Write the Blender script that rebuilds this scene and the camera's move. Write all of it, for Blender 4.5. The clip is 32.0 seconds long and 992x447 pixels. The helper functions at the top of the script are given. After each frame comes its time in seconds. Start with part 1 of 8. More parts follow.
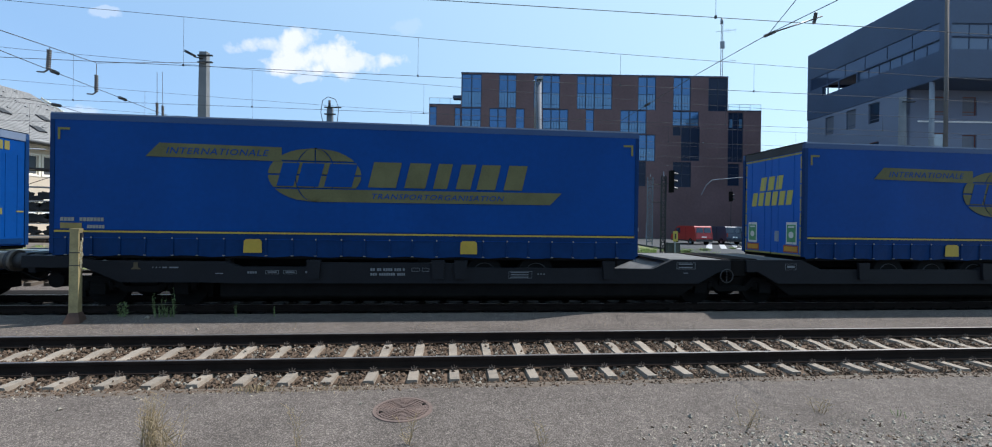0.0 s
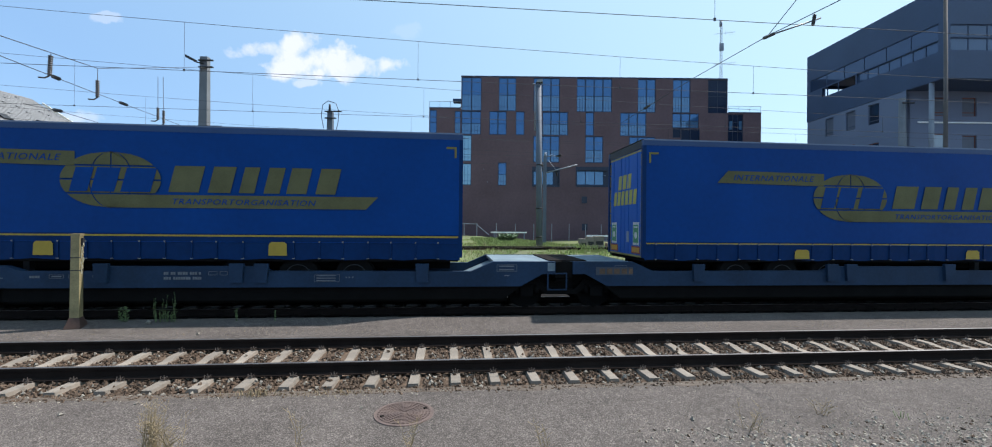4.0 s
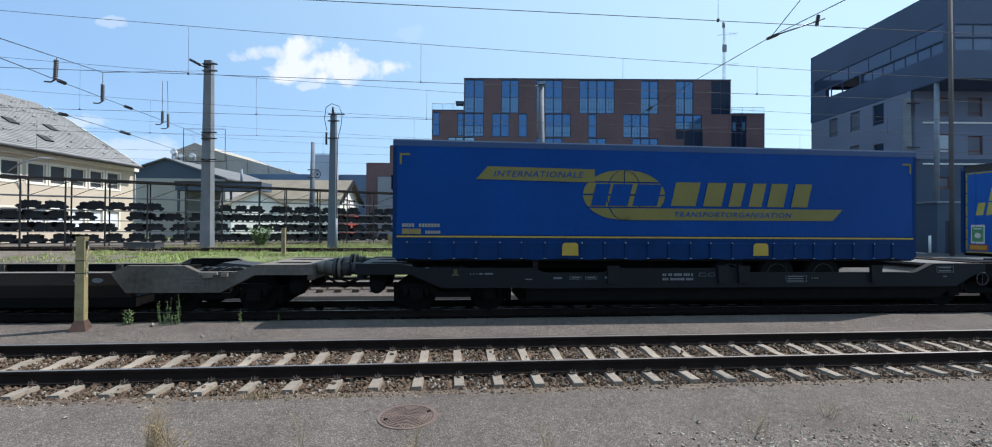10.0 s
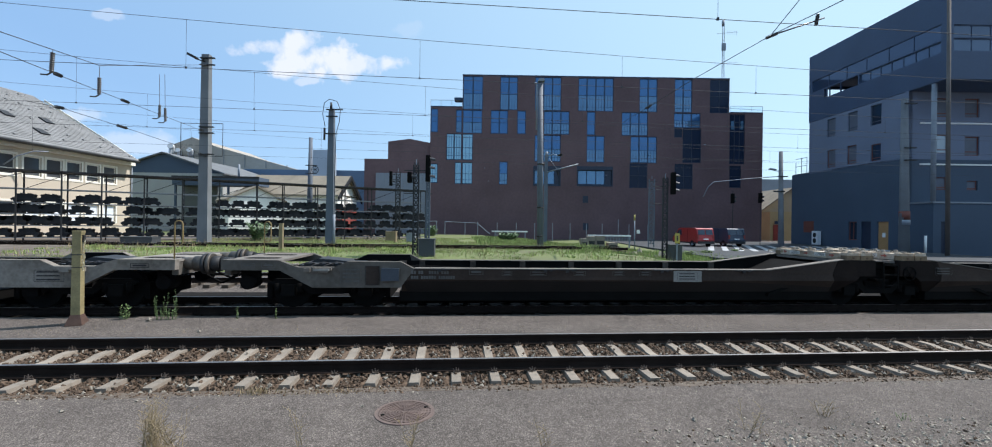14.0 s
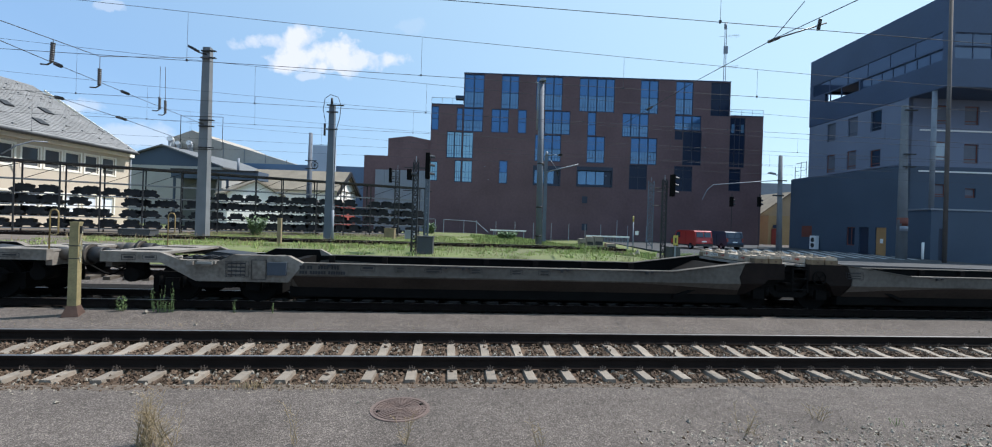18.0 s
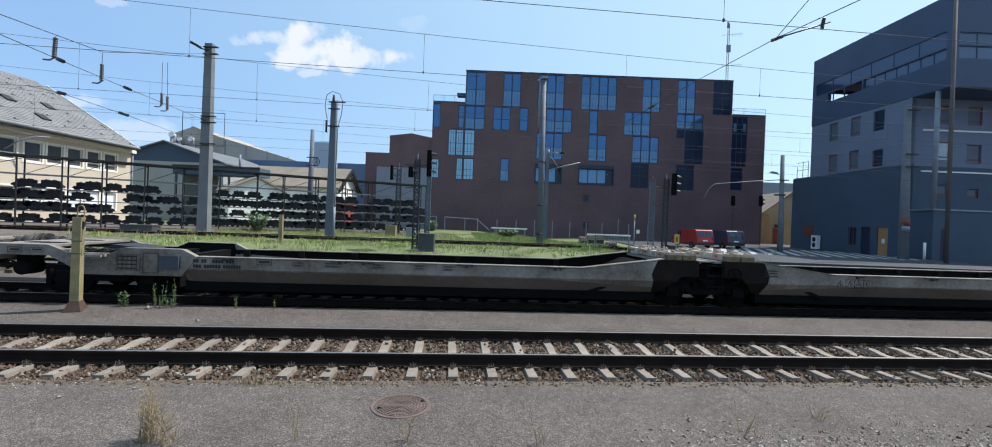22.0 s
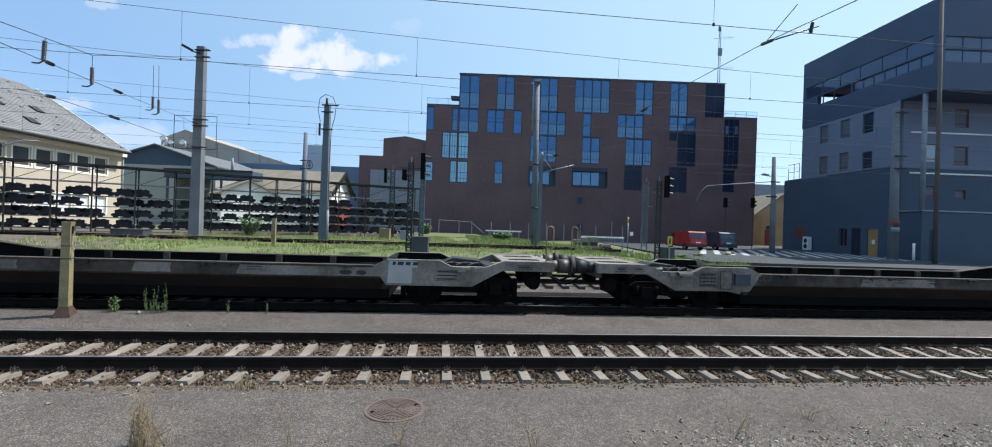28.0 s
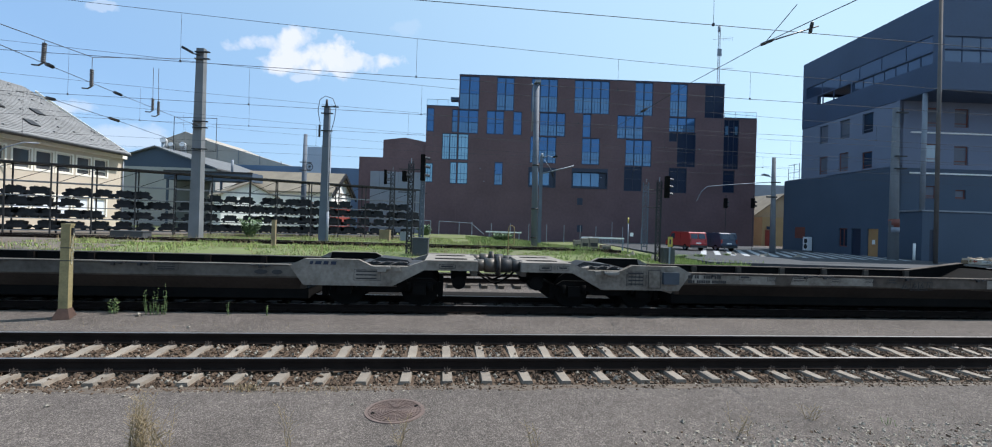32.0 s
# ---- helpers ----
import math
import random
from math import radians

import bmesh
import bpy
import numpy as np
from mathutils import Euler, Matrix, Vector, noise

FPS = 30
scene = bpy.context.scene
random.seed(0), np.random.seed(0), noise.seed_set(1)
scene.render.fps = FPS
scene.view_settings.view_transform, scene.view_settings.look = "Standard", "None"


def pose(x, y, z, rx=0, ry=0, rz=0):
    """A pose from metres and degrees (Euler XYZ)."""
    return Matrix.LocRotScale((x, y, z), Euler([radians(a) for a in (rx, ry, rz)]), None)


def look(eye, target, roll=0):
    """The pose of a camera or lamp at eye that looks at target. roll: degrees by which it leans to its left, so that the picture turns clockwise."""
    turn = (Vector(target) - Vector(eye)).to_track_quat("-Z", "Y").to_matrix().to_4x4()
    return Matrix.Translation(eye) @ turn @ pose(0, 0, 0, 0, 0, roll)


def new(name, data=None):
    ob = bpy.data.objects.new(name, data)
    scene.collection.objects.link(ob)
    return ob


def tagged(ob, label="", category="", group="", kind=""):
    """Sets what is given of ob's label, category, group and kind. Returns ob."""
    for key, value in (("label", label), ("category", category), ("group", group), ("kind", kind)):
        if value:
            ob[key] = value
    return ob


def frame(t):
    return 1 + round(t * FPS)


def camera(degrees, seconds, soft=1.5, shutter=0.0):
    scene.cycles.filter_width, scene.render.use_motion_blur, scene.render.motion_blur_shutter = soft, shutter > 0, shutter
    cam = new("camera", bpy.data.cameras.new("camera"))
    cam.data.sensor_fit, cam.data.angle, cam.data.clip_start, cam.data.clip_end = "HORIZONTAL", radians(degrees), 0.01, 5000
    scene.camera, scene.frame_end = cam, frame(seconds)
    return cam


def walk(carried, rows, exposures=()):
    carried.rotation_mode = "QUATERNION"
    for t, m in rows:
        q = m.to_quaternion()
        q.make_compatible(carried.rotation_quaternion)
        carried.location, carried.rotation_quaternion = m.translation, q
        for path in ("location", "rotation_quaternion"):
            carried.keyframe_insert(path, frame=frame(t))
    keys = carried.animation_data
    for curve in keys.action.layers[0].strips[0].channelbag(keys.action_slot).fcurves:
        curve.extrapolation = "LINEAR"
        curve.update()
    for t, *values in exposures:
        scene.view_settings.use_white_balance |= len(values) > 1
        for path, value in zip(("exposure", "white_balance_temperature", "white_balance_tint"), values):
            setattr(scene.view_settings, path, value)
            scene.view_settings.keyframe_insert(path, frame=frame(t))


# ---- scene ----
# Metres; x runs along the tracks, y away from the camera, z = 0 is the top of the rails.
cam = camera(95.67, 32.0, soft=1.05)
EXPOSURES = [(0.0, 0.77, 6300, 12), (9.0, 0.77, 6300, 12), (12.5, 0.69, 6300, 12), (32.0, 0.69, 6300, 12)]
PATH = [
    (0, pose(0.010, -7.820, 2.113, 89.80, -0.82, -5.66)),
    (0.5, pose(0.009, -7.822, 2.112, 89.90, -0.75, -5.70)),
    (1, pose(0.008, -7.823, 2.113, 90.05, -0.70, -5.73)),
    (1.5, pose(0.006, -7.818, 2.114, 90.14, -0.70, -5.74)),
    (2, pose(0.006, -7.812, 2.112, 90.18, -0.69, -5.73)),
    (2.5, pose(0.007, -7.812, 2.111, 90.20, -0.65, -5.73)),
    (3, pose(0.007, -7.818, 2.113, 90.20, -0.58, -5.71)),
    (3.5, pose(0.008, -7.822, 2.115, 90.19, -0.54, -5.68)),
    (5.5, pose(0.009, -7.812, 2.107, 90.14, -0.66, -5.14)),
    (6, pose(0.006, -7.816, 2.108, 90.16, -0.63, -5.07)),
    (6.5, pose(0.003, -7.820, 2.110, 90.19, -0.59, -5.02)),
    (7, pose(0.004, -7.821, 2.111, 90.22, -0.53, -5.02)),
    (7.5, pose(0.004, -7.819, 2.113, 90.25, -0.46, -5.03)),
    (8, pose(0.003, -7.817, 2.115, 90.27, -0.41, -5.04)),
    (8.5, pose(0.003, -7.819, 2.115, 90.30, -0.37, -5.09)),
    (9, pose(0.004, -7.819, 2.116, 90.35, -0.35, -5.16)),
    (9.5, pose(0.004, -7.812, 2.117, 90.39, -0.37, -5.21)),
    (10, pose(0.005, -7.803, 2.115, 90.43, -0.39, -5.22)),
    (10.5, pose(0.004, -7.796, 2.113, 90.43, -0.41, -5.23)),
    (11, pose(-0.002, -7.789, 2.112, 90.37, -0.47, -5.24)),
    (11.5, pose(-0.006, -7.788, 2.112, 90.28, -0.56, -5.24)),
    (12, pose(-0.004, -7.791, 2.112, 90.16, -0.67, -5.26)),
    (12.5, pose(-0.001, -7.798, 2.111, 90.09, -0.74, -5.28)),
    (13, pose(0.000, -7.805, 2.111, 90.07, -0.77, -5.32)),
    (13.5, pose(0.002, -7.807, 2.113, 90.06, -0.78, -5.39)),
    (14, pose(0.000, -7.806, 2.114, 90.05, -0.81, -5.49)),
    (14.5, pose(-0.004, -7.805, 2.114, 90.05, -0.85, -5.55)),
    (16.5, pose(0.004, -7.820, 2.111, 90.01, -1.41, -5.61)),
    (17, pose(0.005, -7.819, 2.110, 89.99, -1.53, -5.60)),
    (17.5, pose(0.003, -7.814, 2.112, 89.94, -1.71, -5.61)),
    (18, pose(0.001, -7.807, 2.113, 89.90, -1.87, -5.64)),
    (18.5, pose(-0.000, -7.804, 2.111, 89.91, -1.96, -5.68)),
    (19, pose(-0.002, -7.801, 2.108, 89.89, -2.03, -5.69)),
    (19.5, pose(-0.005, -7.798, 2.109, 89.82, -2.08, -5.69)),
    (20, pose(-0.002, -7.796, 2.110, 89.74, -2.11, -5.66)),
    (20.5, pose(0.002, -7.799, 2.112, 89.67, -2.11, -5.60)),
    (21, pose(-0.002, -7.804, 2.113, 89.62, -2.14, -5.55)),
    (21.5, pose(-0.008, -7.807, 2.114, 89.60, -2.18, -5.53)),
    (22, pose(-0.009, -7.808, 2.112, 89.62, -2.20, -5.51)),
    (22.5, pose(-0.009, -7.808, 2.109, 89.66, -2.25, -5.47)),
    (23, pose(-0.009, -7.812, 2.110, 89.69, -2.29, -5.43)),
    (23.5, pose(-0.004, -7.818, 2.115, 89.71, -2.31, -5.42)),
    (24, pose(0.002, -7.818, 2.115, 89.75, -2.29, -5.53)),
    (24.5, pose(0.007, -7.816, 2.113, 89.77, -2.20, -5.74)),
    (25, pose(0.010, -7.819, 2.113, 89.77, -2.06, -6.00)),
    (25.5, pose(0.011, -7.823, 2.113, 89.79, -1.96, -6.18)),
    (27.5, pose(0.010, -7.833, 2.119, 89.94, -1.89, -6.28)),
    (28, pose(0.007, -7.832, 2.119, 89.98, -1.97, -6.23)),
    (28.5, pose(0.006, -7.832, 2.116, 90.05, -2.00, -6.16)),
    (29, pose(0.011, -7.831, 2.112, 90.12, -1.93, -6.10)),
    (29.5, pose(0.012, -7.826, 2.112, 90.15, -1.85, -6.07)),
    (30, pose(0.009, -7.822, 2.115, 90.16, -1.80, -6.08)),
    (30.5, pose(0.009, -7.821, 2.117, 90.16, -1.77, -6.12)),
    (31, pose(0.008, -7.819, 2.114, 90.17, -1.79, -6.17)),
    (31.5, pose(0.007, -7.818, 2.111, 90.16, -1.81, -6.20)),
    (32, pose(0.008, -7.818, 2.109, 90.13, -1.82, -6.22)),
]
walk(cam, PATH, EXPOSURES)

# ---- light ----
# clouds: aside, height, half width, half height, raggedness, density
CLOUDS = [
    (-0.405, 0.362, 0.125, 0.044, 4.5, 0.95),
    (-0.432, 0.398, 0.055, 0.036, 2.8, 0.95),
    (-0.50, 0.382, 0.09, 0.024, 4.0, 0.7),
    (-0.29, 0.35, 0.1, 0.026, 3.8, 0.85),
    (-0.345, 0.35, 0.06, 0.03, 3.4, 0.88),
    (-0.42, 0.312, 0.03, 0.012, 4.0, 0.5),
    (-0.845, 0.452, 0.045, 0.014, 8.0, 0.32),
    (-0.92, 0.23, 0.07, 0.022, 4.0, 0.5),
    (-0.80, 0.16, 0.13, 0.03, 3.0, 0.4),
    (-0.20, 0.43, 0.03, 0.02, 4.0, 0.12),
]
SUN = Vector((0.66, 0.165, 1.0)).normalized()
SUN_UP = math.asin(SUN.z)
SUN_TURN = math.atan2(SUN.x, SUN.y)
world = bpy.data.worlds.new("sky")
scene.world = world
world.use_nodes = True
wn = world.node_tree.nodes
sky_tex = wn.new("ShaderNodeTexSky")
sky_tex.sky_type, sky_tex.sun_disc = "NISHITA", False
sky_tex.sun_elevation, sky_tex.sun_rotation = SUN_UP, SUN_TURN
sky_tex.air_density, sky_tex.dust_density, sky_tex.ozone_density = 1.0, 0.7, 1.6
wl = world.node_tree.links


def wmath(op, a, b=None, clamp=False):
    n = wn.new("ShaderNodeMath")
    n.operation, n.use_clamp = op, clamp
    for k, v in enumerate((a, b)):
        if v is None:
            continue
        if isinstance(v, (int, float)):
            n.inputs[k].default_value = v
        else:
            wl.new(v, n.inputs[k])
    return n.outputs[0]


def wdot(v, axis):
    n = wn.new("ShaderNodeVectorMath")
    n.operation = "DOT_PRODUCT"
    wl.new(v, n.inputs[0])
    n.inputs[1].default_value = axis
    return n.outputs["Value"]


# a few fair-weather clouds low in the sky
way = wn.new("ShaderNodeTexCoord").outputs["Generated"]
puff = wn.new("ShaderNodeTexNoise")
puff.inputs["Scale"].default_value, puff.inputs["Detail"].default_value, puff.inputs["Roughness"].default_value = 15.0, 10.0, 0.58
wl.new(way, puff.inputs["Vector"])
ahead = wmath("MAXIMUM", wdot(way, (0.0924, 0.9957, 0)), 0.01)
side_u = wmath("DIVIDE", wdot(way, (0.9957, -0.0924, 0)), ahead)
up_v = wmath("DIVIDE", wdot(way, (0, 0, 1)), ahead)
swirl = wn.new("ShaderNodeSeparateColor")
wl.new(puff.outputs["Color"], swirl.inputs[0])
side_u = wmath("ADD", side_u, wmath("MULTIPLY", wmath("SUBTRACT", swirl.outputs[1], 0.5), 0.11))
up_v = wmath("ADD", up_v, wmath("MULTIPLY", wmath("SUBTRACT", swirl.outputs[2], 0.5), 0.07))
cover = None
for cu, cv, ru, rv, ragged, dense in CLOUDS:
    du = wmath("POWER", wmath("ABSOLUTE", wmath("MULTIPLY", wmath("SUBTRACT", side_u, cu), 1 / ru)), 2.0)
    dv = wmath("POWER", wmath("ABSOLUTE", wmath("MULTIPLY", wmath("SUBTRACT", up_v, cv), 1 / rv)), 2.0)
    body = wmath("SUBTRACT", 1.0, wmath("ADD", du, dv))
    body = wmath("ADD", body, wmath("MULTIPLY", wmath("SUBTRACT", puff.outputs["Fac"], 0.52), ragged))
    body = wmath("MULTIPLY", wmath("MULTIPLY", body, 1.5, True), dense)
    cover = body if cover is None else wmath("MAXIMUM", cover, body)
# thin summer haze, brighter and whiter towards the sun
glow = wn.new("ShaderNodeMix")
glow.data_type = "RGBA"
wl.new(wmath("MULTIPLY", wdot(way, tuple(SUN)), 1.35, True), glow.inputs["Factor"])
glow.inputs["A"].default_value = (1.36, 2.38, 3.72, 1)
glow.inputs["B"].default_value = (2.75, 3.95, 4.45, 1)
haze = wn.new("ShaderNodeMix")
haze.data_type = "RGBA"
haze.inputs["Factor"].default_value = 0.72
wl.new(sky_tex.outputs[0], haze.inputs["A"])
wl.new(glow.outputs["Result"], haze.inputs["B"])
mix = wn.new("ShaderNodeMix")
mix.data_type = "RGBA"
wl.new(cover, mix.inputs["Factor"])
wl.new(haze.outputs["Result"], mix.inputs["A"])
mix.inputs["B"].default_value = (4.1, 4.3, 4.65, 1)
wl.new(mix.outputs["Result"], wn["Background"].inputs[0])
wn["Background"].inputs[1].default_value = 0.138
sun = new("sun", bpy.data.lights.new("sun", "SUN"))
sun.data.energy, sun.data.angle, sun.data.color = 3.7, radians(0.53), (1.0, 0.96, 0.9)
sun.matrix_world = look((0, 0, 60), Vector((0, 0, 60)) - SUN)


# ---- helpers of this scene ----
def mat(name, color, rough=0.7, metal=0.0, vary=0.25, size=1.0, fine=30.0, bump=0.0, dark=None, stain=0.0, per_piece=0.0, spec=0.5, grain=0.5):
    """A procedural surface: broad stains and fine grain over a base colour, with a little relief."""
    m = bpy.data.materials.new(name)
    m.use_nodes = True
    nt = m.node_tree
    b = nt.nodes["Principled BSDF"]
    b.inputs["Roughness"].default_value, b.inputs["Metallic"].default_value = rough, metal
    b.inputs["Specular IOR Level"].default_value = spec
    co = nt.nodes.new("ShaderNodeTexCoord")
    n1, n2 = nt.nodes.new("ShaderNodeTexNoise"), nt.nodes.new("ShaderNodeTexNoise")
    n1.inputs["Scale"].default_value, n2.inputs["Scale"].default_value = 1.0 / size, fine
    n1.inputs["Detail"].default_value, n2.inputs["Detail"].default_value = 6.0, 4.0
    for n in (n1, n2):
        nt.links.new(co.outputs["Object"], n.inputs["Vector"])
    add = nt.nodes.new("ShaderNodeMath")
    add.operation = "MULTIPLY_ADD"
    nt.links.new(n2.outputs["Fac"], add.inputs[0])
    add.inputs[1].default_value = grain
    nt.links.new(n1.outputs["Fac"], add.inputs[2])
    ramp = nt.nodes.new("ShaderNodeValToRGB")
    low = dark or tuple(c * (1 - vary) for c in color)
    high = tuple(min(1.0, c * (1 + vary)) for c in color) if not dark else color
    ramp.color_ramp.elements[0].position, ramp.color_ramp.elements[1].position = 0.25 + 0.4 * grain + stain, 0.75 + 0.6 * grain
    ramp.color_ramp.elements[0].color, ramp.color_ramp.elements[1].color = (*low, 1), (*high, 1)
    nt.links.new(add.outputs[0], ramp.inputs[0])
    out = ramp.outputs[0]
    if per_piece:
        oi, hsv = nt.nodes.new("ShaderNodeObjectInfo"), nt.nodes.new("ShaderNodeHueSaturation")
        mr = nt.nodes.new("ShaderNodeMapRange")
        mr.inputs["To Min"].default_value, mr.inputs["To Max"].default_value = 1 - per_piece, 1 + per_piece
        nt.links.new(oi.outputs["Random"], mr.inputs["Value"])
        nt.links.new(mr.outputs[0], hsv.inputs["Value"])
        nt.links.new(out, hsv.inputs["Color"])
        out = hsv.outputs[0]
    nt.links.new(out, b.inputs["Base Color"])
    if bump:
        bp = nt.nodes.new("ShaderNodeBump")
        bp.inputs["Strength"].default_value, bp.inputs["Distance"].default_value = min(1.0, bump), 0.02
        nt.links.new(n2.outputs["Fac"], bp.inputs["Height"])
        nt.links.new(bp.outputs[0], b.inputs["Normal"])
    return m


def aggregate(name, color, scale, spread, broad, rough=0.95, bump=0.5):
    """Worn asphalt: little stones of many greys in a binder, with faint broad stains."""
    m = bpy.data.materials.new(name)
    m.use_nodes = True
    nt = m.node_tree
    b = nt.nodes["Principled BSDF"]
    b.inputs["Roughness"].default_value, b.inputs["Specular IOR Level"].default_value = rough, 0.2
    co = nt.nodes.new("ShaderNodeTexCoord")
    vo, n1, n2 = nt.nodes.new("ShaderNodeTexVoronoi"), nt.nodes.new("ShaderNodeTexNoise"), nt.nodes.new("ShaderNodeTexNoise")
    vo.inputs["Scale"].default_value = scale
    n1.inputs["Scale"].default_value, n1.inputs["Detail"].default_value = 0.9, 7.0
    n2.inputs["Scale"].default_value, n2.inputs["Detail"].default_value = 9.0, 6.0
    for n in (vo, n1, n2):
        nt.links.new(co.outputs["Object"], n.inputs["Vector"])
    sp = nt.nodes.new("ShaderNodeSeparateColor")
    nt.links.new(vo.outputs["Color"], sp.inputs[0])

    def calc(op, a, k, c=None):
        n = nt.nodes.new("ShaderNodeMath")
        n.operation = op
        nt.links.new(a, n.inputs[0])
        if isinstance(k, float):
            n.inputs[1].default_value = k
        else:
            nt.links.new(k, n.inputs[1])
        if c is not None:
            n.inputs[2].default_value = c
        return n.outputs[0]
    cells = calc("MULTIPLY_ADD", calc("POWER", sp.outputs[0], 2.5), spread, 1 - spread * 0.29)
    stains = calc("MULTIPLY_ADD", n1.outputs["Fac"], broad, 1 - broad * 0.5)
    mid = calc("MULTIPLY_ADD", n2.outputs["Fac"], broad, 1 - broad * 0.5)
    k = calc("MULTIPLY", calc("MULTIPLY", cells, stains), mid)
    mix = nt.nodes.new("ShaderNodeVectorMath")
    mix.operation = "SCALE"
    mix.inputs[0].default_value = color
    nt.links.new(k, mix.inputs["Scale"])
    nt.links.new(mix.outputs[0], b.inputs["Base Color"])
    bp = nt.nodes.new("ShaderNodeBump")
    bp.inputs["Strength"].default_value, bp.inputs["Distance"].default_value = bump, 0.006
    nt.links.new(vo.outputs["Distance"], bp.inputs["Height"])
    nt.links.new(bp.outputs[0], b.inputs["Normal"])
    return m


def box(bm, x0, x1, y0, y1, z0, z1):
    v = [bm.verts.new(p) for p in ((x0, y0, z0), (x1, y0, z0), (x1, y1, z0), (x0, y1, z0), (x0, y0, z1), (x1, y0, z1), (x1, y1, z1), (x0, y1, z1))]
    for f in ((3, 2, 1, 0), (4, 5, 6, 7), (0, 1, 5, 4), (1, 2, 6, 5), (2, 3, 7, 6), (3, 0, 4, 7)):
        bm.faces.new([v[i] for i in f])


def rod(bm, a, b, r, r2=None, n=10):
    """A round bar from a to b."""
    a, b = Vector(a), Vector(b)
    turn = (b - a).to_track_quat("Z", "Y").to_matrix()
    r2 = r if r2 is None else r2
    rings = []
    for p, q in ((a, r), (b, r2)):
        rings.append([bm.verts.new(p + turn @ Vector((q * math.cos(k * math.tau / n), q * math.sin(k * math.tau / n), 0))) for k in range(n)])
    for k in range(n):
        f = bm.faces.new((rings[0][k], rings[0][(k + 1) % n], rings[1][(k + 1) % n], rings[1][k]))
        f.smooth = n > 6
    bm.faces.new(rings[0][::-1])
    bm.faces.new(rings[1])


def tube(bm, pts, r, n=6):
    """A bent round bar along points, in one piece."""
    pts = [Vector(p) for p in pts]
    rings, side = [], None
    for k, p in enumerate(pts):
        d = (pts[min(k + 1, len(pts) - 1)] - pts[max(k - 1, 0)]).normalized()
        if side is None:
            side = d.orthogonal().normalized()
        side = (side - d * side.dot(d))
        side = side.normalized() if side.length > 1e-4 else d.orthogonal().normalized()
        up = d.cross(side)
        rings.append([bm.verts.new(p + r * (side * math.cos(j * math.tau / n) + up * math.sin(j * math.tau / n))) for j in range(n)])
    for a, b in zip(rings, rings[1:]):
        for j in range(n):
            f = bm.faces.new((a[j], a[(j + 1) % n], b[(j + 1) % n], b[j]))
            f.smooth = n > 5
    bm.faces.new(rings[0][::-1])
    bm.faces.new(rings[-1])


def slab(bm, outline, y0, y1):
    """A plate with an outline in x and z, from y0 to y1."""
    a = [bm.verts.new((x, y0, z)) for x, z in outline]
    b = [bm.verts.new((x, y1, z)) for x, z in outline]
    bm.faces.new(a)
    bm.faces.new(b[::-1])
    for k in range(len(a)):
        j = (k + 1) % len(a)
        bm.faces.new((a[k], b[k], b[j], a[j]))


def plan(bm, outline, z0, z1):
    """A block with an outline in x and y, from z0 to z1."""
    a = [bm.verts.new((x, y, z0)) for x, y in outline]
    b = [bm.verts.new((x, y, z1)) for x, y in outline]
    bm.faces.new(a[::-1])
    bm.faces.new(b)
    for k in range(len(a)):
        j = (k + 1) % len(a)
        bm.faces.new((a[k], a[j], b[j], b[k]))


def mesh_of(name, bm, material, fix=True, bevel=0.0):
    if bevel:
        bmesh.ops.bevel(bm, geom=[e for e in bm.edges if e.is_manifold and e.calc_face_angle(0) > 0.6], offset=bevel, segments=1, affect="EDGES", clamp_overlap=True)
    if fix:
        bmesh.ops.recalc_face_normals(bm, faces=bm.faces)
    me = bpy.data.meshes.new(name)
    bm.to_mesh(me)
    bm.free()
    me.materials.append(material)
    return me


def part(name, bm, material, parent, label="", bevel=0.0, m=None):
    """One bmesh (or a finished mesh) as one object under a thing or a part."""
    me = bm if isinstance(bm, bpy.types.Mesh) else mesh_of(name, bm, material, bevel=bevel)
    ob = new(name, me)
    ob.parent = parent
    if m is not None:
        ob.matrix_basis = m
    if label:
        ob["label"] = label
    return ob


def thing(name, m, label, category, group="", kind="", bm=None, material=None, bevel=0.0):
    """A top-level thing: a mesh, or an Empty that holds parts."""
    ob = new(name, mesh_of(name, bm, material, bevel=bevel) if bm else None)
    ob.matrix_basis = m
    if not bm:
        ob.empty_display_size = 0.3
    return tagged(ob, label, category, group, kind)


def B(*args):
    """A bmesh with one box."""
    bm = bmesh.new()
    box(bm, *args)
    return bm


def R(*args, **kw):
    bm = bmesh.new()
    rod(bm, *args, **kw)
    return bm


# the town's grid is turned a little against the tracks
TOWN = pose(0, -7.81, 0, 0, 0, -5.3)
GROUND = -0.2

# ---- materials ----
ASPHALT = aggregate("worn_asphalt", (0.1065, 0.0905, 0.080), 85.0, 1.3, 0.75, bump=0.6)
DIRT = mat("gravelly_earth", (0.17, 0.155, 0.13), 0.95, vary=0.35, size=0.8, fine=40, bump=0.9)
STONE = mat("ballast_stone", (0.097, 0.067, 0.047), 0.95, spec=0.2, vary=0.7, size=0.12, fine=60, bump=0.4)
PALE_STONE = mat("pale_gravel", (0.23, 0.205, 0.17), 0.95, spec=0.15, vary=0.3, size=0.1, fine=60, bump=0.3)
CONCRETE = mat("weathered_concrete", (0.245, 0.206, 0.165), 0.9, vary=0.22, size=0.5, fine=70, bump=0.4, per_piece=0.12)
MAST = mat("grey_mast_concrete", (0.168, 0.178, 0.19), 0.9, spec=0.2, vary=0.18, size=1.2, fine=40, bump=0.2)
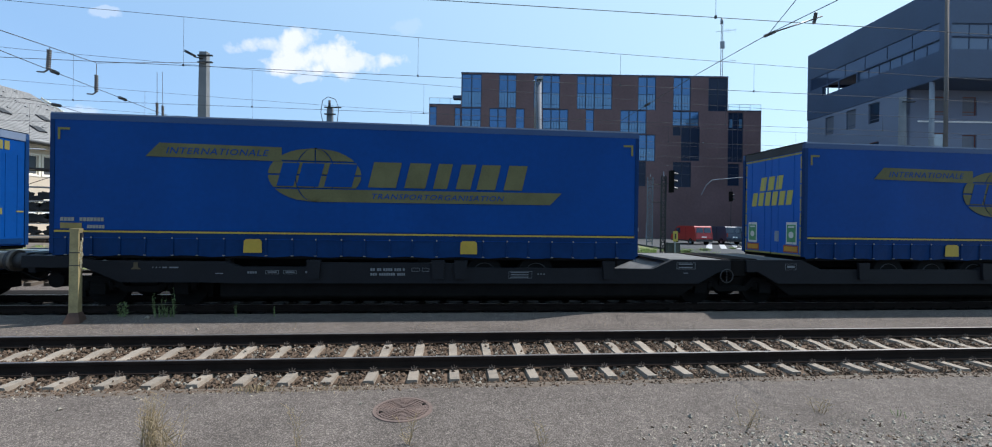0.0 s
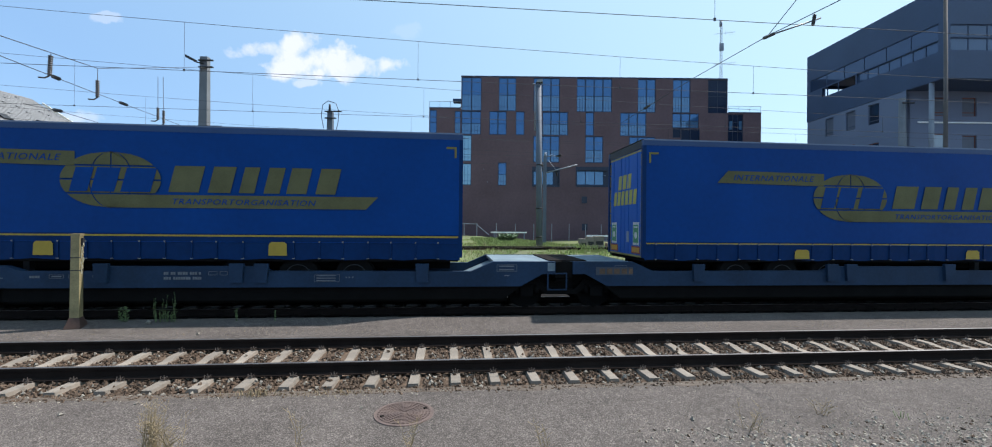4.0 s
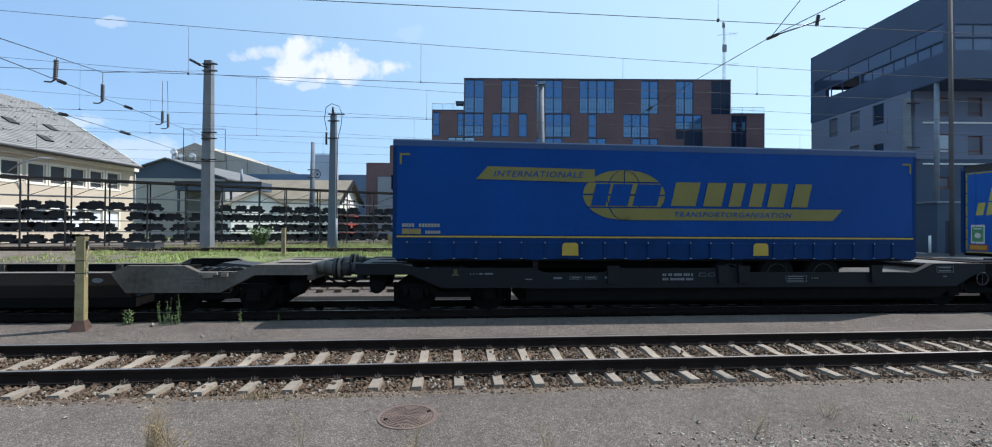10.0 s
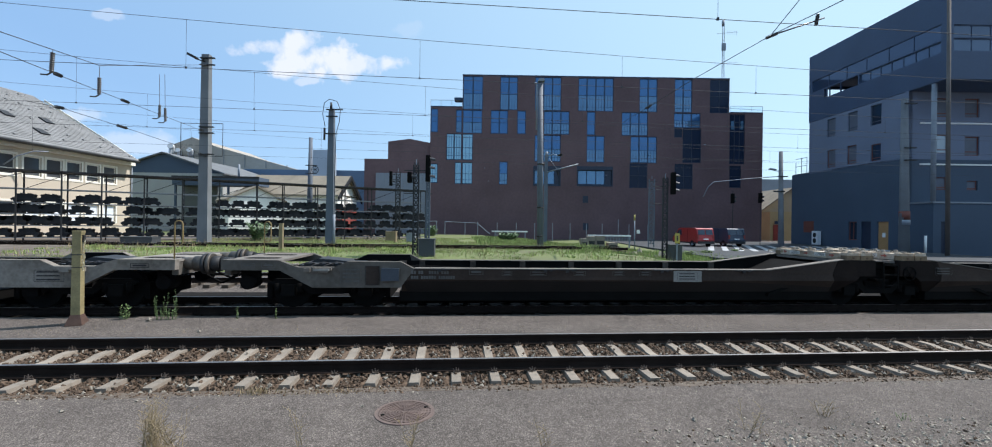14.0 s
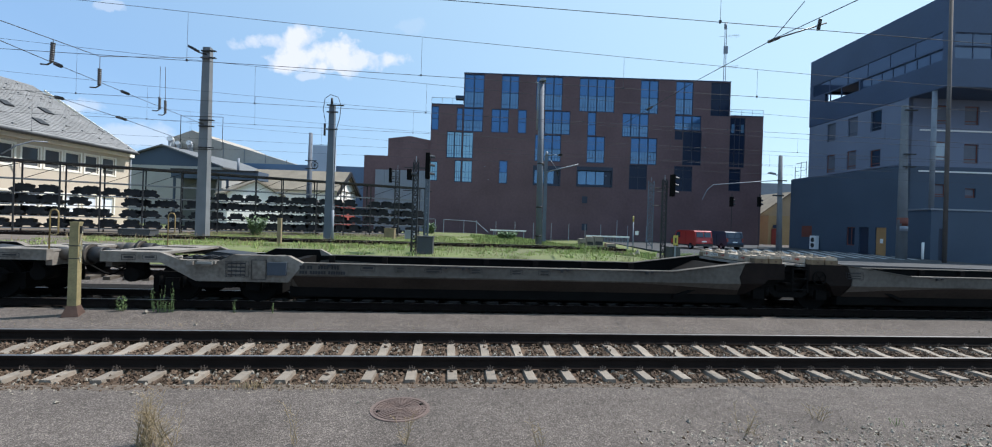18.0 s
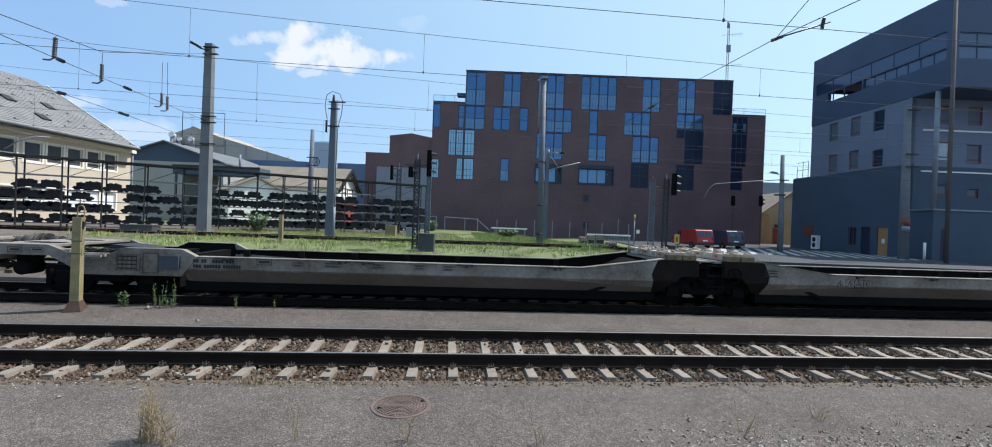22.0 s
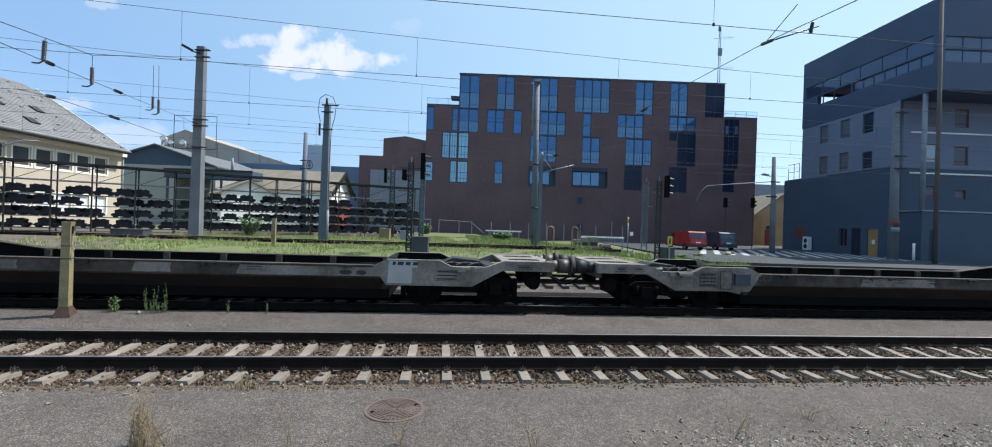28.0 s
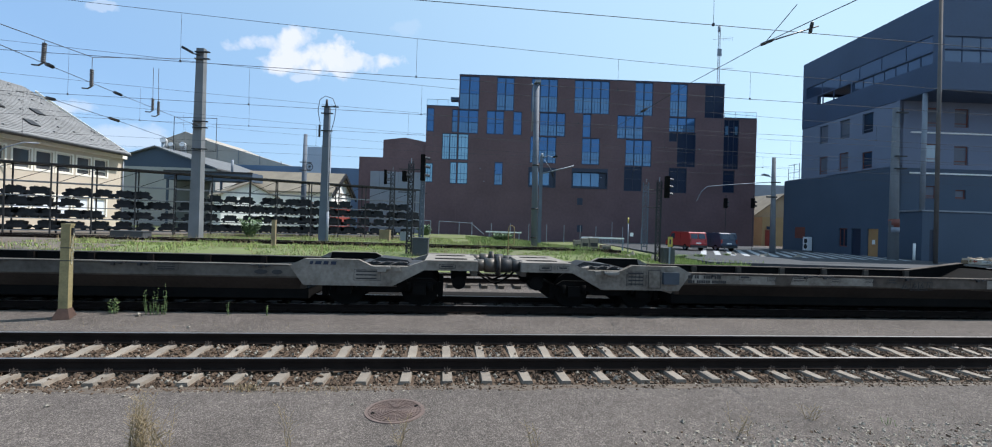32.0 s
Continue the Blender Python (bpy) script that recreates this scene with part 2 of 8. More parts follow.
RAIL_RUST = mat("rusty_rail_side", (0.017, 0.012, 0.010), 0.95, spec=0.1, vary=0.35, size=0.4, fine=60, bump=0.3)
RAIL_TOP = mat("worn_rail_head", (0.33, 0.31, 0.30), 0.5, 1.0, vary=0.1, size=0.6, fine=90)
IRON = mat("cast_iron", (0.128, 0.09, 0.076), 0.75, 0.2, vary=0.35, size=0.15, fine=60, bump=0.3)
STEEL_DARK = mat("dark_steel", (0.03, 0.03, 0.032), 0.6, 0.3, vary=0.35, size=0.5, fine=40, bump=0.1)
# near-black, so that it also paints shade below and inside the wagons
BLACK = mat("grime_and_shade_black", (0.0055, 0.0052, 0.005), 0.9, 0.0, spec=0.1, vary=0.4, size=0.4, fine=40)
GALV = mat("galvanised_steel", (0.20, 0.225, 0.26), 0.6, 0.0, vary=0.15, size=0.5, fine=40)
GRASS = mat("grass", (0.205, 0.265, 0.08), 0.9, vary=0.45, size=1.2, fine=15)
LEAF = mat("weed_leaf", (0.14, 0.20, 0.075), 0.8, vary=0.4, size=0.3, fine=20)
DRY = mat("dry_weed", (0.27, 0.205, 0.115), 0.9, vary=0.35, size=0.2, fine=30)

TYRE = mat("tyre_rubber", (0.005, 0.005, 0.005), 0.95, spec=0.15, vary=0.3, size=0.3)


# ---- the ground ----
def step(a, b, v):
    v = min(1.0, max(0.0, (v - a) / (b - a)))
    return v * v * (3 - 2 * v)


def height(x, y):
    """The ground: flat by the tracks, a low grassy rise behind the second track, a level yard beside it."""
    rise = 0.75 * step(7.5, 15.0, y) * (1 - step(8.5, 13.5, x + 0.15 * (y - 20)))
    swell = 0.10 * step(2.2, 3.0, y) * step(3.2, 3.1, y)
    trough = 0.16 * max(step(1.52, 1.40, abs(y)), step(1.38, 1.28, abs(y - 4.51)))
    return GROUND + rise + 0.25 * step(20, 60, y) * step(10, 17, x) + swell - trough


def ground_sheet():
    xs = [-900, -400, -200, -120, -80] + [k * 2.0 for k in range(-30, 46)] + [110, 150, 220, 420, 900]
    ys = [-500, -100, -40, -20] + [k * 1.0 for k in range(-14, -1)] + [-1.53, -1.39, -0.5, 0.5, 1.39, 1.53, 2.2, 2.4, 2.6, 2.8, 3.0, 3.09, 3.22, 4.0, 5.0, 5.77, 5.9] + [k * 1.0 for k in range(7, 30)] + [32, 36, 40, 45, 50, 60, 80, 120, 200, 400, 1200]
    bm = bmesh.new()
    grid = [[bm.verts.new((x, y, height(x, y))) for x in xs] for y in ys]
    for a, b in zip(grid, grid[1:]):
        for i in range(len(xs) - 1):
            f = bm.faces.new((a[i], a[i + 1], b[i + 1], b[i]))
            f.smooth = True
    return thing("ground", Matrix(), "worn grey asphalt ground between and beside the tracks", "ground", kind="structure", bm=bm, material=ASPHALT)


ground_sheet()

TRACK_1, TRACK_2, TRACK_3, TRACK_4 = 0.0, 4.51, 9.4, 14.2


def rail_mesh(x0, x1):
    """The side view of a flat-bottomed rail, drawn out along x."""
    prof = [(-0.075, -0.18), (0.075, -0.18), (0.075, -0.168), (0.014, -0.145), (0.0085, -0.06), (0.034, -0.046), (0.036, -0.008), (0.03, -0.0015), (-0.03, -0.0015), (-0.036, -0.008), (-0.034, -0.046), (-0.0085, -0.06), (-0.014, -0.145), (-0.075, -0.168)]
    bm = bmesh.new()
    a = [bm.verts.new((x0, y, z)) for y, z in prof]
    b = [bm.verts.new((x1, y, z)) for y, z in prof]
    for k in range(len(prof)):
        j = (k + 1) % len(prof)
        bm.faces.new((a[k], a[j], b[j], b[k]))
    return bm


def sleeper_mesh():
    bm = bmesh.new()
    prof = [(-0.115, -0.40), (0.115, -0.40), (0.07, -0.19), (-0.07, -0.19)]
    xs = [(-1.25, 0.0), (-0.4, -0.0), (-0.2, -0.035), (0.2, -0.035), (0.4, 0.0), (1.25, 0.0)]
    rings = [[bm.verts.new((x, y, z + (dz if z > -0.3 else 0))) for x, z in prof] for y, dz in xs]
    for a, b in zip(rings, rings[1:]):
        for k in range(4):
            bm.faces.new((a[k], b[k], b[(k + 1) % 4], a[(k + 1) % 4]))
    bm.faces.new(rings[0])
    bm.faces.new(rings[-1][::-1])
    return mesh_of("sleeper", bm, CONCRETE, bevel=0.012)


def fastening_mesh():
    bm = bmesh.new()
    for s in (-1, 1):
        box(bm, -0.05, 0.05, s * 0.085 - 0.015, s * 0.085 + 0.02, -0.191, -0.172)
        for dx in (-0.03, 0.03):
            tube(bm, [(dx, s * 0.07, -0.167), (dx * 1.5, s * 0.11, -0.122), (dx * 0.7, s * 0.15, -0.157)], 0.0042, 5)
        rod(bm, (0, s * 0.11, -0.191), (0, s * 0.11, -0.107), 0.008, n=6)
        rod(bm, (0, s * 0.11, -0.152), (0, s * 0.11, -0.14), 0.016, n=6)
    return mesh_of("rail_fastening", bm, CLIP)


CLIP = mat("rusty_clip", (0.06, 0.046, 0.037), 0.8, vary=0.35, size=0.1, fine=60)
SLEEPER, FASTENING = sleeper_mesh(), fastening_mesh()
# track 2's clips and sleepers: colour darkened for the train's shade, besides dirt
SHADED_CLIP = FASTENING.copy()
SHADED_CLIP.materials[0] = BLACK
SHADED_SLEEPER = SLEEPER.copy()
SHADED_SLEEPER.materials[0] = mat("dirty_shaded_concrete", (0.034, 0.031, 0.027), 0.95, vary=0.3, size=0.4, fine=50, spec=0.2, per_piece=0.2)


def track(y, x0, x1, near0, near1, label, phase=0.0, z=0.0, sleeper=None, far_mat=None, clips=None):
    """A track: two rails, sleepers as single parts on the near stretch, joined ones beyond it."""
    t = thing("railway_track", pose(0, y, z), label, "railway track", group="tracks", kind="structure")
    for s in (-0.7525, 0.7525):
        rail = part("rail", rail_mesh(x0, x1), RAIL_RUST, t, m=pose(0, s, 0))
        part("rail_head", B(x0, x1, -0.027, 0.027, -0.004, 0.0), RAIL_TOP, rail, "worn steel running surface")
    far = bmesh.new()
    k = math.ceil((x0 - phase) / 0.6)
    while phase + k * 0.6 < x1:
        x = phase + k * 0.6
        if near0 < x < near1:
            sl = part("sleeper", sleeper or SLEEPER, None, t, m=pose(x, random.uniform(-0.015, 0.015), random.uniform(-0.006, 0.004), 0, 0, random.uniform(-0.8, 0.8)))
            for s in (-0.7525, 0.7525):
                part("rail_fastening", clips or FASTENING, None, sl, m=pose(0, s, 0))
        else:
            box(far, x - 0.11, x + 0.11, -1.3, 1.3, -0.4, -0.192)
        k += 1
    tagged(part("far_sleepers", far, far_mat or CONCRETE, t), kind="stuff")
    return t


OLD_TIMBER = mat("old_timber", (0.085, 0.068, 0.052), 0.95, vary=0.3, size=0.6, fine=30)
track(TRACK_1, -150, 150, -12.5, 24, "straight track with rusty rails on pale concrete sleepers", -4.71 - 0.02)
track(TRACK_2, -200, 200, -12.5, 26, "straight track with concrete sleepers under the goods train", -4.4, 0.0, SHADED_SLEEPER, SHADED_SLEEPER.materials[0], SHADED_CLIP)
track(TRACK_3, -150, 150, 0, 0, "overgrown track with rusty rails behind the goods train", 0.2, 0.12, None, OLD_TIMBER)
track(20.3, -150, 11, 0, 0, "overgrown track with rusty rails in the grass", 0.4, 0.74, None, OLD_TIMBER)


def stone_mesh(bm, p, r, seed):
    """One broken stone: an uneven little octahedron with cut corners."""
    rnd = random.Random(seed)
    dirs = ((1, 0, 0), (0, 1, 0), (-1, 0, 0), (0, -1, 0), (0, 0, 1), (0, 0, -1))
    t = Euler([rnd.uniform(0, 6.3) for _ in range(3)]).to_matrix()
    v = [bm.verts.new(Vector(p) + t @ (Vector(d) * r * rnd.uniform(0.6, 1.3))) for d in dirs]
    for a, b in ((0, 1), (1, 2), (2, 3), (3, 0)):
        bm.faces.new((v[a], v[b], v[4]))
        bm.faces.new((v[b], v[a], v[5]))


def fast_stones(name, count, place, material, label, low=0.018, high=0.042):
    """Many loose stones in one mesh."""
    rnd = random.Random(name)
    base = np.array(((1, 0, 0), (0, 1, 0), (-1, 0, 0), (0, -1, 0), (0, 0, 1), (0, 0, -1)), float)
    tri = np.array(((0, 1, 4), (1, 2, 4), (2, 3, 4), (3, 0, 4), (1, 0, 5), (2, 1, 5), (3, 2, 5), (0, 3, 5)))
    verts, faces = [], []
    rng = np.random.RandomState(len(name) * 7 + count)
    for k in range(count):
        p = place(rnd)
        r = rnd.uniform(low, high)
        t = np.array(Euler([rnd.uniform(0, 6.3) for _ in range(3)]).to_matrix())
        verts.append((base * rng.uniform(0.55, 1.35, (6, 1)) * r) @ t.T + np.array(p))
        faces.append(tri + 6 * k)
    me = bpy.data.meshes.new(name)
    me.from_pydata(np.concatenate(verts).tolist(), [], np.concatenate(faces).tolist())
    me.materials.append(material)
    return tagged(new(name, me), label, "ballast", kind="stuff")


# near-black stone colour stands in for the deep shade under the train
SHADED_STONE = mat("shade_dark_ballast", (0.011, 0.0095, 0.0085), 0.95, vary=0.5, size=0.15, fine=60, bump=0.4, spec=0.15)


def bed(name, y, x0, x1, half, z, material=None):
    bm = bmesh.new()
    n = int((x1 - x0) / 0.5)
    offs = [-half - 0.25, -half, -0.5, 0, 0.5, half, half + 0.25]
    zs = [GROUND - 0.02, z, z + 0.01, z, z + 0.01, z, GROUND - 0.02]
    rows = []
    for i in range(n + 1):
        x = x0 + (x1 - x0) * i / n
        rows.append([bm.verts.new((x, y + o + 0.03 * noise.noise((x, o, 1)), q + 0.012 * noise.noise((x * 3, o * 3, 7)))) for o, q in zip(offs, zs)])
    for a, b in zip(rows, rows[1:]):
        for k in range(len(offs) - 1):
            bm.faces.new((a[k], b[k], b[k + 1], a[k + 1]))
    return thing(name, Matrix(), "bed of brown crushed stone under the track", "ballast", kind="stuff", bm=bm, material=material or STONE)


bed("ballast_bed", TRACK_1, -60, 80, 1.36, -0.248)
bed("ballast_bed", TRACK_2, -60, 80, 1.3, -0.265, SHADED_STONE)
# added strip that carries this painted shade on behind the train
thing("shade_shoulder", Matrix(), "added near-black strip for the shade behind the goods train", "ballast", kind="stuff", bm=B(-60, 80, 6.05, 7.3, -0.3, -0.186), material=SHADED_STONE)


def on_track(y, x0, x1, half):
    def place(rnd):
        while True:
            x, o = rnd.uniform(x0, x1), rnd.uniform(-half, half)
            f = ((x + 4.73) / 0.6) % 1.0
            if 0.24 < f < 0.76 or abs(o) > 1.31:
                return (x, y + o, -0.222 + rnd.uniform(-0.014, 0.016))
            if rnd.random() < 0.014:
                return (x, y + o, -0.184)
    return place


fast_stones("ballast", 17000, on_track(TRACK_1, -11.5, 20, 1.44), STONE, "loose brown crushed stones between the sleepers")
fast_stones("pale_ballast", 2600, on_track(TRACK_1, -11.5, 20, 1.44), PALE_STONE, "pale crushed stones mixed into the ballast")
fast_stones("ballast", 4000, on_track(TRACK_2, -12, 22, 1.45), SHADED_STONE, "loose stones coloured near-black for shade under the train")

# ---- the town ----
# brick tone is shifted to blue for the haze before it
BRICK = mat("brown_brick", (0.138, 0.09, 0.095), 0.92, vary=0.2, size=5.0, fine=3, bump=0.15, spec=0.25)
FRAME_BLUE = mat("dark_blue_window_frame", (0.026, 0.052, 0.10), 0.5, 0.3, vary=0.1, size=1.0)
LOGGIA = mat("dark_loggia_panel", (0.017, 0.027, 0.052), 0.45, vary=0.15, size=1.0)
# tower colours are lifted and blued to carry the haze
BLACK_CLAD = mat("hazy_black_cladding", (0.043, 0.071, 0.13), 0.6, vary=0.12, size=3.0, fine=4)
GREY_CLAD = mat("blue_grey_render", (0.155, 0.185, 0.255), 0.9, vary=0.08, size=4.0)
SLATE = mat("slate_cladding", (0.055, 0.08, 0.118), 0.8, vary=0.1, size=4.0)
CREAM = mat("cream_render", (0.53, 0.455, 0.36), 0.9, vary=0.07, size=2.0)
WHITE = mat("white_render", (0.78, 0.77, 0.74), 0.85, vary=0.06, size=2.0)
ROOF_GREY = mat("grey_fibre_roof", (0.195, 0.195, 0.195), 0.85, vary=0.22, size=1.5, fine=9, bump=0.2)
ROOF_BROWN = mat("brown_tile_roof", (0.2, 0.172, 0.13), 0.85, vary=0.2, size=1.2, fine=9, bump=0.3)
GREENISH = mat("green_grey_boarding", (0.12, 0.13, 0.125), 0.85, vary=0.12, size=1.5)
PANEL_GREY = mat("grey_metal_panel", (0.22, 0.24, 0.27), 0.5, 0.3, vary=0.1, size=2.0)
OCHRE = mat("ochre_render", (0.42, 0.32, 0.17), 0.9, vary=0.1, size=1.5)
RED_PAINT = mat("red_van_paint", (0.33, 0.02, 0.022), 0.3, vary=0.06, size=1.0)
NAVY_PAINT = mat("navy_van_paint", (0.025, 0.04, 0.07), 0.3, vary=0.06, size=1.0)
RED_BOARD = mat("red_boarding", (0.25, 0.045, 0.035), 0.8, vary=0.15, size=0.6)
TAN_DOOR = mat("tan_wooden_door", (0.40, 0.22, 0.09), 0.6, vary=0.15, size=0.6)
RED_FRAME = mat("rust_red_frame", (0.16, 0.05, 0.035), 0.7, vary=0.15, size=0.6)
WHITE_PLASTIC = mat("white_metal", (0.75, 0.76, 0.76), 0.5, vary=0.05, size=0.6)
WOOD = mat("old_wood", (0.22, 0.17, 0.10), 0.9, vary=0.3, size=0.4, fine=25, bump=0.3)
YELLOW_SIGN = mat("yellow_sign", (0.42, 0.33, 0.07), 0.5, vary=0.05, size=0.5)
MUSTARD = mat("faded_yellow_post_paint", (0.25, 0.205, 0.10), 0.85, vary=0.3, size=0.25, fine=30, bump=0.3)


def glass(name, color, metal):
    m = mat(name, color, 0.06, metal, vary=0.1, size=3.0)
    m.node_tree.nodes["Principled BSDF"].inputs["Specular IOR Level"].default_value = 0.8
    return m


GLASS_BLUE = glass("blue_coated_glass", (0.055, 0.15, 0.305), 0.5)
GLASS_CURTAINED = glass("curtained_blue_glass", (0.11, 0.225, 0.36), 0.4)
GLASS_BRIGHT = glass("white_curtains_behind_glass", (0.26, 0.47, 0.60), 0.25)
GLASS_LOGGIA = mat("deep_blue_glass", (0.013, 0.022, 0.048), 0.2, vary=0.15, size=2.0, spec=0.2)
GLASS_DARK = glass("dark_glass", (0.02, 0.035, 0.06), 0.2)
GLASS_PALE = glass("pale_glass", (0.24, 0.28, 0.32), 0.3)
SLIM_BAR = mat("blue_glazing_bar", (0.045, 0.10, 0.19), 0.5, 0.2, vary=0.1, size=1.0)
CLEAR_GLASS = mat("clear_glass", (0.85, 0.93, 0.97), 0.03, vary=0.02, size=2.0)
CLEAR_GLASS.node_tree.nodes["Principled BSDF"].inputs["Transmission Weight"].default_value = 1.0
CLEAR_GLASS.node_tree.nodes["Principled BSDF"].inputs["IOR"].default_value = 1.05


def wall(x0, x1, z0, z1, openings, thick=0.4):
    """A wall in x and z with its front at y = 0 and real openings (x0, x1, z0, z1) cut through it."""
    bm = bmesh.new()
    xs = sorted({x0, x1, *[round(v, 3) for o in openings for v in o[:2]]})
    zs = sorted({z0, z1, *[round(v, 3) for o in openings for v in o[2:4]]})
    for xa, xb in zip(xs, xs[1:]):
        for za, zb in zip(zs, zs[1:]):
            cx, cz = (xa + xb) / 2, (za + zb) / 2
            if not any(o[0] < cx < o[1] and o[2] < cz < o[3] for o in openings):
                for y in (0, thick):
                    bm.faces.new([bm.verts.new(p) for p in ((xa, y, za), (xb, y, za), (xb, y, zb), (xa, y, zb))][:: 1 if y == 0 else -1])
    for a, b, c, d in [(x0, x1, z0, z1)] + [tuple(o[:4]) for o in openings]:
        ring = ((a, c), (b, c), (b, d), (a, d))
        for k in range(4):
            p, q = ring[k], ring[(k + 1) % 4]
            bm.faces.new([bm.verts.new(v) for v in ((p[0], 0, p[1]), (q[0], 0, q[1]), (q[0], thick, q[1]), (p[0], thick, p[1]))])
    bmesh.ops.remove_doubles(bm, verts=bm.verts, dist=0.0005)
    return bm


def window(parent, m, x0, x1, z0, z1, cols, rows, frame_mat, glass_mat, recess=0.15, bar=0.05, label=""):
    """A window set into an opening: a frame with glazing bars, and a pane in each field."""
    y0 = recess
    xs = [x0 + (x1 - x0) * k / cols for k in range(cols + 1)]
    zs = [z0 + (z1 - z0) * k / rows for k in range(rows + 1)] if isinstance(rows, int) else [z0 + (z1 - z0) * r for r in rows]
    fields = []
    for i, (xa, xb) in enumerate(zip(xs, xs[1:])):
        for j, (za, zb) in enumerate(zip(zs, zs[1:])):
            fields.append((xa + (bar if i == 0 else bar / 2), xb - (bar if i == cols - 1 else bar / 2), za + (bar if j == 0 else bar / 2), zb - (bar if j == len(zs) - 2 else bar / 2)))
    fr = wall(x0, x1, z0, z1, fields, 0.09)
    bmesh.ops.translate(fr, verts=fr.verts, vec=(0, y0, 0))
    w = part("window", fr, frame_mat, parent, label, m=m)
    for xa, xb in zip(xs, xs[1:]):
        for za, zb in zip(zs, zs[1:]):
            low = GLASS_CURTAINED if glass_mat is GLASS_BLUE and za < z0 + 0.5 * (z1 - z0) and int(abs(xa) * 9 + za) % 5 else glass_mat
            part("pane", B(xa + 0.01, xb - 0.01, y0 + 0.04, y0 + 0.055, za + 0.01, zb - 0.01), low, w)
    return w


def office_window(t, m, x0, x1, z0, z1, cols, look_of="plain"):
    """A tall flush window: mullions, a transom, and slim bars before the curtained lower fields."""
    lower = {"plain": GLASS_CURTAINED, "bright": GLASS_BRIGHT, "shut": GLASS_BLUE}[look_of]
    xs = [x0 + (x1 - x0) * k / cols for k in range(cols + 1)]
    zm = z0 + (z1 - z0) * 0.47
    fields = [(a + 0.09, b - 0.09, c, d) for a, b in zip(xs, xs[1:]) for c, d in ((z0 + 0.12, zm), (zm + 0.05, z1 - 0.1))]
    fr = wall(x0, x1, z0, z1, fields, 0.09)
    bmesh.ops.translate(fr, verts=fr.verts, vec=(0, 0.07, 0))
    w = part("window", fr, FRAME_BLUE, t, m=m)
    for k, (a, b, c, d) in enumerate(fields):
        part("pane", B(a - 0.02, b + 0.02, 0.12, 0.135, c - 0.02, d + 0.02), (lower if k % 2 == 0 else GLASS_BRIGHT if look_of == "bright" else GLASS_BLUE), w)
    if look_of != "shut":
        bars = bmesh.new()
        for a, b in zip(xs, xs[1:]):
            for k in (1, 2):
                x = a + (b - a) * k / 3
                box(bars, x - 0.03, x + 0.03, 0.10, 0.118, z0 + 0.12, (z1 - 0.3 if look_of == "bright" else zm))
            box(bars, a + 0.09, b - 0.09, 0.10, 0.118, z0 + 0.62, z0 + 0.68)
        part("glazing_grid", bars, SLIM_BAR, w)
    return w


def balustrade(t, x0, x1, z):
    """A roof edge guard of clear glass with slim posts and a handrail."""
    part("glass_balustrade", B(x0, x1, 66.1, 66.115, z + 0.1, z + 1.0), CLEAR_GLASS, t)
    bm = bmesh.new()
    rod(bm, (x0, 66.1, z + 1.02), (x1, 66.1, z + 1.02), 0.03, n=6)
    n = max(2, int((x1 - x0) / 1.5))
    for k in range(n + 1):
        x = x0 + (x1 - x0) * k / n
        rod(bm, (x, 66.12, z + 0.05), (x, 66.12, z + 1.0), 0.025, n=5)
    part("balustrade_rail", bm, GALV, t)


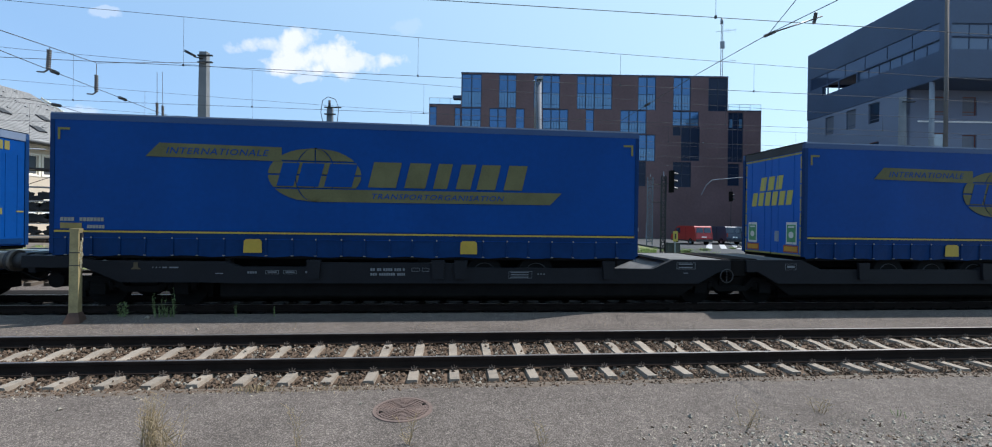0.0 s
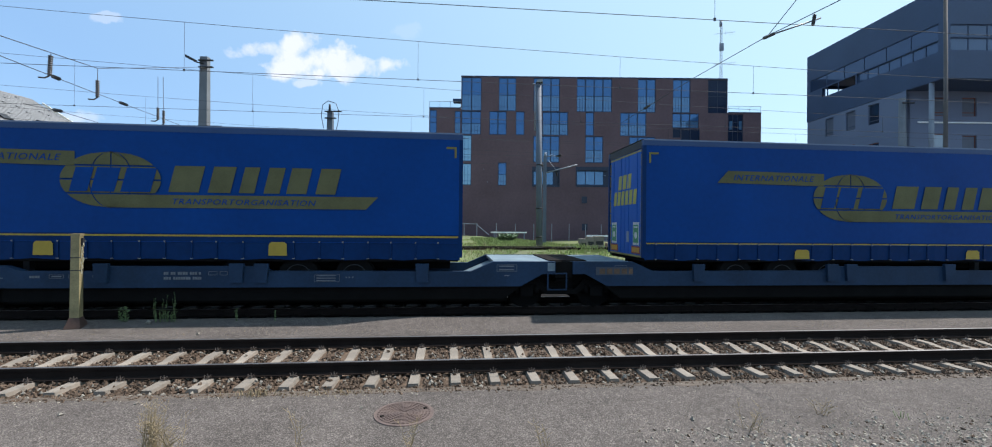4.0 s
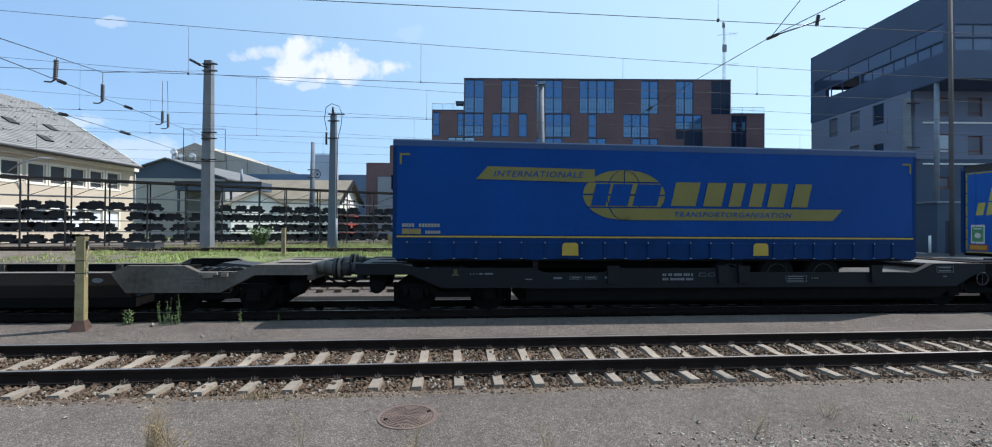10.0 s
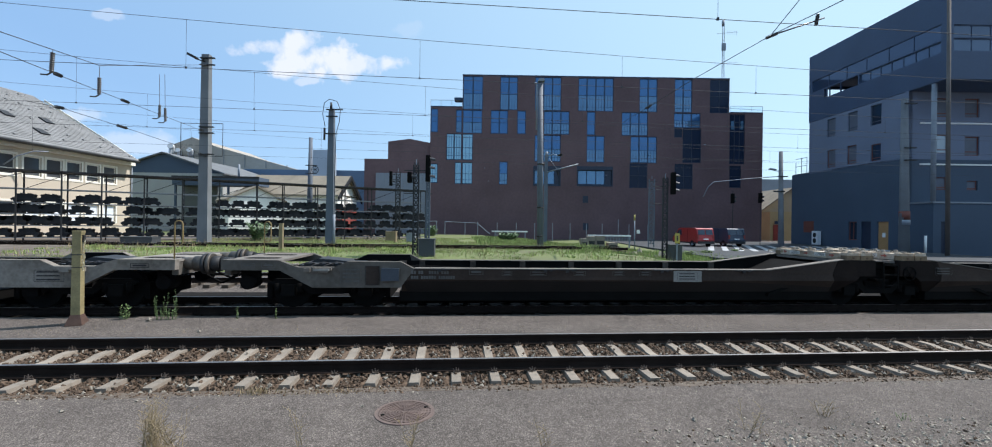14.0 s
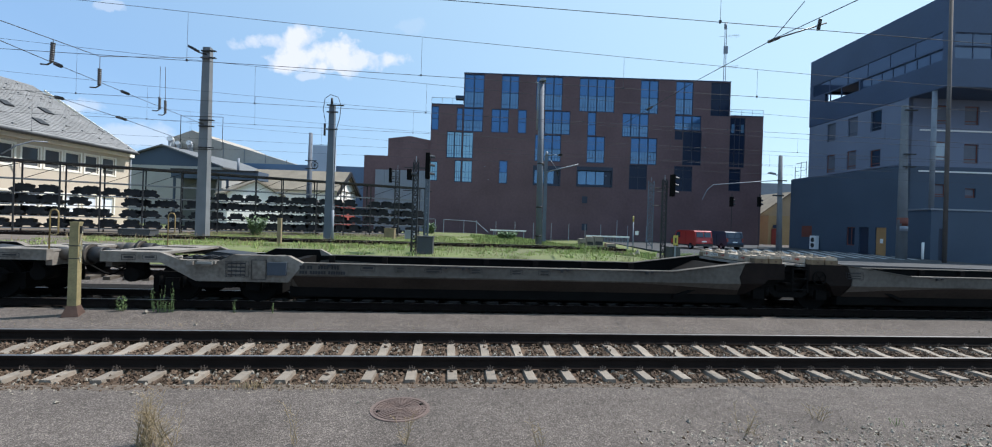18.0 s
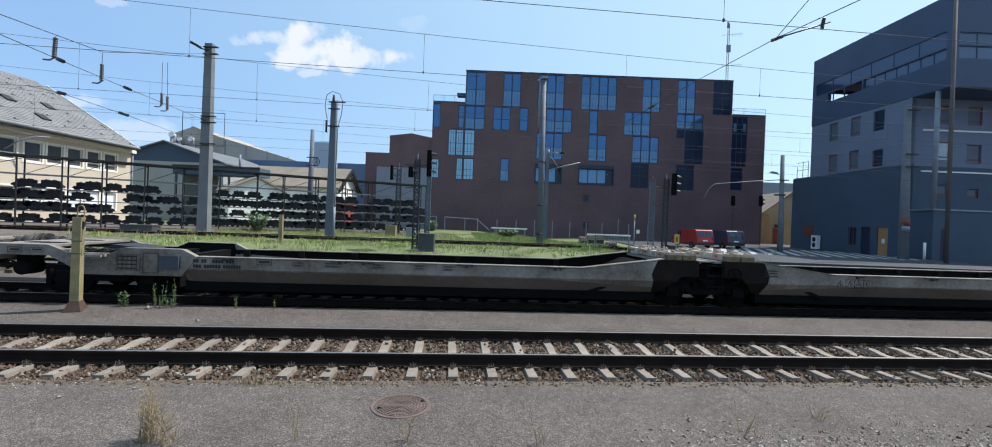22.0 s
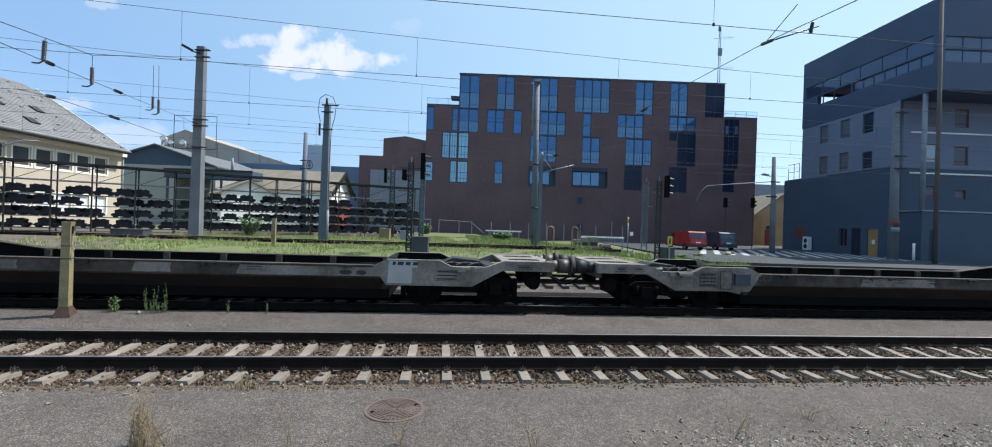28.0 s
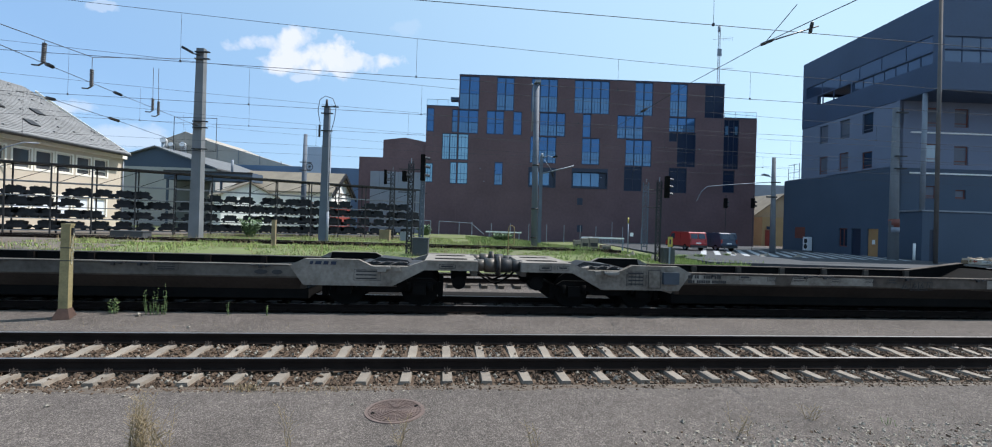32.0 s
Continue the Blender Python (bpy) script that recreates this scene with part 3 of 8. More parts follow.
def office():
    t = thing("office_building", TOWN, "brown brick office block with scattered blue glass windows", "office building")
    m = pose(0, 66, 0)
    fifth = [(-4.88, -1.97, 2), (0.58, 3.14, 2), (5.69, 9.55, 3), (12.06, 17.24, 4), (21.06, 23.69, 2), (26.25, 28.83, 2)]
    fourth = [(-4.88, -2.02, 2), (-0.78, 1.76, 2), (3.12, 4.39, 1), (7.03, 10.81, 3), (13.38, 14.62, 1), (18.5, 22.35, 3)]
    third = [(5.72, 9.56, 3), (13.38, 16.01, 2), (19.84, 23.71, 3)]
    panes = [(a, b, 18.87, 23.8, n, "plain") for a, b, n in fifth]
    panes += [(a, b, 15.36, 18.83, n, "shut" if n == 1 or a == -0.78 else "plain") for a, b, n in fourth]
    panes += [(a, b, 11.36, 15.28, n, "plain") for a, b, n in third]
    panes += [(26.2, 30.1, 16.62, 18.8, 3, "plain"), (-4.88, -3.36, 11.42, 15.3, 1, "bright"), (-4.88, -3.37, 7.9, 11.1, 1, "bright"), (0.57, 1.8, 7.9, 11.3, 1, "plain")]
    loggias = [(5.63, 9.59, 7.9, 10.6, 3), (12.05, 17.26, 7.95, 10.65, 4)]
    dark = [(26.25, 27.45, 15.2, 16.58, 1), (27.5, 30.25, 11.5, 16.58, 2), (31.43, 34.26, 18.87, 23.8, 2), (19.73, 22.37, 7.67, 11.32, 2), (26.36, 29.06, 7.62, 11.33, 2)]
    part("wall", wall(-4.94, 34.32, -0.5, 23.9, [w[:4] for w in panes] + [w[:4] for w in loggias] + [w[:4] for w in dark]), BRICK, t, m=m)
    for x0, x1, z0, z1, n, kind in panes:
        office_window(t, m, x0, x1, z0, z1, n, kind)
    for x0, x1, z0, z1, n in loggias:
        rim = wall(x0 - 0.05, x1 + 0.05, z0 - 0.12, z1 + 0.12, [(x0 + 0.1, x1 - 0.1, z0 + 0.14, z1 - 0.42)], 0.4)
        bmesh.ops.translate(rim, verts=rim.verts, vec=(0, -0.06, 0))
        lg = part("loggia_frame", rim, LOGGIA, t, "dark metal surround of the loggia", m=m)
        split = x1 - (x1 - x0) * 0.2
        window(t, m, x0 + 0.1, split, z0 + 0.14, z1 - 0.42, n - 1, 1, FRAME_BLUE, GLASS_CURTAINED, 0.3, 0.12, "curtained glazing in the loggia")
        part("side_panel", B(split, x1 - 0.1, 0.25, 0.33, z0 + 0.14, z1 - 0.42), LOGGIA, lg)
    for x0, x1, z0, z1, n in dark:
        window(t, m, x0, x1, z0, z1, n, 2 if z1 - z0 > 2 else 1, LOGGIA, GLASS_LOGGIA, 0.05, 0.07, "dark glazing")
    # the lower stair at each end, and the back volume
    left = [(-9.58, -8.5, 15.45, 18.95, 1, "shut"), (-5.88, -5.0, 15.45, 18.83, 1, "plain"), (-7.23, -5.0, 11.42, 15.3, 2, "bright"), (-9.58, -8.47, 8.0, 10.85, 1, "bright"), (-5.95, -5.0, 7.9, 11.1, 1, "bright")]
    part("side_wing", wall(-9.62, -4.95, -0.5, 19.2, [w[:4] for w in left]), BRICK, t, m=m)
    for x0, x1, z0, z1, n, kind in left:
        office_window(t, m, x0, x1, z0, z1, n, kind)
    part("side_wing", wall(34.33, 39.3, -0.5, 18.95, [(34.4, 36.66, 11.4, 18.75), (34.45, 36.2, 7.9, 11.2)]), BRICK, t, m=m)
    window(t, m, 34.4, 36.66, 11.4, 18.75, 3, (0, 0.36, 0.66, 0.84, 1), LOGGIA, GLASS_LOGGIA, 0.08, 0.1)
    for x in (34.65, 36.05):
        part("lit_pane", B(x, x + 0.42, 0.06, 0.078, 16.5, 17.75), GLASS_CURTAINED, t, "pale curtained pane", m=m)
    window(t, m, 34.45, 36.2, 7.9, 11.2, 1, 2, LOGGIA, GLASS_LOGGIA, 0.08, 0.1)
    core = bmesh.new()
    box(core, -4.9, 34.28, 66.42, 84, -0.5, 23.85)
    part("core", core, BRICK, t)
    core = bmesh.new()
    box(core, -9.6, -4.92, 66.42, 82, -0.5, 19.1)
    box(core, 34.3, 39.28, 66.42, 82, -0.5, 18.9)
    part("wing_core", core, BRICK, t)
    part("parapet", B(-4.98, 34.36, 65.95, 66.4, 23.9, 24.02), FRAME_BLUE, t)
    for x0, x1, z in ((34.5, 39.3, 18.95), (-9.62, -5.0, 19.2)):
        part("parapet", B(x0, x1, 65.95, 66.4, z, z + 0.12), FRAME_BLUE, t)
        balustrade(t, x0, x1, z)
    part("canopy", B(-6.2, -4.9, 66.5, 68, 20.4, 20.75), FRAME_BLUE, t)
    for x, w in ((7.4, 2.6), (13.2, 1.6), (14.9, 1.3), (19.5, 1.8), (25.2, 1.6)):
        part("roof_vent", B(x, x + w, 70, 71, 23.85, 24.42), FRAME_BLUE, t)
    for x, z in ((12.9, 5.4), (13.0, 1.4)):
        part("wall_vent", B(x, x + 0.8, 65.95, 66.0, z, z + 1.0), LOGGIA, t)
    for k, (x, z) in enumerate(((-1.6, 10.3), (0.6, 10.2), (-1.0, 8.4), (6.4, 8.2), (16.2, 9.5), (22.6, 12.6), (30.6, 14.2))):
        part("drain_spout", R((x, 65.9, z), (x + 0.12, 65.6, z - 0.06), 0.05, n=6), GALV, t)
    # low wing beside it
    w = thing("workshop_wing", TOWN, "low brown brick wing with grey metal cladding", "building")
    part("wall", B(-19.37, -15.9, 66.5, 80, -0.5, 11.5), BRICK, w)
    bm = bmesh.new()
    slab(bm, [(-15.88, -0.5), (-9.65, -0.5), (-9.65, 13.96), (-12.7, 14.5), (-15.88, 14.06)], 66.4, 80)
    part("wall", bm, BRICK, w)
    for k in range(6):
        x = -17.6 + k * 1.38
        part("panel", B(x, x + 1.35, 66.25, 66.38, 0.2, 9.4), PANEL_GREY, w)
    # mast on the roof
    a = thing("antenna_mast", TOWN, "slim lattice antenna mast on the office roof", "antenna")
    ax, ay = 34.0, 67.5
    bm = bmesh.new()
    for dx, dy in ((-0.17, -0.15), (0.17, -0.15), (0, 0.17)):
        rod(bm, (ax + dx, ay + dy, 23.8), (ax + dx * 0.7, ay + dy * 0.7, 32.6), 0.04, n=6)
    for k in range(19):
        z = 24.0 + k * 0.45
        tube(bm, [(ax - 0.16, ay - 0.15, z), (ax + 0.16, ay - 0.15, z + 0.22), (ax - 0.16, ay - 0.15, z + 0.45)], 0.022, 5)
    part("lattice", bm, GALV, a)
    part("top_antenna", R((ax, ay, 32.4), (ax, ay, 33.2), 0.2, n=10), GALV, a)
    part("panel_antenna", B(ax - 0.3, ax + 0.32, ay - 0.3, ay - 0.18, 28.6, 29.7), GALV, a, bevel=0.05)
    for z in (26.6, 31.2):
        bm = bmesh.new()
        tube(bm, [(ax - 0.9, ay, z), (ax + 2.2, ay, z + 0.35)], 0.025, 5)
        for k in range(5):
            rod(bm, (ax + 0.7 + 0.33 * k, ay, z - 0.1), (ax + 0.7 + 0.33 * k, ay, z + 0.5), 0.012, n=4)
        part("aerial", bm, GALV, a)


office()


def tower():
    """The dark block on the corner: slate base, grey storeys, an overhanging black top."""
    t = thing("corner_building", TOWN, "slate and grey corner building with overhanging black glazed top", "office building")
    side = pose(39.6, 0, 0, 0, 0, -90)
    wins = [(-53.57, -52.25, 13.0, 15.1), (-50.42, -49.06, 13.0, 15.1), (-47.37, -46.02, 13.0, 15.1), (-53.5, -52.2, 9.35, 11.4), (-50.45, -49.15, 9.35, 11.4), (-47.3, -46.04, 9.25, 11.0)]
    part("side_wall", wall(-56.6, -43.0, 8.95, 15.4, wins), GREY_CLAD, t, m=side)
    for k, (a, b, c, d) in enumerate(wins):
        window(t, side, a, b, c, d, 1, (0, 0.18, 1), RED_FRAME if k > 2 else SLATE, GLASS_DARK if k in (2, 5) else SLATE_BLIND, 0.12, 0.07, "window with lowered grey blind")
    doors = [(-46.33, -45.03, -0.2, 2.9), (-50.13, -48.97, 0.9, 2.92), (-48.4, -47.15, 0.0, 2.91)]
    part("side_base", wall(-59.8, -43.0, -0.5, 9.1, doors), SLATE, t, m=side)
    d = part("door", B(-46.33, -45.03, 0.12, 0.18, -0.2, 2.9), TAN_DOOR, t, "tan wooden door", m=side)
    part("notice", B(-45.85, -45.5, 0.105, 0.118, 1.3, 1.75), WHITE_PLASTIC, d)
    window(t, side, -50.13, -48.97, 0.9, 2.92, 2, 1, RED_FRAME, GLASS_DARK, 0.12, 0.08)
    part("door", B(-48.4, -47.15, 0.15, 0.2, 0.0, 2.91), LOGGIA, t, m=side)
    part("vent_grille", B(-57.4, -55.6, -0.03, 0.0, 1.6, 3.0), RED_FRAME, t, m=side)
    front = pose(0, 43, 0)
    fw = [(45.03, 46.44, 13.0, 14.8), (45.05, 46.47, 9.33, 11.15), (45.3, 46.34, 6.0, 6.9), (42.34, 43.5, 9.5, 11.3), (42.3, 43.4, 6.0, 7.2), (42.3, 43.5, 13.0, 14.8), (49.0, 50.4, 13.0, 14.8), (49.0, 50.4, 9.33, 11.15), (53.0, 54.4, 9.33, 11.15), (53.0, 54.4, 13.0, 14.8)]
    part("front_wall", wall(39.6, 70, 8.9, 15.5, [f for f in fw if f[2] > 9]), GREY_CLAD, t, m=front)
    part("front_base", wall(39.6, 70, -0.5, 8.88, [f for f in fw if f[2] < 9]), SLATE, t, m=front)
    for k, (a, b, c, d) in enumerate(fw):
        window(t, front, a, b, c, d, 1, (0, 0.2, 1), RED_FRAME, GLASS_PALE if k == 3 else SLATE_BLIND, 0.12, 0.08)
    for z in (12.3, 8.35):
        part("string_course", B(40.7, 70, 42.9, 42.998, z, z + 0.14), WHITE if z > 5 else PANEL_GREY, t)
    core = bmesh.new()
    box(core, 40.05, 70, 43.5, 56.5, -0.5, 15.4)
    box(core, 40.05, 60, 56.5, 59.8, -0.5, 9.0)
    part("core", core, SLATE, t)
    part("base_roof", B(39.7, 60, 56.6, 59.8, 9.1, 9.2), PANEL_GREY, t)
    rl = bmesh.new()
    for y in (57.4, 58.4, 59.5):
        rod(rl, (39.9, y, 9.2), (39.9, y, 11.3 if y < 59 else 10.8), 0.04, n=5)
    for z in (10.2, 11.2):
        rod(rl, (39.9, 57.4, z), (39.9, 59.5, z), 0.035, n=5)
    part("roof_rail", rl, GALV, t)
    # the plinth before the front, and the overhanging top
    part("plinth", wall(39.62, 70, -0.5, 4.55, [(40.35, 41.15, -0.2, 2.9)], 2.5), SLATE, t, m=pose(0, 40.45, 0))
    part("plinth_coping", B(39.5, 70, 40.36, 43.0, 4.56, 4.7), PANEL_GREY, t)
    part("door", B(40.35, 41.15, 40.7, 40.76, -0.2, 2.9), LOGGIA, t)
    part("plinth_fill", B(40.0, 70, 40.8, 42.9, -0.5, 4.5), SLATE, t)
    low, high = [(-48.9, -39.9, 17.9, 18.95)], [(-56.2, -39.9, 19.05, 20.5)]
    part("top_side", wall(-56.73, -39.4, 15.45, 23.7, low + high + [(-54.15, -49.1, 17.9, 18.95)], 0.3), BLACK_CLAD, t, m=side)
    window(t, side, -48.9, -39.9, 17.9, 18.95, 7, 1, BLACK_CLAD, GLASS_BLUE2, 0.12, 0.09, "ribbon of glass")
    window(t, side, -56.2, -39.9, 19.05, 20.5, 6, 1, BLACK_CLAD, GLASS_BLUE3, 0.06, 0.07, "ribbon of glass")
    for y in (53.75, 53.3, 51.6):
        part("balcony_post", B(39.62, 39.72, y - 0.05, y + 0.05, 17.9, 18.97), BLACK_CLAD, t)
    part("top_end", wall(39.95, 70, 15.45, 23.6, [(40.4, 46.8, 17.95, 19.7)], 0.3), BLACK_CLAD, t, m=pose(0, 56.42, 0))
    fb = [(40.2, 69, 17.9, 19.05), (40.2, 69, 19.12, 20.25)]
    top = pose(0, 39.4, 0)
    part("top_front", wall(39.61, 70, 15.45, 23.7, fb, 0.3), BLACK_CLAD, t, m=top)
    for k, (a, b, c, d) in enumerate(fb):
        window(t, top, a, b, c, d, 17, 1, BLACK_CLAD, GLASS_BLUE3 if k else GLASS_BLUE2, 0.08, 0.08)
    tc = bmesh.new()
    box(tc, 40.3, 70, 40.2, 48.5, 15.45, 23.6)
    box(tc, 40.0, 70, 48.5, 56.4, 15.45, 17.88)
    box(tc, 40.0, 70, 48.5, 56.4, 20.0, 23.6)
    box(tc, 47.0, 70, 48.5, 56.4, 17.88, 20.0)
    part("top_core", tc, BLACK_CLAD, t)
    part("soffit", B(39.7, 70, 39.5, 43.4, 15.4, 15.5), BLACK_CLAD, t)
    part("column", R((39.82, 40.7, 4.7), (39.82, 40.7, 15.42), 0.2, n=12), GALV, t, "pale steel column")
    ac = thing("air_conditioner", TOWN @ pose(39.45, 54.6, 0.25, 0, 0, -90), "white outdoor air-conditioning unit beside the slate wall", "air conditioner")
    part("casing", B(-0.5, 0.5, -0.45, -0.02, -0.1, 1.55), WHITE_PLASTIC, ac, bevel=0.03)
    for z in (0.38, 1.05):
        part("fan_grille", R((0, -0.47, z), (0, -0.45, z), 0.29, n=20), STEEL_DARK, ac)


SLATE_BLIND = mat("grey_window_blind", (0.10, 0.115, 0.15), 0.6, vary=0.1, size=0.5)
GLASS_BLUE2 = glass("ribbon_glass", (0.06, 0.095, 0.16), 0.3)
GLASS_BLUE3 = glass("dim_ribbon_glass", (0.045, 0.072, 0.128), 0.3)
tower()


def gabled(name, x0, x1, y0, y1, z, ridge, wall_mat, roof_mat, label, along="x", base=-0.3, eave=0.4, category="house", gable_mat=None):
    """A plain house with a gabled roof; the ridge runs along x or y."""
    t = thing(name, TOWN, label, category)
    part("wall", B(x0, x1, y0, y1, base, z), wall_mat, t)
    cx, cy = (x0 + x1) / 2, (y0 + y1) / 2
    g = bmesh.new()
    r = bmesh.new()
    th = 0.18
    if along == "y":
        slab(g, [(x0, z), (x1, z), (cx, ridge)], y0 + 0.02, y1 - 0.02)
        for s, xe in ((-1, x0), (1, x1)):
            k = (ridge - z) / abs(xe - cx)
            xo, zo = xe + s * eave, z - k * eave
            slab(r, [(cx, ridge), (xo, zo), (xo, zo + th), (cx, ridge + th)], y0 - eave, y1 + eave)
    else:
        a = [(y0, z), (y1, z), (cy, ridge)]
        va = [g.verts.new((x0 + 0.02, y, q)) for y, q in a]
        vb = [g.verts.new((x1 - 0.02, y, q)) for y, q in a]
        g.faces.new(va), g.faces.new(vb[::-1])
        for k in range(3):
            g.faces.new((va[k], vb[k], vb[(k + 1) % 3], va[(k + 1) % 3]))
        for s, ye in ((-1, y0), (1, y1)):
            k = (ridge - z) / abs(ye - cy)
            yo, zo = ye + s * eave, z - k * eave
            q = [(cy, ridge), (yo, zo), (yo, zo + th), (cy, ridge + th)]
            va = [r.verts.new((x0 - eave, y, zz)) for y, zz in q]
            vb = [r.verts.new((x1 + eave, y, zz)) for y, zz in q]
            r.faces.new(va), r.faces.new(vb[::-1])
            for k in range(4):
                r.faces.new((va[k], vb[k], vb[(k + 1) % 4], va[(k + 1) % 4]))
    part("gable", g, gable_mat or wall_mat, t)
    part("roof", r, roof_mat, t)
    return t


CREAM_TRIM = mat("cream_white_trim", (0.80, 0.76, 0.67), 0.8, vary=0.06, size=0.6)


HOUSE_GLASS = glass("curtained_house_glass", (0.10, 0.105, 0.11), 0.25)
WHITE_BLIND = mat("white_window_blind", (0.68, 0.72, 0.78), 0.5, vary=0.06, size=0.5)


def one_verge():
    """The white board along the sloping end of the house roof."""
    bm = bmesh.new()
    slab(bm, [(-34.6, 7.55), (-43.8, 13.3), (-43.8, 13.55), (-34.6, 7.8)], 43.66, 43.72)
    return bm


def cream_house():
    t = thing("cream_house", TOWN, "two-storey cream rendered house with a long grey tiled roof", "house")
    m = pose(-35.6, 0, 0, 0, 0, 90)
    up = [(26.8 + 1.78 * k, 28.1 + 1.78 * k, 5.28, 6.8) for k in (-8, -7, -6, -5, -4, -3, -2, -1, 0, 1, 2, 3)] + [(34.0, 35.35, 5.28, 6.78), (35.73, 37.07, 5.3, 6.8), (37.43, 38.77, 5.32, 6.82), (39.23, 40.52, 5.33, 6.83), (40.95, 42.28, 5.36, 6.86)]
    low = [(a, b, 1.8, 3.3) for a, b, c, d in up]
    part("wall", wall(8, 44.2, -0.4, 7.55, up + low), CREAM, t, m=m)
    for a, b, c, d in up + low:
        w = window(t, m, a, b, c, d, 1, (0, 0.3, 1), CREAM_TRIM, WHITE_BLIND if c < 3 and int(a * 7) % 4 else HOUSE_GLASS, 0.08, 0.07)
        sur = bmesh.new()
        for q in ((a - 0.14, a, c - 0.14, d + 0.14), (b, b + 0.14, c - 0.14, d + 0.14), (a, b, d, d + 0.14), (a, b, c - 0.14, c)):
            box(sur, q[0], q[1], -0.04, 0.0, q[2], q[3])
        part("surround", sur, CREAM_TRIM, w)
    core = bmesh.new()
    box(core, -52, -36.05, 8, 44.15, -0.4, 7.5)
    part("core", core, CREAM, t)
    part("cornice", B(-35.6, -35.3, 7.5, 44.2, 7.28, 7.58), CREAM_TRIM, t)
    gb = bmesh.new()
    slab(gb, [(-52, 7.5), (-35.6, 7.5), (-43.8, 13.2)], 43.0, 43.3)
    part("gable", gb, CREAM, t)
    roof = bmesh.new()
    e = [(-34.6, 7.0), (-34.6, 43.7), (-53.0, 43.7), (-53.0, 7.0)]
    lo = [roof.verts.new((x, y, 7.6)) for x, y in e]
    hi = [roof.verts.new((x, y, 7.8)) for x, y in e]
    r1, r2 = roof.verts.new((-43.8, 16, 13.6)), roof.verts.new((-43.8, 42.6, 13.6))
    for k in range(4):
        roof.faces.new((lo[k], lo[(k + 1) % 4], hi[(k + 1) % 4], hi[k]))
    roof.faces.new(lo[::-1])
    for f in ((hi[0], hi[1], r2, r1), (hi[1], hi[2], r2), (hi[2], hi[3], r1, r2), (hi[3], hi[0], r1)):
        roof.faces.new(f)
    ro = part("roof", roof, ROOF_GREY, t)
    tiles = bmesh.new()
    for k in range(1, 36):
        f, g = k / 36, (k + 0.16) / 36
        ya, yb = 7.0 + 9.0 * f, 43.7 - 1.1 * f
        p = [(-34.6 - 9.2 * f, 7.8 + 5.8 * f), (-34.6 - 9.2 * f + 0.012, 7.8 + 5.8 * f + 0.03), (-34.6 - 9.2 * g, 7.8 + 5.8 * g)]
        a = [tiles.verts.new((x, ya, z)) for x, z in p]
        b = [tiles.verts.new((x, yb, z)) for x, z in p]
        for i in range(3):
            tiles.faces.new((a[i], a[(i + 1) % 3], b[(i + 1) % 3], b[i]))
    # tiles that have slipped or been renewed stand a little proud
    rnd = random.Random(12)
    for k in range(40):
        f = rnd.randrange(1, 34) / 36
        y = rnd.uniform(30, 43)
        x, z = -34.6 - 9.2 * f, 7.8 + 5.8 * f
        box(tiles, x - 0.2, x, y, y + 0.22, z + 0.02, z + 0.145)
    tagged(part("tile_course", tiles, ROOF_GREY, ro), kind="stuff")
    part("gutter", R((-34.52, 7.0, 7.62), (-34.52, 43.7, 7.62), 0.1, n=8), STEEL_DARK, ro)
    part("verge_board", one_verge(), CREAM_TRIM, ro)
    for y, z in ((35.3, 10.2), (38.8, 10.4), (36.1, 8.95)):
        x = -34.6 - (z - 7.8) / 5.8 * 9.2
        bm = bmesh.new()
        box(bm, -0.42, 0.42, -0.36, 0.36, 0.02, 0.12)
        part("skylight", bm, STEEL_DARK, ro, m=pose(x, y, z, 0, 32.2, 0))
    part("downpipe", R((-35.5, 44.0, -0.2), (-35.5, 44.0, 7.5), 0.06, n=8), GALV, t)
    lamp = bmesh.new()
    tube(lamp, [(-35.6, 32.6, 5.9), (-35.0, 33.0, 6.6), (-34.4, 33.6, 7.05), (-33.9, 34.2, 7.1)], 0.05, 6)
    part("wall_lamp", lamp, GALV, t)


SHED_ROOF = mat("dark_grey_shed_roof", (0.13, 0.135, 0.14), 0.85, vary=0.2, size=1.2, fine=9, bump=0.2)
CAST = mat("dark_cast_steel", (0.016, 0.017, 0.02), 0.7, vary=0.4, size=0.5, spec=0.3)
BEIGE_WALL = mat("beige_render", (0.36, 0.355, 0.33), 0.9, vary=0.1, size=2.0)
cream_house()
gabled("grey_shed", -52, -36.3, 60, 78, 8.3, 10.9, BEIGE_WALL, SHED_ROOF, "beige shed with a dark boarded low gable", "y", category="shed", gable_mat=SLATE)
TAN_ROOF = mat("tan_sheet_roof", (0.35, 0.31, 0.26), 0.85, vary=0.15, size=3.0, fine=4)


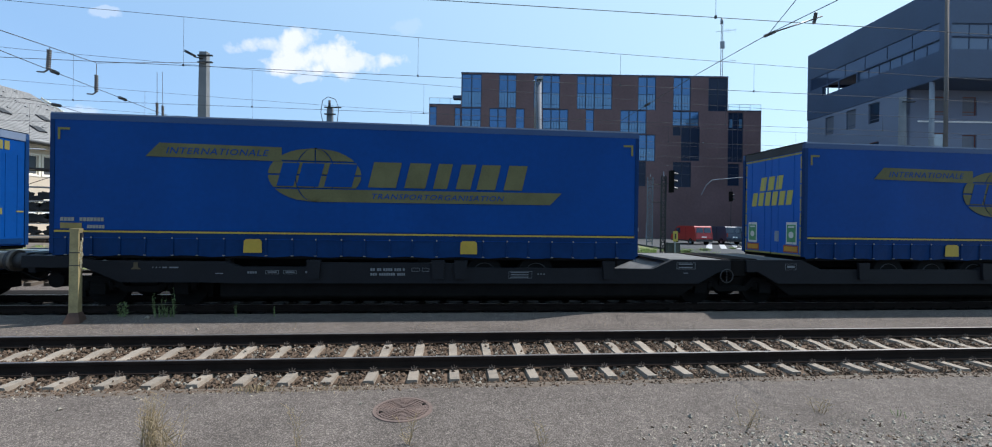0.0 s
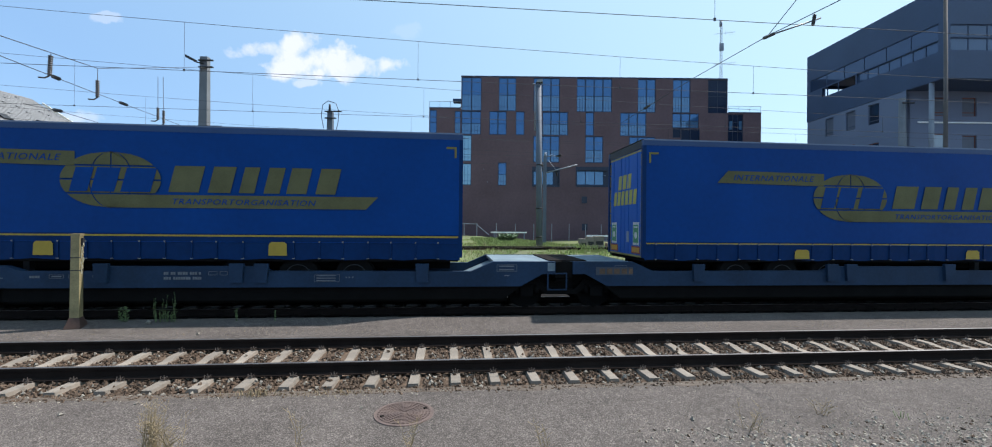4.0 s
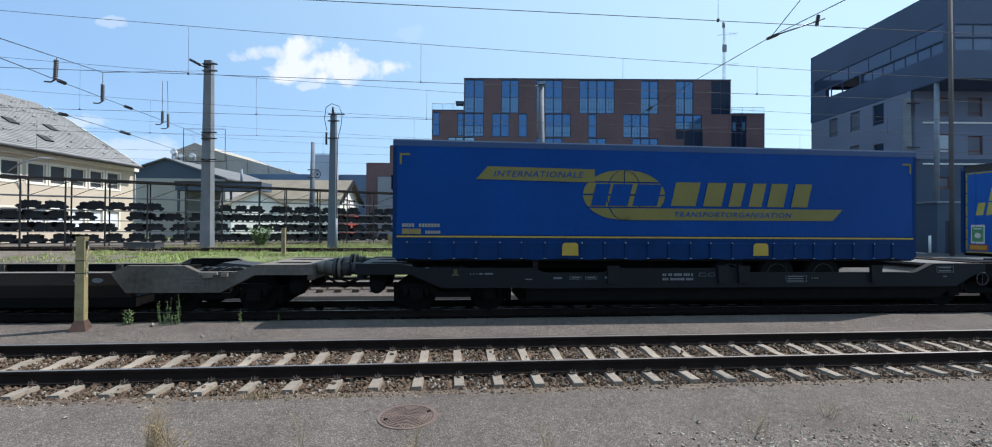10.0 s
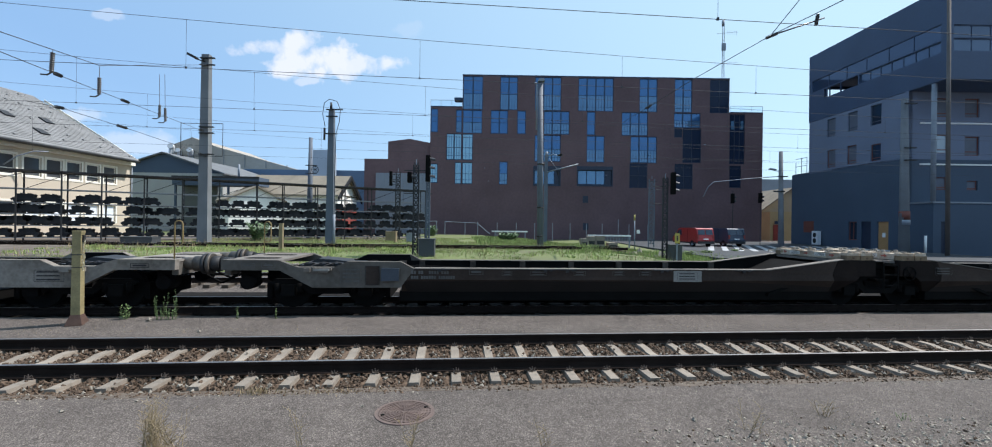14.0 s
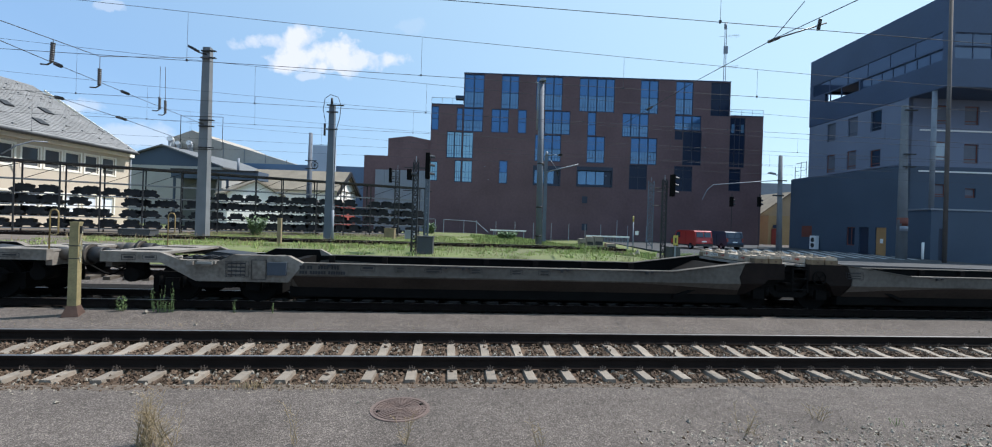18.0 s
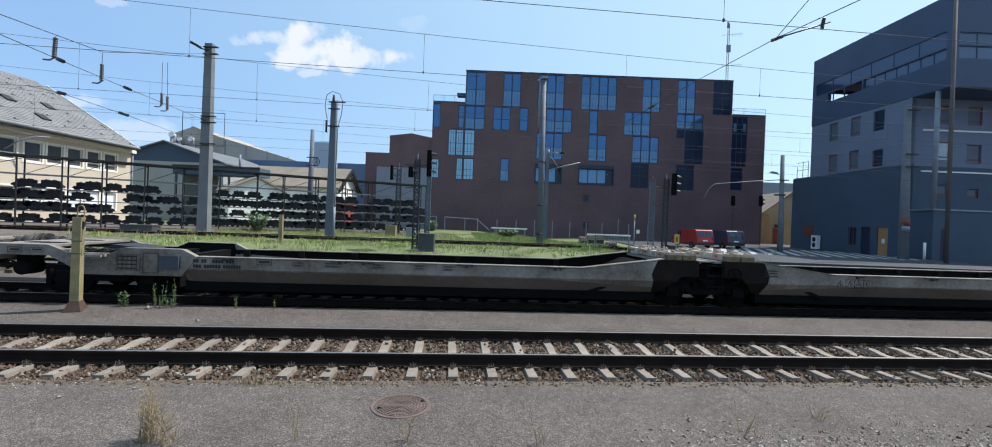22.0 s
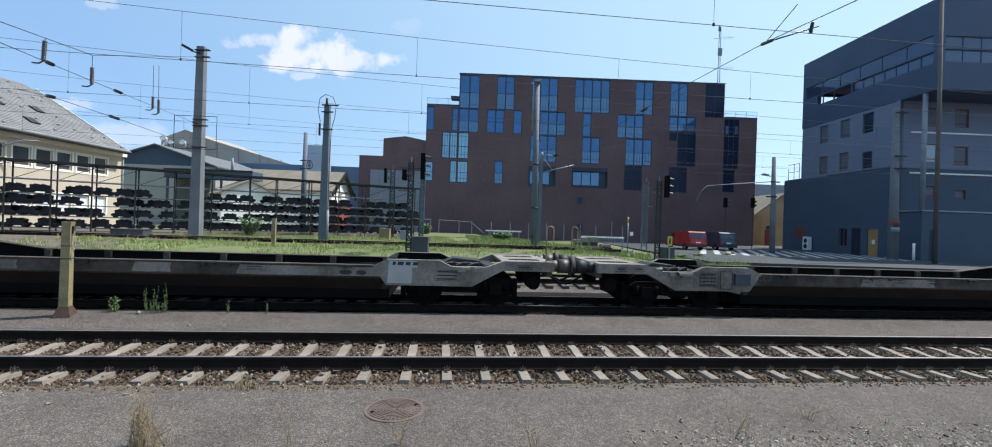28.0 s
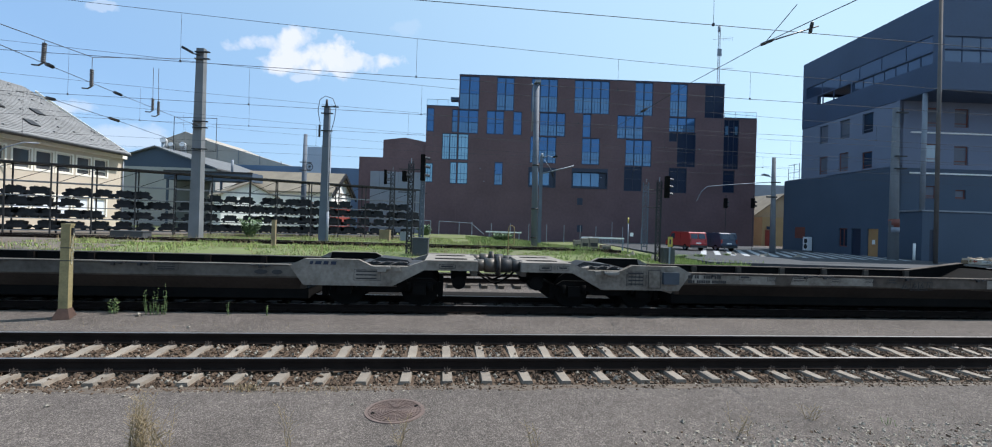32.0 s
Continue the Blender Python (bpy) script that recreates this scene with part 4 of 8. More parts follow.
def factory():
    t = thing("factory_hall", TOWN, "wide factory hall with a long sloping tan roof", "factory")
    part("wall", B(-63, -37, 88, 108, -0.3, 12.2), PANEL_GREY, t)
    bm = bmesh.new()
    slab(bm, [(-63.4, 12.2), (-36.2, 11.6), (-38.8, 12.2), (-54.4, 16.4), (-59.06, 18.15), (-63.4, 16.45)], 87.6, 108)
    part("roof", bm, TAN_ROOF, t)
    for k in range(5):
        x = -57 + 4.1 * k
        part("roof_seam", B(x, x + 0.12, 87.5, 87.6, 12.3, 16.8 - 0.95 * k), ROOF_GREY, t)
    c = thing("flat_canopy", TOWN, "flat dark canopy behind the storage racks", "canopy")
    part("roof", B(-39.1, -28.6, 54.5, 57, 6.3, 7.35), SLATE, c)
    part("fascia", B(-39.15, -28.55, 54.42, 54.49, 7.2, 7.42), STEEL_DARK, c)
    for x in (-38.8, -35.6, -32.4, -28.9):
        part("post", B(x - 0.1, x + 0.1, 54.6, 54.8, -0.2, 6.3), SLATE, c)
    part("flue", R((-31.6, 55.5, 7.3), (-31.6, 55.5, 9.0), 0.14, n=8), GALV, c)
    part("back_wall", B(-39.1, -35.0, 56.6, 57, -0.2, 6.28), GREENISH, c)


factory()
wh = gabled("white_house", -2.8, 2.8, -3.2, 1.5, 4.5, 5.95, WHITE, ROOF_BROWN, "small white gabled house behind the storage racks", "y")
wh.matrix_basis = TOWN @ pose(-29.6, 54.2, 0, 0, 0, 42)
gabled("chalet", -31.6, -20.0, 56.4, 65.0, 5.55, 8.1, WHITE, ROOF_BROWN, "white house with a brown tiled roof and red boarding", "x", eave=0.5)
thing("blue_hall", TOWN, "long flat-roofed blue metal hall", "factory", bm=B(-52, -22, 80, 87.5, -0.3, 11.25), material=mat("blue_sheet_metal", (0.10, 0.16, 0.25), 0.6, vary=0.1, size=3.0))
thing("white_tower", TOWN, "narrow pale grey metal tower", "tower", bm=B(-30.45, -27.9, 75, 79, -0.3, 14.05), material=mat("pale_blue_grey_sheet", (0.34, 0.40, 0.48), 0.6, vary=0.08, size=2.0))
TAN_WALL = mat("tan_render", (0.40, 0.33, 0.23), 0.9, vary=0.1, size=1.5)
gabled("tan_house", 44.6, 54.6, 75, 86, 5.0, 8.7, TAN_WALL, ROOF_BROWN, "tan house with a brown roof behind the yard", "y")
thing("ochre_shed", TOWN, "small ochre shed beside the tan house", "shed", bm=B(44.2, 47.8, 72, 74.5, -0.3, 4.7), material=OCHRE)
od = thing("shed_door", TOWN, "dull red door of the ochre shed", "door")
part("leaf", B(44.75, 45.5, 71.9, 71.98, -0.1, 2.6), RED_BOARD, od)
part("blue_sign", B(44.9, 46.0, 71.85, 71.9, 2.7, 3.2), FRAME_BLUE, od)
thing("far_hall", TOWN, "pale far flat-roofed hall", "building", bm=B(60, 95, 110, 130, -0.3, 14.0), material=PANEL_GREY)


def chalet_front():
    t = thing("red_kiosk", TOWN, "red boarded lean-to on the white gabled house", "shed")
    part("boarding", B(-19.96, -19.2, 56.6, 62.6, -0.2, 3.9), RED_BOARD, t)
    part("roof", B(-19.96, -19.0, 56.4, 62.8, 3.9, 4.05), ROOF_BROWN, t)


def barge_boards():
    t = thing("gable_timbering", TOWN, "black barge boards and dark posts of the gable", "timber frame")
    for y, q in ((55.8, 5.2), (65.6, 5.2)):
        bm = bmesh.new()
        pts = [(60.7, 8.3), (y, q), (y, q - 0.5), (60.7, 7.75)]
        for x in (-19.48, -19.3):
            bm.faces.new([bm.verts.new((x, a, b)) for a, b in pts])
        v = list(bm.verts)
        for k in range(4):
            bm.faces.new((v[k], v[(k + 1) % 4], v[4 + (k + 1) % 4], v[4 + k]))
        part("barge_board", bm, CAST, t)
    for y in (58.6, 60.7, 62.8):
        part("timber_post", B(-19.98, -19.93, y - 0.08, y + 0.08, 4.1, 5.5), OLD_TIMBER, t)
    part("timber_rail", B(-19.98, -19.92, 56.5, 64.9, 5.5, 5.62), OLD_TIMBER, t)


chalet_front()
barge_boards()


DUCT = mat("bright_duct_metal", (0.55, 0.56, 0.57), 0.5, 0.2, vary=0.1, size=1.0)


def ducts():
    t = thing("roof_ducts", TOWN, "silver ventilation ducts on the factory roof", "ducts")
    part("housing", B(-63.2, -55.5, 88.2, 92, 12.0, 16.0), PANEL_GREY, t)
    for x, top, r in ((-62.65, 15.75, 0.55), (-61.2, 14.95, 0.42), (-59.0, 15.05, 0.5)):
        bm = bmesh.new()
        tube(bm, [(x, 87.2, 12.3), (x, 87.2, top), (x + 0.06, 87.0, top + 0.35), (x + 0.12, 86.5, top + 0.5)], r, 12)
        part("duct", bm, DUCT, t)
        part("duct_collar", R((x, 87.2, 13.4), (x, 87.2, 13.6), r + 0.08, n=12), GALV, t)


ducts()

# ---- storage racks ----
RACK = TOWN @ pose(-30.96, 28.0, 0, 0, 0, 30.55)


def racks():
    t = thing("storage_rack", RACK, "long open black steel storage rack with four levels", "storage rack")
    stations = [-7.5, -5.0, -2.1, 0.86, 2.99, 5.0, 7.29, 9.5, 11.79, 14.33, 16.23, 18.78, 20.99, 23.27, 25.88, 28.35]
    for x in stations:
        for y in (0.0, 1.3):
            part("post", B(x - 0.04, x + 0.04, y - 0.04, y + 0.04, 0.4, 5.15), STEEL_DARK, t)
    for y in (0.0, 1.3):
        for z in (0.85, 1.62, 2.38, 3.08, 3.98, 5.1):
            part("beam", B(-7.5, 28.4, y - 0.03, y + 0.03, z - 0.055, z), GALV_DARK if z == 3.98 or (y == 0.0 and z < 3.5) else STEEL_DARK, t)
    for xa, xb in zip(stations, stations[1:]):
        bm = bmesh.new()
        tube(bm, [(xa, 1.3, 3.98), (xb, 1.3, 5.05)], 0.025, 4)
        part("brace", bm, STEEL_DARK, t)
    part("top_walkway", B(-7.5, 28.4, -0.1, 1.4, 5.1, 5.17), STEEL_DARK, t)


GALV_DARK = mat("weathered_grey_beam", (0.20, 0.21, 0.22), 0.6, 0.3, vary=0.2, size=0.8)
racks()




def component_mesh(k):
    """A dark casting: a wide base plate on two lugs, with a narrower block on top."""
    bm = bmesh.new()
    w = 0.5 + 0.04 * k
    top = 0.54 + 0.06 * (k % 2)
    slab(bm, [(-w, 0.1), (w, 0.1), (w + 0.05, 0.2), (w * 0.85, 0.31), (-w * 0.85, 0.31), (-w - 0.05, 0.2)], -0.4, 0.4)
    slab(bm, [(-w * 0.68, 0.29), (w * 0.68, 0.29), (w * 0.74, top - 0.05), (w * 0.6, top), (-w * 0.6, top), (-w * 0.74, top - 0.05)], -0.34, 0.34)
    for q in (-1, 1):
        rod(bm, (q * w * 0.7, -0.44, 0.09), (q * w * 0.7, 0.44, 0.09), 0.09, n=10)
        box(bm, q * w * 0.3 - 0.03, q * w * 0.3 + 0.03, -0.36, 0.36, top - 0.02, top + 0.05)
    return mesh_of("steel_component", bm, CAST, bevel=0.02)


COMPONENTS = [component_mesh(k) for k in range(3)]


def stock():
    rnd = random.Random(8)
    for z, fill in ((0.85, 0.95), (1.62, 0.95), (2.38, 0.9), (3.08, 0.72)):
        x = -7.0
        dense, left = True, 0
        while x < 28.0:
            if left <= 0:
                dense, left = rnd.random() < (0.8 if x > 2 else 0.3), rnd.randint(2, 4)
            left -= 1
            for y, chance in ((0.6, fill), (1.5, 0.9 if dense and z < 2.8 else 0.25)):
                if rnd.random() < chance:
                    ob = new("steel_component", COMPONENTS[rnd.randrange(3)])
                    ob.matrix_basis = RACK @ pose(x + (rnd.uniform(0.35, 0.6) if y > 1 else 0), y, z, 0, 0, rnd.uniform(-4, 4))
                    tagged(ob, "black cast steel component stored on the rack", "machine part", group="parts on the rack")
            x += rnd.uniform(1.02, 1.12) if dense else rnd.uniform(1.15, 1.5)


stock()


# ---- masts, signals, fences and vans ----
def taper(x, y, z0, z1, w0, w1, d0=None, d1=None):
    bm = bmesh.new()
    a = [bm.verts.new((x + sx * w0 / 2, y + sy * (d0 or w0) / 2, z0)) for sx, sy in ((-1, -1), (1, -1), (1, 1), (-1, 1))]
    b = [bm.verts.new((x + sx * w1 / 2, y + sy * (d1 or w1) / 2, z1)) for sx, sy in ((-1, -1), (1, -1), (1, 1), (-1, 1))]
    bm.faces.new(a[::-1]), bm.faces.new(b)
    for k in range(4):
        bm.faces.new((a[k], a[(k + 1) % 4], b[(k + 1) % 4], b[k]))
    return bm


def insulator(bm, a, b, r=0.07):
    a, b = Vector(a), Vector(b)
    n = 9
    for k in range(n):
        p, q = a.lerp(b, (k + 0.1) / n), a.lerp(b, (k + 0.85) / n)
        rod(bm, p, q, r, r * 0.72, n=8)
    rod(bm, a, b, r * 0.5, n=6)


BLUE_MAST = mat("blue_grey_mast_steel", (0.10, 0.12, 0.15), 0.7, vary=0.18, size=1.2, fine=40)


def mast_left():
    t = thing("floodlight_mast", TOWN, "tall grey concrete catenary mast with a small floodlight", "mast", group="masts")
    part("pole", taper(-19.33, 30, 0.2, 13.1, 0.70, 0.48, 0.5, 0.35), MAST, t, bevel=0.03)
    bm = bmesh.new()
    tube(bm, [(-19.3, 29.8, 12.6), (-19.8, 29.7, 12.7)], 0.04)
    slab(bm, [(-20.35, 12.95), (-19.85, 12.7), (-19.8, 12.85), (-20.3, 13.1)], 29.5, 29.9)
    part("floodlight", bm, STEEL_DARK, t)
    for z in (12.75, 12.3, 8.2, 7.8, 6.4):
        part("bracket", B(-19.55, -18.6, 29.6, 29.76, z, z + 0.07), STEEL_DARK, t)
    fr = bmesh.new()
    pts = [(-20.7, 29.6, 6.3), (-17.95, 29.6, 6.3), (-17.95, 29.6, 8.45), (-20.7, 29.6, 8.45), (-20.7, 29.6, 6.3)]
    tube(fr, pts, 0.025, 5)
    part("guard_frame", fr, STEEL_DARK, t)
    g = thing("lattice_mast", TOWN, "slim grey catenary mast with a looped cable", "mast", group="masts")
    part("pole", taper(-10.95, 30, 0.3, 9.6, 0.56, 0.33, 0.4, 0.3), BLUE_MAST, g, bevel=0.03)
    part("spike", R((-11.0, 30, 9.6), (-11.0, 30, 10.05), 0.09, 0.07), STEEL_DARK, g)
    for z in (9.5, 9.05, 7.9):
        part("bracket", B(-11.25, -10.5 if z < 9.4 else -10.15, 29.75, 29.85, z, z + 0.07), STEEL_DARK, g)
    cb = bmesh.new()
    tube(cb, [(-11.3, 29.75, 8.4), (-11.45, 29.7, 9.2), (-11.35, 29.7, 9.95), (-11.0, 29.7, 10.2), (-10.5, 29.7, 10.05), (-10.28, 29.7, 9.5), (-10.35, 29.7, 8.7), (-10.55, 29.7, 7.9), (-10.6, 29.7, 5.0), (-10.6, 29.7, 2.4)], 0.022, 6)
    part("cable", cb, STEEL_DARK, g)
    part("dark_insulator", R((-11.32, 29.72, 7.5), (-11.32, 29.72, 8.3), 0.07, n=8), STEEL_DARK, g)
    part("junction_pipe", R((-10.6, 29.7, 0.4), (-10.6, 29.7, 2.6), 0.09, n=8), GALV, g)
    c = thing("round_mast", TOWN, "tapered grey concrete mast with a tension wheel", "mast", group="masts")
    part("pole", R((-16.46, 40, 0.2), (-16.44, 40, 9.55), 0.29, 0.155, n=14), BLUE_MAST, c)
    wh = bmesh.new()
    for k in range(16):
        a, b2 = k * math.tau / 16, (k + 1) * math.tau / 16
        rod(wh, (-15.86 + 0.3 * math.cos(a), 39.6, 6.66 + 0.3 * math.sin(a)), (-15.86 + 0.3 * math.cos(b2), 39.6, 6.66 + 0.3 * math.sin(b2)), 0.03, n=5)
    for k in range(4):
        a = k * math.pi / 4
        rod(wh, (-15.86 - 0.3 * math.cos(a), 39.6, 6.66 - 0.3 * math.sin(a)), (-15.86 + 0.3 * math.cos(a), 39.6, 6.66 + 0.3 * math.sin(a)), 0.02, n=4)
    part("tension_wheel", wh, STEEL_DARK, c)
    part("weight_tube", R((-15.55, 39.7, 0.4), (-15.55, 39.7, 3.6), 0.16, n=10), STEEL_DARK, c)
    for z in (6.3, 7.0):
        part("bracket", B(-16.7, -15.7, 39.55, 39.65, z, z + 0.07), STEEL_DARK, c)


mast_left()


def poles_middle():
    t = thing("street_lamp", TOWN, "tall blue-grey lamp column with a small lamp head", "lamp post", group="lamp posts")
    part("column", R((3.38, 33, 0.2), (3.22, 33, 12.55), 0.24, 0.2, n=14), BLUE_MAST, t)
    bm = bmesh.new()
    slab(bm, [(3.0, 12.55), (3.5, 12.6), (3.48, 12.8), (3.1, 12.75)], 32.7, 33.2)
    part("lamp_head", bm, GALV, t, bevel=0.04)
    nk = bmesh.new()
    tube(nk, [(2.95, 32.75, 9.0), (2.95, 32.75, 11.9), (2.93, 32.7, 12.2), (2.86, 32.6, 12.4), (2.75, 32.5, 12.35)], 0.05, 8)
    part("conduit", nk, GALV, t, "pale steel conduit bent over at its top")
    for z in (6.5, 3.3, 1.2):
        part("collar", R((3.33, 33, z), (3.33, 33, z + 0.1), 0.26, n=14), STEEL_DARK, t)
    p = thing("catenary_pole", TOWN, "blue-grey catenary pole with a thin cantilever arm", "mast", group="masts")
    part("pole", taper(4.08, 36, 0.3, 7.6, 0.28, 0.24), BLUE_MAST, p)
    part("finial", R((4.1, 36, 7.6), (4.1, 36, 7.95), 0.13, 0.09, n=10), GALV, p)
    arm = bmesh.new()
    tube(arm, [(4.14, 35.9, 6.31), (6.65, 35.9, 7.0)], 0.05)
    tube(arm, [(4.3, 35.9, 7.4), (4.94, 35.9, 6.55)], 0.022)
    tube(arm, [(4.1, 35.9, 7.55), (4.6, 35.9, 7.75), (5.2, 35.9, 7.6)], 0.03)
    part("cantilever", arm, GALV, p)
    bm = bmesh.new()
    insulator(bm, (5.0, 35.9, 7.65), (5.35, 35.9, 7.75), 0.1)
    insulator(bm, (4.95, 35.9, 6.4), (5.05, 35.9, 6.05), 0.08)
    part("insulator", bm, STEEL_DARK, p)
    r = thing("catenary_mast", TOWN, "grey concrete mast with a long drooping arm and lamp", "mast", group="masts")
    part("pole", R((29.42, 46, -0.1), (29.28, 46, 9.95), 0.29, 0.18, n=14), MAST, r)
    arm = bmesh.new()
    tube(arm, [(29.0, 45.8, 7.38), (25.5, 45.8, 7.05), (22.35, 45.8, 6.72), (21.75, 45.8, 6.2), (21.26, 45.8, 5.18)], 0.04)
    part("cantilever", arm, GALV, r)
    hd = bmesh.new()
    tube(hd, [(29.0, 45.8, 7.85), (28.5, 45.8, 8.0)], 0.03)
    slab(hd, [(27.95, 8.08), (28.65, 7.95), (28.6, 8.1), (28.05, 8.2)], 45.6, 46.0)
    part("lamp_head", hd, GALV, r)
    part("bracket", B(28.4, 29.5, 45.6, 45.72, 5.75, 5.9), STEEL_DARK, r)
    part("bracket", B(28.8, 29.8, 45.6, 45.72, 7.3, 7.4), STEEL_DARK, r)
    q = thing("concrete_pole", TOWN, "pale concrete pole with a dull red and grey band", "pole", group="masts")
    part("pole", R((36.6, 40, -0.2), (36.48, 40, 13.8), 0.42, 0.24, n=16), MAST, q)
    part("red_band", R((36.6, 40, 3.0), (36.59, 40, 3.75), 0.40, 0.395, n=16), RED_FRAME, q)
    part("white_band", R((36.6, 40, 2.55), (36.6, 40, 3.0), 0.408, 0.402, n=16), GALV, q)
    for z in (9.3, 8.2, 13.2):
        part("bracket", B(36.1, 37.1, 39.4, 39.6, z, z + 0.1), STEEL_DARK, q)
    b = thing("wooden_pole", TOWN, "slim grey-brown rusty pole beside the corner building", "pole", group="masts")
    part("pole", R((36.45, 36, -0.2), (36.3, 36, 22.0), 0.16, 0.13, n=12), mat("rusty_brown_pole", (0.105, 0.092, 0.085), 0.85, vary=0.3, size=1.5), b)
    bo = thing("bollard", TOWN @ pose(39.0, 40.5, -0.1), "short white bollard beside the wall", "bollard")
    part("post", R((0, 0, -0.1), (0, 0, 1.7), 0.1, n=10), WHITE, bo)


poles_middle()


def signal_mast(x, y, z0, z1, label, heads, w=0.34, cross=(), metal=None):
    t = thing("railway_signal", TOWN, label, "railway signal", group="signals")
    la = bmesh.new()
    for s in (-1, 1):
        box(la, x + s * w / 2 - 0.035, x + s * w / 2 + 0.035, y - 0.04, y + 0.04, z0 - 0.3, z1)
    z = z0
    while z < z1 - 0.2:
        box(la, x - w / 2, x + w / 2, y - 0.03, y + 0.03, z, z + 0.06)
        tube(la, [(x - w / 2, y, z), (x + w / 2, y, z + 0.36)], 0.028, 4)
        tube(la, [(x + w / 2, y, z), (x - w / 2, y, z + 0.36)], 0.028, 4)
        z += 0.36
    part("lattice", la, metal or STEEL_DARK, t)
    for hx, hz, hh, n in heads:
        hb = bmesh.new()
        box(hb, hx - 0.1, hx + 0.1, y - 0.42, y - 0.1, hz, hz + hh)
        h = part("signal_head", hb, BLACK, t, bevel=0.03)
        for k in range(n):
            zz = hz + hh * (k + 0.55) / n
            bm = bmesh.new()
            for a in range(-4, 4):
                b0, b1 = radians(90 + a * 24), radians(90 + (a + 1) * 24)
                ring = []
                for x2, q in ((hx + 0.09, 0.11), (hx + 0.34, 0.1)):
                    for bb, rr in ((b0, q), (b1, q), (b1, q - 0.015), (b0, q - 0.015)):
                        ring.append(bm.verts.new((x2, y - 0.26 + rr * math.cos(bb), zz + rr * math.sin(bb) - (0.04 if x2 > hx + 0.2 else 0))))
                ends = [(0, 4, 7, 3)] * (a == -4) + [(1, 2, 6, 5)] * (a == 3)
                for f in [(0, 1, 5, 4), (3, 7, 6, 2), (4, 5, 6, 7), (0, 3, 2, 1)] + ends:
                    bm.faces.new([ring[v] for v in f])
            bmesh.ops.remove_doubles(bm, verts=bm.verts, dist=0.0005)
            part("visor", bm, VISOR, h)
            part("lens", R((hx + 0.1, y - 0.26, zz), (hx + 0.115, y - 0.26, zz), 0.085, n=14), STEEL_DARK, h)
        part("head_bracket", B(min(hx, x), max(hx, x) + 0.02, y - 0.2, y - 0.12, hz + hh * 0.4, hz + hh * 0.4 + 0.05), STEEL_DARK, t)
    for xa, xb, zz in cross:
        part("cross_arm", R((xa, y, zz), (xb, y, zz), 0.025, n=6), STEEL_DARK, t)
    part("finial", R((x, y, z1), (x, y, z1 + 0.28), 0.025, n=6), GALV, t)
    return t


VISOR = mat("weathered_black_visor", (0.035, 0.036, 0.04), 0.55, vary=0.2, size=0.3)
signal_mast(-3.86, 22, 0.4, 4.95, "dark lattice signal mast with two light heads", ((-3.25, 4.12, 1.25, 3), (-4.12, 4.05, 0.5, 1)), w=0.24, cross=((-4.45, -3.3, 4.67), (-4.45, -3.9, 3.55)))
signal_mast(-3.42, 23, 0.4, 4.6, "slim grey lattice mast beside a signal", (), 0.16, ((-3.42, -3.2, 3.6),), BLUE_MAST)
signal_mast(-8.2, 38, 0.5, 6.4, "slim dark lattice signal mast beyond the grass", ((-8.75, 5.2, 1.2, 2),), 0.34, ((-8.8, -8.2, 5.3),))
signal_mast(9.87, 26, 0.3, 4.9, "dark lattice signal mast with a tall black light head", ((10.22, 3.95, 1.25, 3),), 0.26, cross=((9.25, 9.9, 4.42), (9.2, 9.9, 3.4)))
signal_mast(13.28, 38, 0.6, 6.1, "grey lattice mast beside the brick wall", (), 0.46, ((12.9, 13.7, 5.9), (13.0, 14.4, 5.2)), BLUE_MAST)


def small_signal(x, y, z):
    t = thing("shunting_signal", TOWN, "small black hanging signal", "railway signal", group="signals")
    part("signal_head", B(x - 0.22, x + 0.12, y - 0.2, y + 0.1, z, z + 1.15), BLACK, t, bevel=0.06)
    for k in (0.3, 0.75):
        part("visor", R((x + 0.1, y - 0.1, z + k), (x + 0.32, y - 0.1, z + k - 0.03), 0.12, n=10), VISOR, t)
    part("hanger", R((x, y, z + 1.1), (x, y, z + 1.5), 0.04, n=6), STEEL_DARK, t)
    part("post", R((x + 0.1, y + 0.15, -0.2), (x + 0.1, y + 0.15, z + 1.5), 0.035, n=6), STEEL_DARK, t)


small_signal(27.85, 52.5, 4.9)
small_signal(31.1, 52.5, 5.0)


def cabinet(x, y, w, h, d, label, material):
    z = height(*((TOWN @ Vector((x, y, 0))).xy)) - 0.05
    t = thing("trackside_cabinet", TOWN @ pose(x, y, z), label, "cabinet", group="trackside cabinets")
    part("body", B(-w / 2, w / 2, -d / 2, d / 2, 0, h), material, t, bevel=0.02)
    part("door", B(-w / 2 + 0.04, w / 2 - 0.04, -d / 2 - 0.015, -d / 2, 0.08, h - 0.08), material, t)
    part("lid", B(-w / 2 - 0.03, w / 2 + 0.03, -d / 2 - 0.04, d / 2 + 0.03, h, h + 0.05), material, t)


CABINET_DARK = mat("dark_grey_cabinet_paint", (0.05, 0.055, 0.06), 0.6, vary=0.15, size=0.6)
cabinet(-3.22, 21.6, 0.73, 0.85, 0.5, "grey metal trackside cabinet beside the signal", CABINET_DARK)
cabinet(10.3, 25.6, 0.65, 1.15, 0.5, "grey metal trackside cabinet under the signal", CABINET_DARK)
cabinet(-8.24, 36, 0.8, 0.85, 0.6, "weathered brown-grey cabinet in the grass", WOOD)
cabinet(-6.66, 36, 0.72, 0.75, 0.5, "small pale grey cabinet in the grass", PANEL_GREY)
cabinet(-21.2, 27, 1.9, 0.5, 0.7, "low grey cable box beside the rails", CABINET_DARK)


